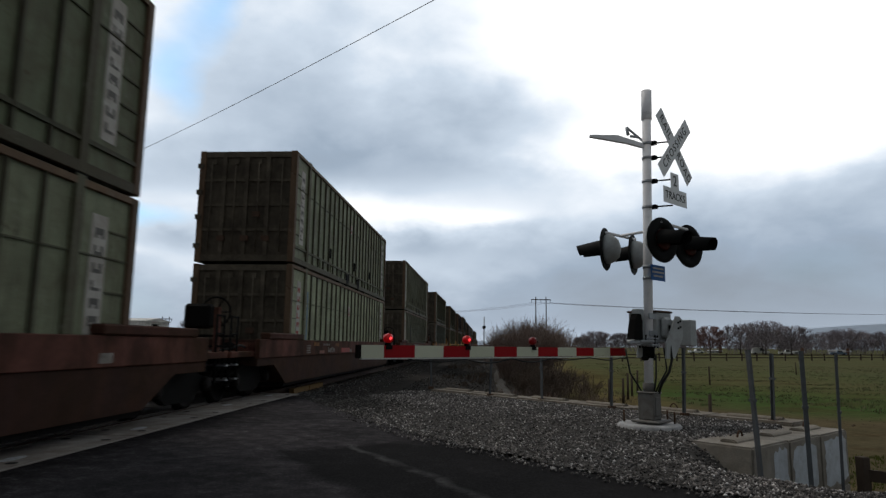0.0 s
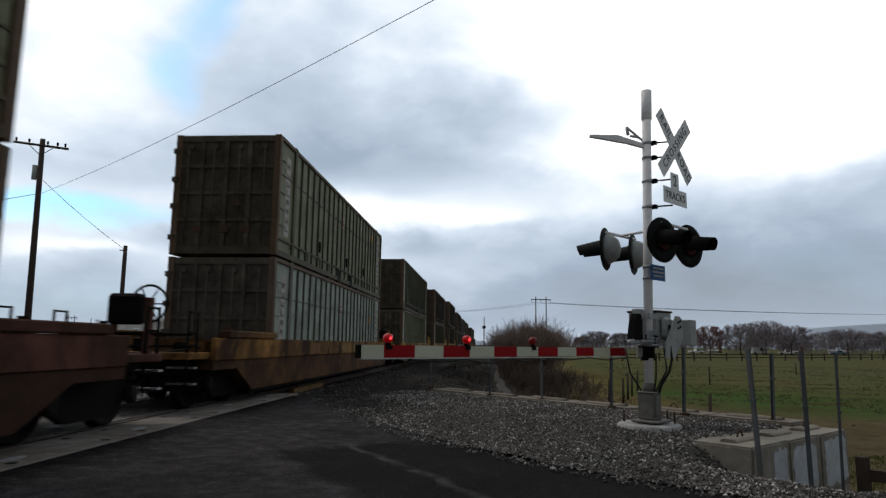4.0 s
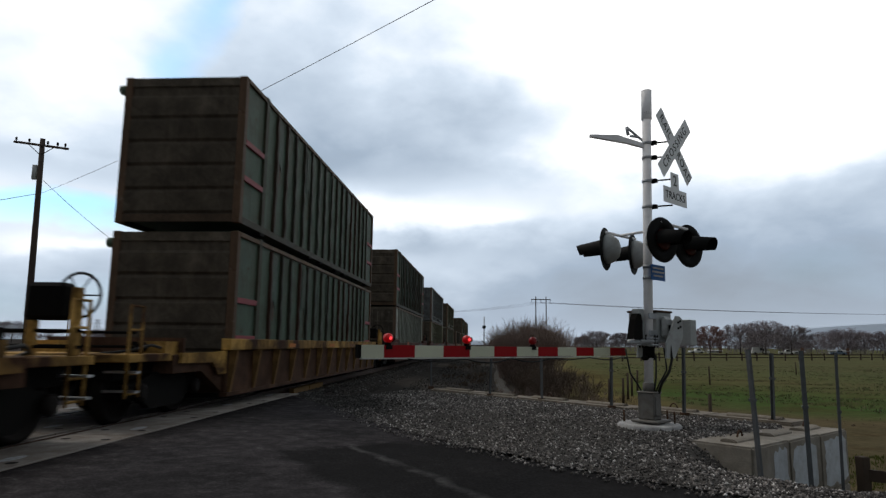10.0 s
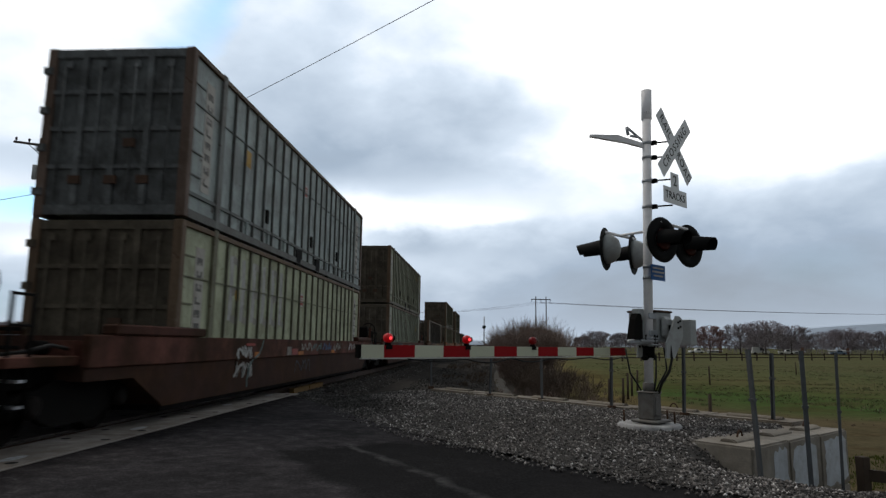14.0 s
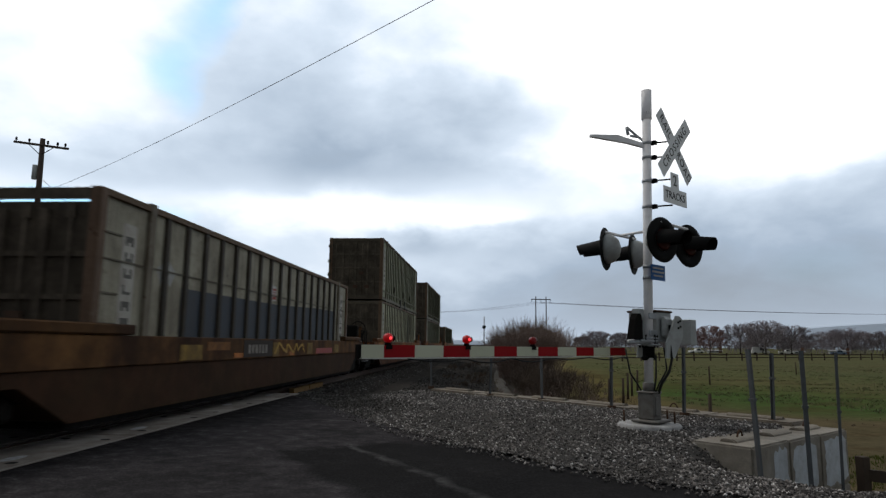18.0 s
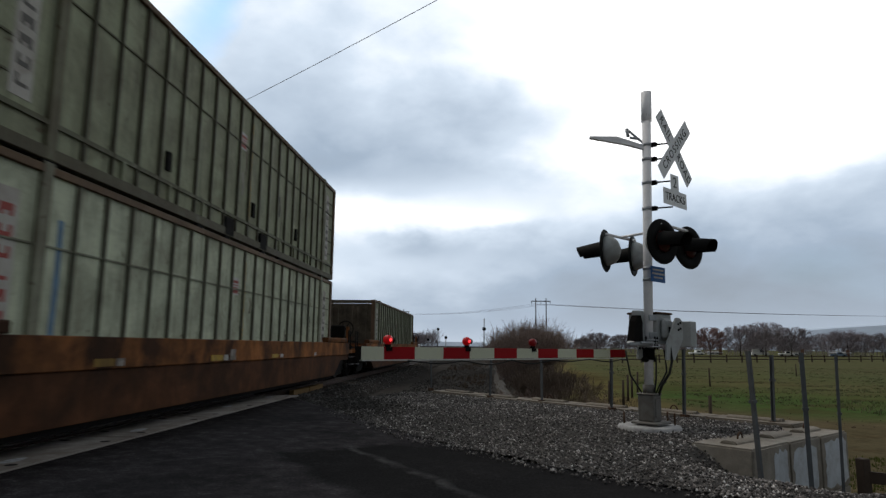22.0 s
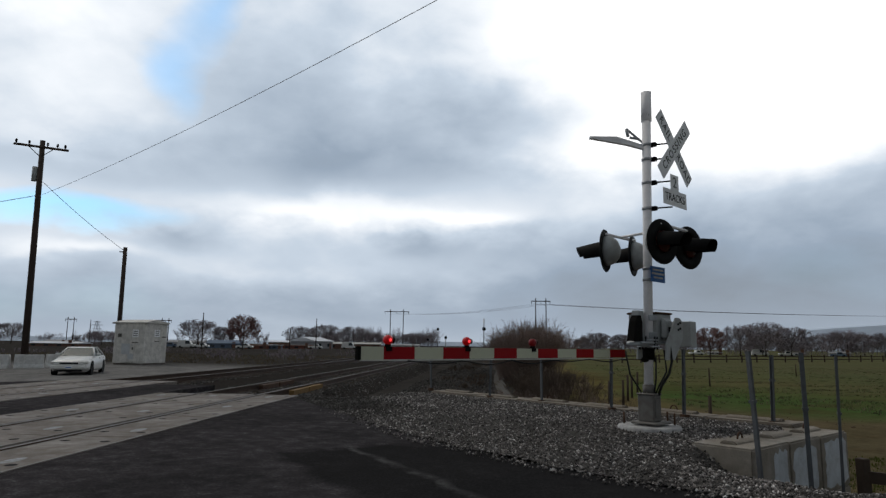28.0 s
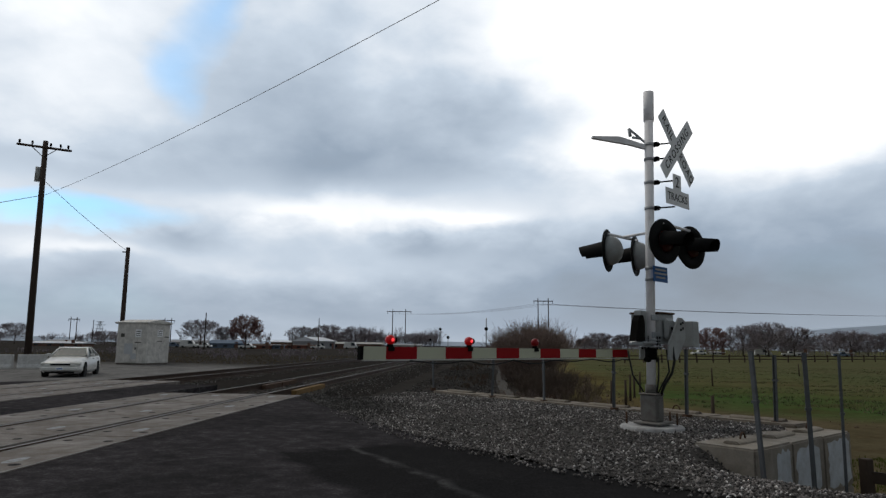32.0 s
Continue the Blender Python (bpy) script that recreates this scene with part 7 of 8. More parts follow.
def make_rough_fence():
    """Short board fence at the roadside and odd wooden posts in the field."""
    f = thing("board_fence", "dark weathered wooden post and rail fence", "fence")
    for x, y in ((4.64, 8.7), (6.5, 7.5), (8.5, 6.3)):
        bm = bmesh.new()
        box(bm, -0.06, 0.06, -0.06, 0.06, -0.1, 0.84)
        part("post", bm, FENCE_WOOD, f, bevel=0.01, at=pose(x, y, -1.0 + 0.06, 0, 0, 20))
    for z in (-0.32, -0.62):
        for (xa, ya), (xb, yb) in (((4.64, 8.7), (6.5, 7.5)), ((6.5, 7.5), (8.5, 6.3))):
            bm = bmesh.new()
            a, b = Vector((xa, ya, z)), Vector((xb, yb, z))
            L = (b - a).length
            box(bm, 0, L, -0.02, 0.02, -0.07, 0.07)
            part("rail", bm, FENCE_WOOD, f, at=pose(xa, ya, z, 0, 0, math.degrees(math.atan2(yb - ya, xb - xa))))
    rng = random.Random(11)
    odd = [(4.4, 24.5, 1.1), (5.3, 26.5, 1.0), (6.0, 29.0, 1.1), (6.6, 31.0, 1.0), (7.4, 33.5, 1.1), (13.5, 41.4, 1.1), (6.0, 18.5, 1.0), (27, 60, 1.1)]
    for x, y, h in odd:
        bm = bmesh.new()
        tube(bm, (0, 0, -0.2), (0.0, 0.0, h), 0.055, 7, 0.045)
        solid("wooden_post", bm, FENCE_WOOD, "weathered wooden fence post in the rough grass", "fence post", group="posts in the field",
              at=pose(x, y, ground_z(x, y), rng.uniform(-2, 2), rng.uniform(-2, 2), 0))
    # far pasture fence
    f = thing("pasture_fence", "long dark wooden post and rail pasture fence", "fence")
    a, b = Vector((20, 100)), Vector((150, 182))
    n = 40
    d = (b - a) / n
    bm = bmesh.new()
    box(bm, -0.09, 0.09, -0.09, 0.09, 0, 1.3)
    post = mesh_of(bm, "post", FENCE_WOOD)
    for k in range(n + 1):
        q = a + d * k
        part("post", post, None, f, at=pose(q.x, q.y, ground_z(q.x, q.y), rng.uniform(-2, 2), rng.uniform(-2, 2), 30))
    L, ang = d.length, math.degrees(math.atan2(d.y, d.x))
    bm = bmesh.new()
    box(bm, 0, L, -0.03, 0.03, -0.08, 0.08)
    rail = mesh_of(bm, "rail", FENCE_WOOD)
    for k in range(n):
        q = a + d * k
        for z in (0.55, 1.05):
            part("rail", rail, None, f, at=pose(q.x, q.y, ground_z(q.x, q.y) + z, 0, 0, ang))


make_rough_fence()


def make_clods():
    rng = random.Random(19)
    pts = []
    while len(pts) < 800:
        y = 12 + 85 * rng.random() ** 1.7
        x = 4.5 + (0.06 + 0.75 * rng.random()) * y
        if noise.noise((x * 0.15, y * 0.2, 9.0)) + (0.35 if x + y < 34 else 0.0) < 0.15 + 0.2 * rng.random():
            continue
        pts.append((x, y, ground_z(x, y)))
    scatter("field_clods", pts, 0.02, 0.06, CLOD, "brown clods and mole hills in the pasture")


make_clods()


# ---- trees and brush ----
TWIG_THICK = material("thicket_twigs", (0.20, 0.15, 0.128), 0.95, vary=0.5, scale=0.6, fine=5, bump=0)
def twig_mesh(name, segs, mat, sides=3):
    """segs: rows of (start, end, r0, r1); thin tapered sticks joined into one mesh."""
    n = len(segs)
    a = np.array([s[0] for s in segs])
    b = np.array([s[1] for s in segs])
    r0 = np.array([s[2] for s in segs])[:, None]
    r1 = np.array([s[3] for s in segs])[:, None]
    d = b - a
    d /= np.linalg.norm(d, axis=1)[:, None] + 1e-9
    ref = np.where(np.abs(d[:, 2:3]) > 0.9, np.array([[1.0, 0, 0]]), np.array([[0, 0, 1.0]]))
    u = np.cross(d, ref)
    u /= np.linalg.norm(u, axis=1)[:, None]
    w = np.cross(d, u)
    vs = []
    for base, r in ((a, r0), (b, r1)):
        for k in range(sides):
            t = 2 * math.pi * k / sides
            vs.append(base + (u * math.cos(t) + w * math.sin(t)) * r)
    v = np.stack(vs, 1)
    f = []
    for k in range(sides):
        f.append([k, (k + 1) % sides, sides + (k + 1) % sides, sides + k])
    f = (np.array(f)[None] + (np.arange(n) * sides * 2)[:, None, None]).reshape(-1, 4)
    me = bpy.data.meshes.new(name)
    me.vertices.add(n * sides * 2)
    me.vertices.foreach_set("co", v.reshape(-1))
    me.loops.add(len(f) * 4)
    me.loops.foreach_set("vertex_index", f.reshape(-1))
    me.polygons.add(len(f))
    me.polygons.foreach_set("loop_start", np.arange(0, len(f) * 4, 4))
    me.update(calc_edges=True)
    me.materials.append(mat)
    return me


def grow(rng, start, way, length, radius, level, out, spread=0.75, kids=4, least=0.02):
    """A limb that bends a little and forks into finer ones."""
    p = start
    d = way.copy()
    n = 3 if level > 0 else 2
    for i in range(n):
        q = p + d * (length / n)
        ra, rb = radius * (1 - 0.25 * i / n), radius * (1 - 0.25 * (i + 1) / n)
        out.append((tuple(p), tuple(q), max(ra, least), max(rb, least)))
        p = q
        d = (d + Vector((rng.uniform(-1, 1), rng.uniform(-1, 1), rng.uniform(-0.4, 0.8))) * 0.22).normalized()
        if level > 0 and i > 0:
            for _ in range(kids if i == n - 1 else max(1, kids - 2)):
                side = (d + Vector((rng.uniform(-1, 1), rng.uniform(-1, 1), rng.uniform(-0.5, 0.7))) * spread).normalized()
                grow(rng, p, side, length * rng.uniform(0.55, 0.8), radius * 0.55, level - 1, out, spread, kids, least)


def bare_tree(x, y, h, w, seed, mat, label, least=0.04):
    rng = random.Random(seed)
    t = thing("bare_tree", label, "tree", "bare trees along the horizon", at=pose(x, y, ground_z(x, y) - 0.1))
    r = 0.022 * h
    bm = bmesh.new()
    tube(bm, (0, 0, 0), (0.01 * h, 0, 0.3 * h), r, 8, r * 0.8)
    tube(bm, (0.01 * h, 0, 0.3 * h), (0, 0.02 * h, 0.7 * h), r * 0.8, 7, r * 0.35)
    part("trunk", bm, BARK, t)
    limbs = []
    for k in range(44):
        f = 0.14 + 0.72 * (k + rng.random()) / 44
        a = 2.4 * k + rng.uniform(-0.4, 0.4)
        rise = rng.uniform(0.35, 0.8) + 0.9 * max(0.0, f - 0.4)
        way = Vector((math.cos(a), math.sin(a), rise)).normalized()
        room = 0.5 * w * math.sqrt(max(0.1, 1 - ((f - 0.5) / 0.62) ** 2)) * rng.uniform(0.75, 1.1)
        grow(rng, Vector((0, 0, f * h)), way, room * 0.55, r * 0.4, 3, limbs, 0.8, 3, least)
    keep = []
    for a, b, r0, r1 in limbs:
        q = (math.hypot(b[0], b[1]) / (0.54 * w)) ** 2 + ((b[2] - 0.54 * h) / (0.48 * h)) ** 2
        if q < 0.85 + 0.4 * rng.random() and b[2] > 0.4:
            keep.append((a, b, r0, r1))
    limbs = keep
    part("crown", twig_mesh("crown", limbs, mat), None, t, "bare twigs")


TREES = ((-102.6, 225.9, 9.6, 15.0, 0), (-56.5, 148.0, 7.9, 8.1, 1), (-93.6, 226.5, 7.3, 9.0, 0), (-75.3, 258.2, 8.4, 13.6, 0), (-65.2, 258.9, 9.3, 13.6, 0), (-53.9, 259.7, 8.7, 13.6, 0),
         (-49.5, 280.3, 7.2, 12.0, 0), (-33.6, 301.7, 7.1, 15.7, 0), (36.5, 225.5, 7.0, 11.5, 0), (49.2, 246.7, 6.9, 9.4, 0), (37.5, 266.1, 5.5, 9.1, 0), (58.0, 176.4, 7.6, 8.6, 1),
         (77.4, 208.1, 9.4, 11.5, 0), (81.0, 198.3, 9.9, 13, 0), (93.1, 209.2, 9.0, 14, 0), (126.3, 252.1, 8.4, 16, 0), (127.0, 242.0, 9.3, 15, 0), (138.8, 253.0, 8.1, 12, 0),
         (121.9, 211.3, 7.5, 8.7, 0), (-190.4, 250.1, 8.6, 13.6, 0), (-172.9, 291.8, 5.0, 15.7, 0), (-160.0, 262.0, 6.0, 14.0, 0), (-205.0, 240.0, 7.5, 12.0, 1), (86.5, 214.0, 7.6, 9.0, 0), (104.0, 236.0, 6.5, 9.0, 0))
for i, (x, y, h, w, red) in enumerate(TREES):
    bare_tree(x, y, h, w, 20 + i, TWIG_RED if red else TWIG_HAZED, "bare reddish-brown winter tree in the distance" if red else "bare grey-brown winter tree in the distance")


def thicket(name, spots, mat, label, stems, seed, least, kind="stuff"):
    rng = random.Random(seed)
    segs = []
    for x, y, h, w in spots:
        z = ground_z(x, y) - 0.1
        for _ in range(stems):
            a = rng.uniform(0, 6.283)
            rr = w * 0.35 * rng.random()
            p = Vector((x + rr * math.cos(a), y + rr * math.sin(a), z))
            way = Vector((math.cos(a) * 0.25 + rng.uniform(-0.25, 0.25), math.sin(a) * 0.25 + rng.uniform(-0.25, 0.25), 1)).normalized()
            grow(rng, p, way, h * rng.uniform(0.35, 0.6), 0.0045 * h, 2, segs, 0.7, 3, least)
    tagged(new(name, twig_mesh(name, segs, mat)), label, "brush", kind=kind)


rngs = random.Random(4)
thicket("far_tree_line", [(rngs.uniform(-80, -25), rngs.uniform(290, 320), rngs.uniform(5, 8.5), 9.0) for _ in range(64)] + [(rngs.uniform(30, 160), rngs.uniform(280, 330), rngs.uniform(4, 6), 9.0) for _ in range(60)] + [(rngs.uniform(34, 150), rngs.uniform(232, 262), rngs.uniform(3.0, 5.5), 8.0) for _ in range(70)] + [(rngs.uniform(-330, -90), rngs.uniform(300, 360), rngs.uniform(4, 7), 9.0) for _ in range(60)], TWIG_HAZED, "distant line of bare brown trees", 5, 15, 0.05)
thicket("thicket", [(x, y, h * (1.0 - 0.06 * (x - 3.0) ** 2), 1.4) for x, y, h in [(rngs.uniform(1.2, 5.2), rngs.uniform(46, 60), rngs.uniform(3.2, 4.3)) for _ in range(44)]], TWIG_THICK, "dense bare brown thicket beside the line", 24, 8, 0.008)
thicket("dark_brush", [(rngs.uniform(-2.6, 0.0), rngs.uniform(30, 75), rngs.uniform(0.25, 0.5), 1.8) for _ in range(14)] + [(rngs.uniform(1.9, 3.8), rngs.uniform(26, 50), rngs.uniform(0.8, 1.5), 1.8) for _ in range(26)], TWIG_DARK, "low dark brown brush in the ditch", 12, 9, 0.008)
thicket("weeds", [(rngs.uniform(0.6, 5.0), rngs.uniform(17, 38), rngs.uniform(0.4, 0.9), 1.4) for _ in range(34)], TWIG_THICK, "dry brown weeds along the ditch", 7, 10, 0.004)
thicket("far_brush", [(rngs.uniform(-70, -18), rngs.uniform(60, 130), rngs.uniform(0.4, 0.9), 4.0) for _ in range(70)], TWIG_HAZED, "low brown scrub beyond the tracks", 6, 12, 0.02)


def grass_tufts(name, n, area, lo, hi, mat, label, seed, width):
    rng = random.Random(seed)
    verts, faces = [], []
    for _ in range(n):
        x, y = area(rng)
        if name == "field_grass" and x + y + 10 * noise.noise((x * 0.12, y * 0.12, 0)) < 36:
            continue
        if noise.noise((x * 0.16, y * 0.35, 5.0)) > 0.12 and name == "field_grass":
            continue
        z = ground_z(x, y)
        for _b in range(6):
            a = rng.uniform(0, 6.283)
            h = rng.uniform(lo, hi)
            bx, by = x + rng.uniform(-0.12, 0.12), y + rng.uniform(-0.12, 0.12)
            ca, sa = math.cos(a) * width, math.sin(a) * width
            k = len(verts)
            lx, ly = rng.uniform(-0.4, 0.4) * h, rng.uniform(-0.4, 0.4) * h
            verts += [(bx - ca, by - sa, z - 0.03), (bx + ca, by + sa, z - 0.03), (bx + lx, by + ly, z + h)]
            faces.append((k, k + 1, k + 2))
    tagged(new(name, raw_mesh(name, verts, faces, mat)), label, "grass", kind="stuff")


grass_tufts("dry_grass", 2600, lambda r: (r.uniform(0.4, 6.5), 12.5 + 34 * r.random() ** 1.4), 0.05, 0.16, DRY_GRASS, "dry straw-coloured grass along the ditch", 5, 0.009)
grass_tufts("pasture_grass", 2500, lambda r: (4.2 + 9 * r.random(), 7 + 8 * r.random()), 0.03, 0.08, GREEN_GRASS, "short green pasture grass", 6, 0.015)
grass_tufts("field_grass", 14000, lambda r: (lambda y: (5.0 + (0.1 + 0.72 * r.random()) * y, y))(13 + 75 * r.random() ** 1.8), 0.03, 0.11, FIELD_GRASS, "short green and yellow winter pasture grass", 16, 0.022)
grass_tufts("yard_grass", 2500, lambda r: (r.uniform(-60, -16), r.uniform(50, 90)), 0.08, 0.22, DRY_GRASS, "dry grass beyond the gravel yard", 7, 0.02)


# ---- poles, wires, cabinets, buildings ----
def wire(name, a, b, sag, r, label, n=24, group=""):
    a, b = Vector(a), Vector(b)
    pts = [a.lerp(b, k / n) - Vector((0, 0, 4 * sag * (k / n) * (1 - k / n))) for k in range(n + 1)]
    bm = bmesh.new()
    path_tube(bm, pts, r, 5)
    solid(name, bm, WIRE, label, "wire", group=group)


def make_poles():
    p = thing("utility_pole", "tall dark wooden utility pole with a crossarm", "utility pole")
    bm = bmesh.new()
    tube(bm, (-32.04, 43.52, -0.6), (-32.38, 43.52, 15.6), 0.24, 12, 0.17)
    part("pole", bm, POLE_WOOD, p)
    bm = bmesh.new()
    a, b = Vector((-34.44, 43.35, 15.38)), Vector((-30.24, 43.35, 14.78))
    tube(bm, a, b, 0.09, 4)
    part("crossarm", bm, POLE_WOOD, p)
    for t in (0.04, 0.28, 0.62, 0.80, 0.94):
        q = a.lerp(b, t)
        bm = bmesh.new()
        tube(bm, q, q + Vector((0, 0, 0.14)), 0.03, 6)
        before = len(bm.verts)
        turned(bm, [(0.05, 0.0), (0.085, 0.05), (0.06, 0.12), (0.09, 0.16), (0.05, 0.24)], 10)
        moved(bm, before, Matrix.Translation(q + Vector((0, 0, 0.14))))
        part("insulator", bm, BLACK_STEEL, p)
    for s in (-1, 1):
        bm = bmesh.new()
        tube(bm, (-32.36 + s * 1.0, 43.4, 15.06 - s * 0.14), (-32.36, 43.4, 14.35), 0.03, 5)
        part("brace", bm, BLACK_STEEL, p)
    bm = bmesh.new()
    tube(bm, (-32.62, 43.35, 12.55), (-32.62, 43.35, 13.6), 0.17, 12)
    part("cable_can", bm, GREY_BOX, p, "small grey equipment can")
    p2 = thing("guy_pole", "short dark wooden guy pole", "pole")
    bm = bmesh.new()
    tube(bm, (-28.25, 48.4, -0.6), (-28.3, 48.4, 8.5), 0.19, 10, 0.15)
    part("pole", bm, POLE_WOOD, p2)
    bm = bmesh.new()
    box(bm, -28.7, -28.3, 48.3, 48.4, 8.1, 8.17)
    part("hook", bm, BLACK_STEEL, p2)
    wire("service_wire", (-32.2, 43.4, 11.45), (29.0, -7.0, 14.325), 1.39, 0.012, "thin overhead wire crossing the road", 40)
    wire("guy_wire", (-31.95, 43.4, 12.5), (-28.4, 48.4, 8.25), 0.18, 0.019, "guy wire between two wooden poles")
    wire("side_wire", (-32.3, 43.4, 11.5), (-60, 40, 7.5), 0.5, 0.024, "thin overhead wire from the utility pole")


make_poles()


def h_frame(x, y, h, w, turn, label):
    t = thing("h_frame_pole", label, "power pole", "H-frame power poles", at=pose(x, y, ground_z(x, y) - 0.3, 0, 0, turn))
    for s in (-1, 1):
        bm = bmesh.new()
        tube(bm, (s * w / 2, 0, 0), (s * w / 2, 0, h), 0.24, 6, 0.18)
        part("pole", bm, POLE_WOOD, t)
    bm = bmesh.new()
    box(bm, -w * 0.95, w * 0.95, -0.12, 0.12, h - 1.3, h - 0.95)
    part("crossarm", bm, POLE_WOOD, t)
    for x2 in (-w * 0.9, 0, w * 0.9):
        bm = bmesh.new()
        tube(bm, (x2, 0, h - 2.3), (x2, 0, h - 1.3), 0.09, 5)
        part("insulator", bm, BLACK_STEEL, t)


h_frame(-45.1, 321, 19.4, 6.4, 5, "wooden H-frame power pole in the distance")
h_frame(20.4, 254.5, 21.0, 4.0, 5, "wooden H-frame power pole in the distance")
h_frame(-212, 319, 14.0, 3.0, 10, "wooden H-frame power pole in the distance")
h_frame(-149.3, 293.5, 13.0, 3.0, 10, "wooden H-frame power pole in the distance")
for dx in (-3.5, 0.0, 3.5):
    wire("power_line", (20.4 + dx, 254.5, 17.6), (230 + dx, 262, 15.5), 2.0, 0.045, "high-voltage wire across the field", 20, "power lines")
    wire("power_line", (20.4 + dx, 254.5, 17.6), (-45 + dx, 321, 16.5), 1.5, 0.035, "high-voltage wire across the field", 12, "power lines")


def make_tower():
    t = thing("lattice_tower", "grey steel lattice transmission tower far away", "power tower", at=pose(-252.9, 407.6, 0))
    for sx in (-1, 1):
        for sy in (-1, 1):
            bm = bmesh.new()
            tube(bm, (sx * 2.5, sy * 2.5, -1), (sx * 0.5, sy * 0.5, 14), 0.16, 4)
            part("leg", bm, GALV, t)
    for z, w in ((9, 3.0), (11.5, 4.0), (13.5, 2.5)):
        bm = bmesh.new()
        box(bm, -w, w, -0.2, 0.2, z, z + 0.3)
        part("crossarm", bm, GALV, t)


make_tower()


def rail_signal(x, y, h, label, heads):
    t = thing("railway_signal", label, "railway signal", "railway signals along the line", at=pose(x, y, -0.5))
    bm = bmesh.new()
    tube(bm, (0, 0, 0), (0, 0, h), 0.09, 8)
    part("mast", bm, GALV, t)
    for z in heads:
        bm = bmesh.new()
        turned(bm, [(0.3, 0.0), (0.32, 0.1), (0.16, 0.25)], 14, "y")
        moved(bm, 0, Matrix.Translation((0, -0.2, z)))
        part("signal_head", bm, HOOD_BLACK, t, "black round signal head")
    bm = bmesh.new()
    box(bm, -0.4, 0.4, -0.3, 0.3, 0, 0.9)
    part("cabinet", bm, GREY_BOX, t)


rail_signal(-10.8, 141.1, 5.6, "tall railway signal with a round black head", (5.2,))
rail_signal(-8.9, 138.0, 3.8, "short railway signal beside the track", (3.4,))
rail_signal(-0.7, 111.4, 6.4, "slim railway signal mast with a black head", (4.6,))
rail_signal(-15.6, 170.0, 3.6, "short railway signal beside the track", (3.2,))


def make_shed():
    t = thing("signal_shed", "weathered grey metal signal shed with small notices on the gravel yard", "shed", at=pose(-25.3, 46.3, -0.42, 0, 0, -9.5))
    bm = bmesh.new()
    box(bm, -1.25, 1.25, -1.25, 1.25, 0.12, 2.95)
    part("wall", bm, SHED_METAL, t, bevel=0.02)
    bm = bmesh.new()
    prism(bm, [(-1.36, 2.95), (1.36, 2.95), (1.36, 3.02), (0.0, 3.24), (-1.36, 3.02)], "x", -1.36, 1.36)
    part("roof", bm, SHED_METAL, t)
    bm = bmesh.new()
    box(bm, -1.2, 1.2, -1.2, 1.2, 0.0, 0.12)
    part("plinth", bm, CONCRETE, t)
    bm = bmesh.new()
    box(bm, -0.45, 0.5, -1.29, -1.252, 0.2, 2.25)
    door = part("door", bm, SHED_METAL, t, "grey metal door", bevel=0.008)
    bm = bmesh.new()
    box(bm, 0.36, 0.4, -1.34, -1.291, 1.05, 1.25)
    part("door_handle", bm, BLACK_STEEL, door)
    for x, z, w, h, mt in ((0.55, 1.95, 0.5, 0.55, SIGN_WHITE), (-0.75, 1.95, 0.3, 0.25, MARK_GREY), (0.55, 1.55, 0.5, 0.06, MARK_GREY)):
        bm = bmesh.new()
        box(bm, x - w / 2, x + w / 2, -1.31, -1.292, z, z + h)
        part("notice", bm, mt, t)
    for y, z, w, h, mt in ((0.1, 2.0, 0.6, 0.5, SIGN_WHITE), (0.1, 1.65, 0.5, 0.06, MARK_GREY), (0.9, 1.95, 0.5, 0.08, MARK_GREY)):
        bm = bmesh.new()
        box(bm, 1.252, 1.27, y - w / 2, y + w / 2, z, z + h)
        part("notice", bm, mt, t)
    for x0, z0, w, h in ((-0.2, 0.75, 0.7, 0.75), (0.25, 0.4, 0.45, 0.4)):
        bm = bmesh.new()
        box(bm, x0 - w / 2, x0 + w / 2, -1.303, -1.2925, z0, z0 + h)
        part("repainted_patch", bm, PANEL_PATCH, t)
    for x, y0, z0 in ((0.55, -1.312, 1.95), (None, 0.1, 2.0)):
        # dark frame lines round the two notices
        for k in range(3):
            bm = bmesh.new()
            z = z0 + 0.1 + 0.14 * k
            if x is None:
                box(bm, 1.271, 1.274, y0 - 0.2, y0 + 0.2, z, z + 0.05)
            else:
                box(bm, x - 0.17, x + 0.17, y0 - 0.003, y0 + 0.001, z, z + 0.05)
            part("notice_line", bm, MARK_GREY, t)
    bm = bmesh.new()
    prism(bm, [(-1.39, 2.90), (1.39, 2.90), (1.39, 2.99), (-1.39, 2.99)], "x", -1.385, -1.36)
    part("roof_trim", bm, MARK_DARK, t)


make_shed()
for x, y, ln, rz in ((-28.6, 36.6, 1.4, 10), (-27.2, 37.4, 1.5, 30), (-27.0, 39.8, 1.5, 60), (-31.2, 36.0, 1.5, 0)):
    bm = bmesh.new()
    prism(bm, [(-0.30, 0), (-0.30, 0.08), (-0.16, 0.26), (-0.09, 0.82), (0.09, 0.82), (0.16, 0.26), (0.30, 0.08), (0.30, 0)], "x", -ln / 2, ln / 2)
    solid("concrete_barrier", bm, PALE_CONCRETE, "short white concrete traffic barrier on the gravel", "barrier", group="concrete barriers", at=pose(x, y, -0.44, 0, 0, rz), bevel=0.015)


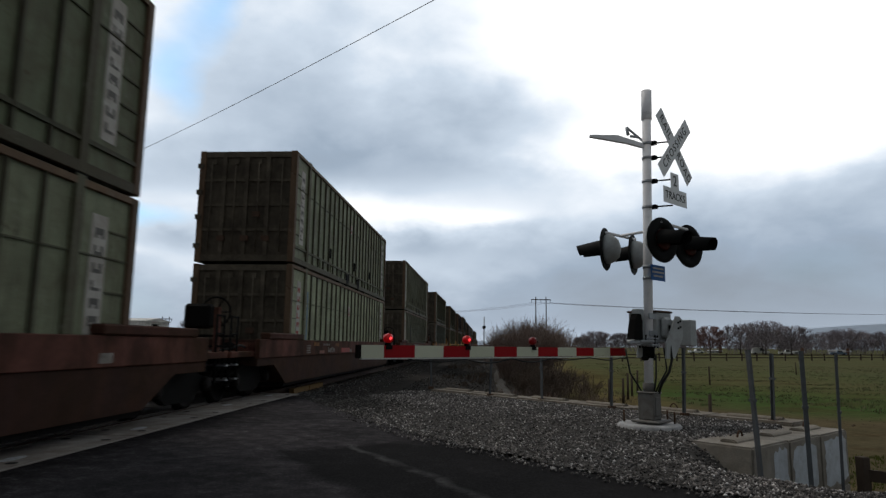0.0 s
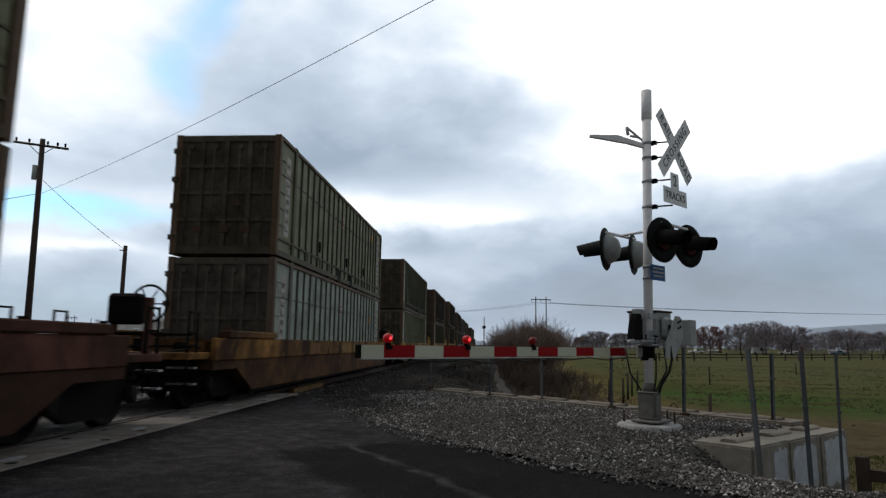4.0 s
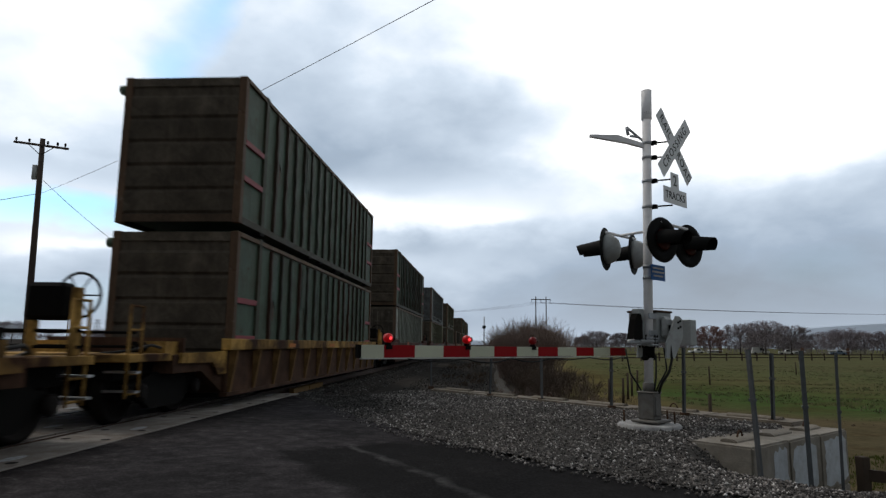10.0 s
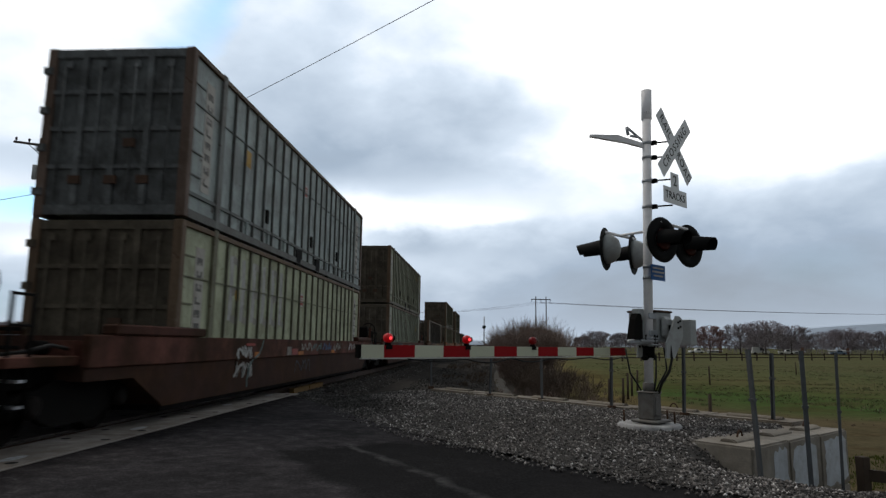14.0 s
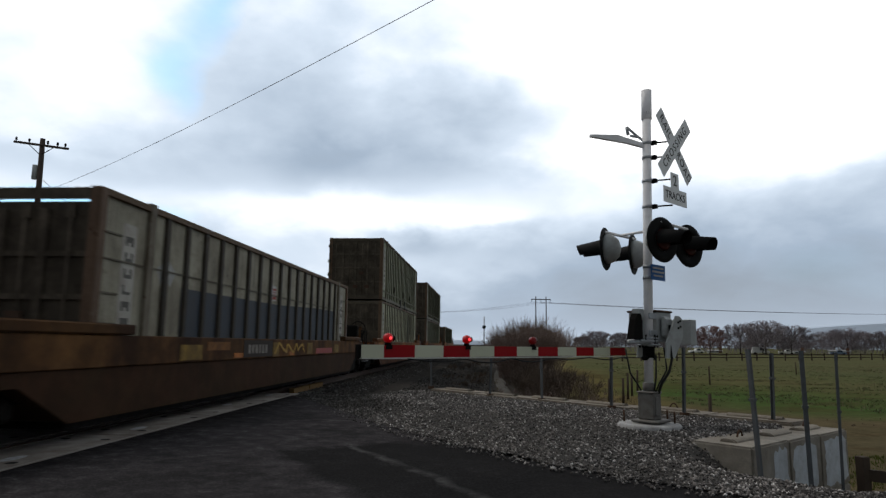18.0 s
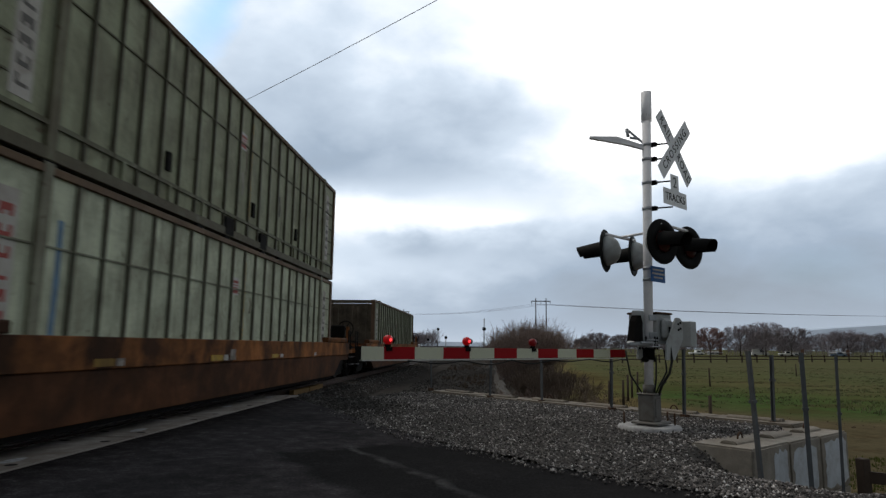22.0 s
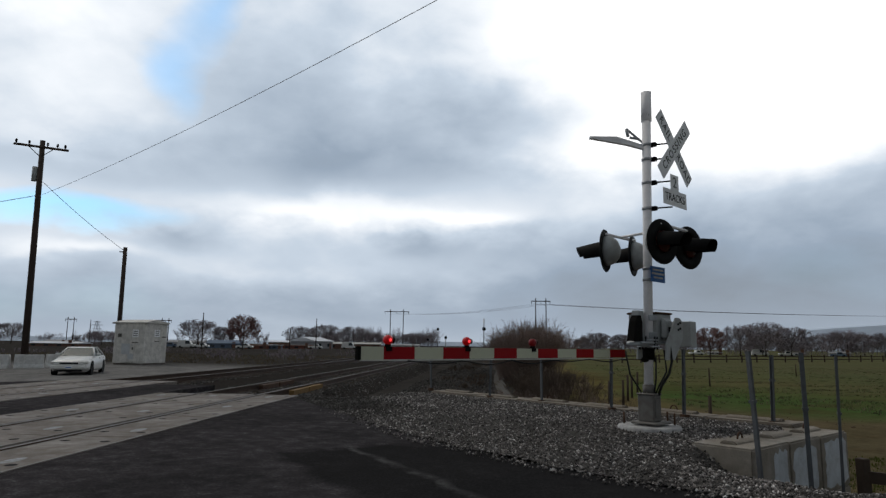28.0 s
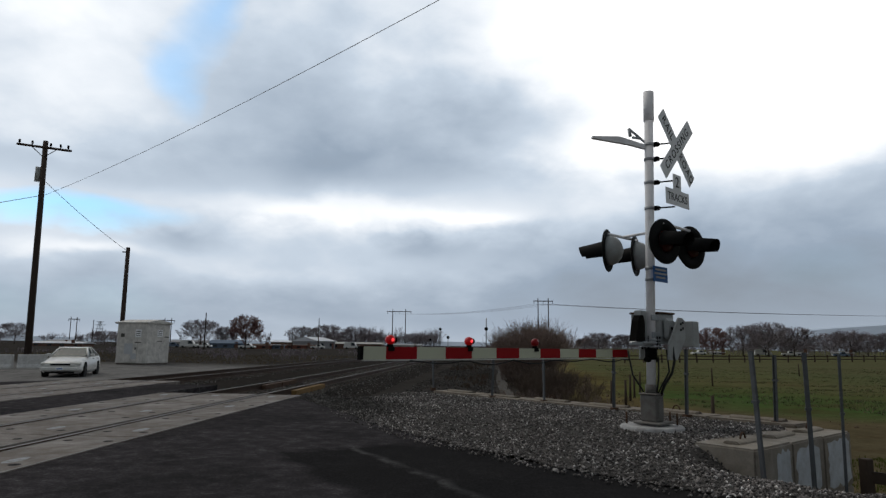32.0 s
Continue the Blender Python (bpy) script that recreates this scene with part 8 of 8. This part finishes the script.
def building(x, y, wx, wy, h, rise, turn, wall, roof, label, windows=3):
    b = thing("building", label, "building", "low buildings beyond the line", at=pose(x, y, -0.6, 0, 0, turn))
    bm = bmesh.new()
    box(bm, -wx / 2, wx / 2, -wy / 2, wy / 2, 0, h)
    part("wall", bm, wall, b)
    bm = bmesh.new()
    e = 0.4
    prism(bm, [(-wy / 2 - e, h), (wy / 2 + e, h), (wy / 2 + e, h + 0.15), (0, h + rise), (-wy / 2 - e, h + 0.15)], "x", -wx / 2 - e, wx / 2 + e)
    part("roof", bm, roof, b)
    for k in range(windows):
        xx = (k + 0.5) / windows * wx - wx / 2
        bm = bmesh.new()
        box(bm, xx - 0.6, xx + 0.6, -wy / 2 - 0.06, -wy / 2 - 0.003, h * 0.35, h * 0.75)
        part("window", bm, DARK_GLASS, b)
    bm = bmesh.new()
    box(bm, wx * 0.3, wx * 0.3 + 1.0, -wy / 2 - 0.07, -wy / 2 - 0.004, 0, 2.1)
    part("door", bm, WALL_BROWN, b)


building(-63.2, 232, 9, 12, 2.7, 1.5, 62, WALL_GREY, WHITE_ROOF, "white-roofed barn in the distance", 2)
building(-75.0, 236, 9, 7, 2.2, 0.7, 5, WALL_BROWN, WHITE_ROOF, "low brown shed with a white roof", 2)
building(-49.5, 242, 19, 7, 1.9, 0.7, 4, WALL_BROWN, WALL_PALE, "long low shed with a pale roof", 5)
building(-82.0, 200, 9.2, 7, 1.5, 1.2, 12, WALL_BLUE, WALL_BLUE, "blue-grey house beyond the scrub", 3)
building(-68.2, 191, 6.6, 4, 1.1, 0.3, 4, WALL_RED, WALL_BROWN, "low red-brown metal shed", 2)
building(-63.5, 193, 3.4, 3, 1.2, 0.3, 4, WALL_BLUE, WALL_GREY, "small blue outbuilding beside the red shed", 1)
building(-63.5, 216, 9.5, 4, 1.2, 0.25, 3, WALL_RED, WALL_BROWN, "low red-brown metal shed", 3)
building(-126.5, 186, 15, 7, 1.0, 0.6, 5, WALL_BROWN, WHITE_ROOF, "low brown building with a white roof", 4)
building(-108.0, 230, 12, 7, 1.7, 0.9, 15, WALL_PALE, WALL_GREY, "pale house between bare trees", 3)
building(-150.0, 222, 11, 7, 1.4, 0.8, -10, WALL_BROWN, WALL_GREY, "low brown house between bare trees", 3)
building(-34.0, 262, 13, 7, 1.6, 0.7, 0, WALL_PALE, WALL_GREY, "pale low building far along the line", 4)
building(75.5, 226, 4, 4, 0.6, 0.4, -10, WALL_PALE, WALL_GREY, "pale farm building between bare trees", 2)
building(104.5, 232, 5, 4, 0.6, 0.4, -20, WALL_GREY, WALL_GREY, "pale farm building between bare trees", 3)
building(123.0, 240, 6, 5, 0.9, 0.5, -20, WALL_PALE, WALL_GREY, "pale farm building between bare trees", 3)


def parked_vehicle(x, y, turn, length, body, cab, paint, label):
    """A small far vehicle: body height, then cab height on top of it."""
    v = thing("parked_vehicle", label, "vehicle", "vehicles parked by the far houses", at=pose(x, y, ground_z(x, y) + 0.02, 0, 0, turn))
    h = length / 2
    bm = bmesh.new()
    prism(bm, [(-h, 0.35), (h, 0.35), (h, body * 0.75), (h * 0.9, body), (-h, body)], "y", -0.88, 0.88)
    part("body", bm, paint, v, bevel=0.06)
    bm = bmesh.new()
    prism(bm, [(-h * 0.95 if cab > 0.7 else -h * 0.2, body), (h * 0.62, body), (h * 0.38, body + cab), (-h * 0.9 if cab > 0.7 else -h * 0.12, body + cab)], "y", -0.8, 0.8)
    part("cab", bm, paint, v, bevel=0.05)
    bm = bmesh.new()
    prism(bm, [(-h * 0.05, body + 0.06), (h * 0.5, body + 0.06), (h * 0.34, body + cab - 0.08), (-h * 0.05, body + cab - 0.08)], "y", -0.82, 0.82)
    part("window", bm, DARK_GLASS, v)
    for wx in (-h * 0.62, h * 0.62):
        for wy in (-0.8, 0.8):
            bm = bmesh.new()
            tube(bm, (wx, wy - 0.1, 0.33), (wx, wy + 0.1, 0.33), 0.33, 12)
            part("wheel", bm, TYRE, v)


for x, y, turn, ln, bd, cb, mt, lab in ((-88.2, 187, 5, 5.2, 1.1, 1.1, CAR_WHITE, "white van parked by the far houses"), (-84.0, 187.5, 8, 4.6, 0.9, 0.6, CAR_WHITE, "white pickup parked by the far houses"),
                                        (-69.3, 183.2, 0, 4.8, 0.9, 0.6, CAR_WHITE, "white pickup parked by the far houses"), (-48.0, 225, 4, 5.4, 1.1, 1.2, CAR_WHITE, "white van parked by the far sheds"),
                                        (-95.0, 190, 20, 4.6, 0.9, 0.6, WALL_BLUE, "dark blue pickup parked by the far houses"), (-57.0, 214, 6, 4.6, 0.9, 0.6, CAR_WHITE, "white pickup parked by the far sheds"),
                                        (66.0, 214, 10, 4.6, 0.9, 0.6, CAR_WHITE, "white pickup parked beyond the field"), (86.5, 216, -15, 5.0, 1.1, 1.1, CAR_WHITE, "white van parked beyond the field"),
                                        (95.0, 217, -15, 4.6, 0.9, 0.6, CAR_WHITE, "white pickup parked beyond the field"), (112.0, 219, -20, 4.6, 0.9, 0.6, WALL_BLUE, "dark blue pickup parked beyond the field")):
    parked_vehicle(x, y, turn, ln, bd, cb, mt, lab)
for x, y, h in ((-66.0, 147.5, 8.5), (-57.9, 188.6, 6.0), (-52.9, 199, 9.5), (-120, 190, 8.0)):
    bm = bmesh.new()
    tube(bm, (0, 0, -0.5), (0, 0, h), 0.16, 6, 0.11)
    solid("far_pole", bm, POLE_WOOD, "plain dark pole beyond the tracks", "pole", group="far poles", at=pose(x, y, ground_z(x, y)))


def make_hills():
    verts, faces = [], []
    n = 120
    for k in range(n + 1):
        a = radians(-100 + 200 * k / n)
        h = 14 + 8 * noise.noise((a * 2.2, 0.3, 1.0)) + 5 * noise.noise((a * 7, 2.0, 0)) + 75 * smooth(0.15, 0.6, a)
        for r, z in ((2300, -3), (2450, max(h, 2)), (2900, -3)):
            verts.append((r * math.sin(a), r * math.cos(a), z))
    for k in range(n):
        for j in (0, 1):
            faces.append((k * 3 + j, (k + 1) * 3 + j, (k + 1) * 3 + j + 1, k * 3 + j + 1))
    tagged(new("backdrop_hills", raw_mesh("backdrop_hills", verts, faces, HAZED_HILLS, True)), "low hills on the horizon in painted blue-grey haze", "hills", kind="structure")


make_hills()


# ---- the sedan that waits beyond the tracks ----
def make_sedan():
    """Local: nose towards -y, wheels on z = 0."""
    c = thing("sedan", "white four-door sedan creeping towards the crossing", "car")
    # body: cross sections along the length (y, half width, sill, shoulder, bonnet height)
    rows = ((-2.28, 0.62, 0.40, 0.55, 0.58), (-2.22, 0.76, 0.28, 0.58, 0.66), (-1.9, 0.83, 0.20, 0.66, 0.74), (-1.2, 0.865, 0.18, 0.76, 0.86), (-0.75, 0.87, 0.18, 0.82, 0.93),
            (0.3, 0.87, 0.18, 0.85, 0.95), (1.3, 0.865, 0.18, 0.86, 0.97), (1.75, 0.85, 0.22, 0.84, 0.97), (2.15, 0.78, 0.30, 0.76, 0.90), (2.26, 0.66, 0.42, 0.66, 0.74))
    bm = bmesh.new()
    rings = []
    for y, w, z0, z1, z2 in rows:
        prof = ((-w * 0.9, z0), (-w, z0 + 0.12), (-w * 1.0, (z0 + z1) / 2), (-w * 0.98, z1), (-w * 0.84, z2), (-w * 0.4, z2 + 0.015), (w * 0.4, z2 + 0.015), (w * 0.84, z2), (w * 0.98, z1), (w, (z0 + z1) / 2), (w, z0 + 0.12), (w * 0.9, z0))
        rings.append([bm.verts.new((x, y, z)) for x, z in prof])
    for a, b in zip(rings[:-1], rings[1:]):
        for i in range(12):
            bm.faces.new((a[i], a[(i + 1) % 12], b[(i + 1) % 12], b[i])).smooth = True
    bm.faces.new(rings[0])
    bm.faces.new(rings[-1][::-1])
    part("body", bm, CAR_WHITE, c, "white painted body")
    # cabin
    bm = bmesh.new()
    prof = ((-0.92, 0.92, 0.73), (-0.12, 1.32, 0.57), (0.72, 1.33, 0.56), (1.52, 0.98, 0.68))
    loops = []
    for y, z, w in prof:
        loops.append([bm.verts.new((-w, y, z)), bm.verts.new((w, y, z))])
    lowl = [bm.verts.new((-0.80, -0.72, 0.92)), bm.verts.new((-0.80, 1.6, 0.95))]
    lowr = [bm.verts.new((0.80, -0.72, 0.92)), bm.verts.new((0.80, 1.6, 0.95))]
    for a, b in zip(loops[:-1], loops[1:]):
        bm.faces.new((a[0], a[1], b[1], b[0]))
    bm.faces.new((lowl[0], loops[0][0], loops[1][0], loops[2][0], loops[3][0], lowl[1]))
    bm.faces.new((lowr[1], loops[3][1], loops[2][1], loops[1][1], loops[0][1], lowr[0]))
    part("glasshouse", bm, CAR_GLASS, c, "dark tinted windows")
    bm = bmesh.new()
    prism(bm, [(-0.18, 1.31), (0.0, 1.35), (0.66, 1.355), (0.80, 1.315)], "x", -0.58, 0.58)
    part("roof", bm, CAR_WHITE, c, "white roof", bevel=0.015)
    for s in (-1, 1):
        for pts in (((0.80, -0.88, 0.92), (0.585, -0.12, 1.325)), ((0.80, 0.36, 0.94), (0.59, 0.34, 1.335)), ((0.77, 1.45, 0.96), (0.575, 0.74, 1.335))):
            bm = bmesh.new()
            a, b = (Vector((p[0] * s, p[1], p[2])) for p in pts)
            tube(bm, a, b, 0.045, 6)
            part("pillar", bm, CAR_WHITE, c)
        bm = bmesh.new()
        box(bm, *sorted((s * 0.84, s * 1.02)), -0.62, -0.5, 0.92, 1.06)
        part("wing_mirror", bm, CAR_WHITE, c, bevel=0.025)
        bm = bmesh.new()
        prism(bm, [(-2.255, 0.545), (-2.255, 0.645), (-2.05, 0.70), (-2.05, 0.56)], "x", *sorted((s * 0.42, s * 0.80)))
        part("headlight", bm, LAMP_CLEAR, c, "clear headlight")
        bm = bmesh.new()
        box(bm, *sorted((s * 0.5, s * 0.76)), -2.315, -2.25, 0.42, 0.48)
        part("indicator", bm, MARK_ORANGE, c)
        for k, y in enumerate((-0.3, 0.7)):
            bm = bmesh.new()
            box(bm, *sorted((s * 0.868, s * 0.895)), y + 0.25, y + 0.42, 0.80, 0.83)
            part("door_handle", bm, BLACK_STEEL, c)
        for y in (-1.42, 1.28):
            bm = bmesh.new()
            turned(bm, [(0.2, -0.1), (0.29, -0.1), (0.315, -0.06), (0.315, 0.06), (0.29, 0.1), (0.2, 0.1)], 22, "x")
            w = part("wheel", bm, TYRE, c, "black tyre", at=pose(s * 0.77, y, 0.315))
            bm = bmesh.new()
            turned(bm, [(0.2, -0.02), (0.2, 0.09), (0.17, 0.1), (0.05, 0.085)], 18, "x")
            if s < 0:
                moved(bm, 0, Matrix.Rotation(math.pi, 4, "Z"))
            part("hubcap", bm, BRIGHT_STEEL, w, "silver hubcap")
            SEDAN_WHEELS.append((w, s, y))
            bm = bmesh.new()
            turned(bm, [(0.36, 0.0), (0.36, 0.02)], 22, "x")
            moved(bm, 0, Matrix.Translation((s * 0.855 - 0.01, y, 0.34)))
            part("wheel_arch", bm, HOOD_BLACK, c)
    bm = bmesh.new()
    box(bm, -0.78, 0.78, -2.36, -2.2, 0.30, 0.50)
    part("bumper", bm, CAR_WHITE, c, bevel=0.05)
    bm = bmesh.new()
    box(bm, -0.40, 0.40, -2.29, -2.24, 0.55, 0.63)
    part("grille", bm, HOOD_BLACK, c)
    bm = bmesh.new()
    box(bm, -0.15, 0.15, -2.375, -2.362, 0.34, 0.46)
    plate = part("number_plate", bm, SIGN_WHITE, c)
    bm = bmesh.new()
    box(bm, -0.12, 0.12, -2.38, -2.3755, 0.38, 0.42)
    part("mark", bm, SIGN_BLUE, plate)
    bm = bmesh.new()
    box(bm, -0.6, 0.6, -2.37, -2.35, 0.20, 0.28)
    part("air_intake", bm, HOOD_BLACK, c)
    return c


SEDAN_WHEELS = []
sedan = make_sedan()


# ---- what moves ----
SEDAN_RZ = 21.0


def motions():
    times = (0.0, 8.0, 16.0, 24.0, 32.0)
    for ob, yc, z in MOVERS:
        walk(ob, [(t, pose(TRACK_X, yc - SPEED * t, z)) for t in times])
    # wheels roll on the rail
    step, radius = 0.0588, 0.452
    spin = [(k * step, math.degrees(SPEED * k * step / radius)) for k in range(int(32.0 / step) + 2)]
    for ob, yc, z in MOVERS:
        for w in ob.children_recursive:
            if w.name.startswith("wheelset"):
                at = w.matrix_basis.translation.copy()
                walk(w, [(t, pose(*at, a)) for t, a in spin])
    # the sedan waits, then rolls forward
    ahead = Vector((math.sin(radians(SEDAN_RZ)), -math.cos(radians(SEDAN_RZ)), 0))
    start = Vector((-20.9, 32.5, -0.44))
    rolled = ((0.0, 0.0), (28.2, 0.0), (29.0, 0.15), (30.0, 0.7), (31.0, 1.4), (32.0, 2.1))
    walk(sedan, [(t, pose(*(start + ahead * s), 0, 0, SEDAN_RZ)) for t, s in rolled])
    for w, s, y in SEDAN_WHEELS:
        walk(w, [(t, pose(s * 0.77, y, 0.315, math.degrees(d / 0.315))) for t, d in
                 ((0.0, 0.0), (28.2, 0.0), (29.0, 0.15), (29.5, 0.42), (30.0, 0.7), (30.5, 1.05), (31.0, 1.4), (31.5, 1.75), (32.0, 2.1))])


motions()
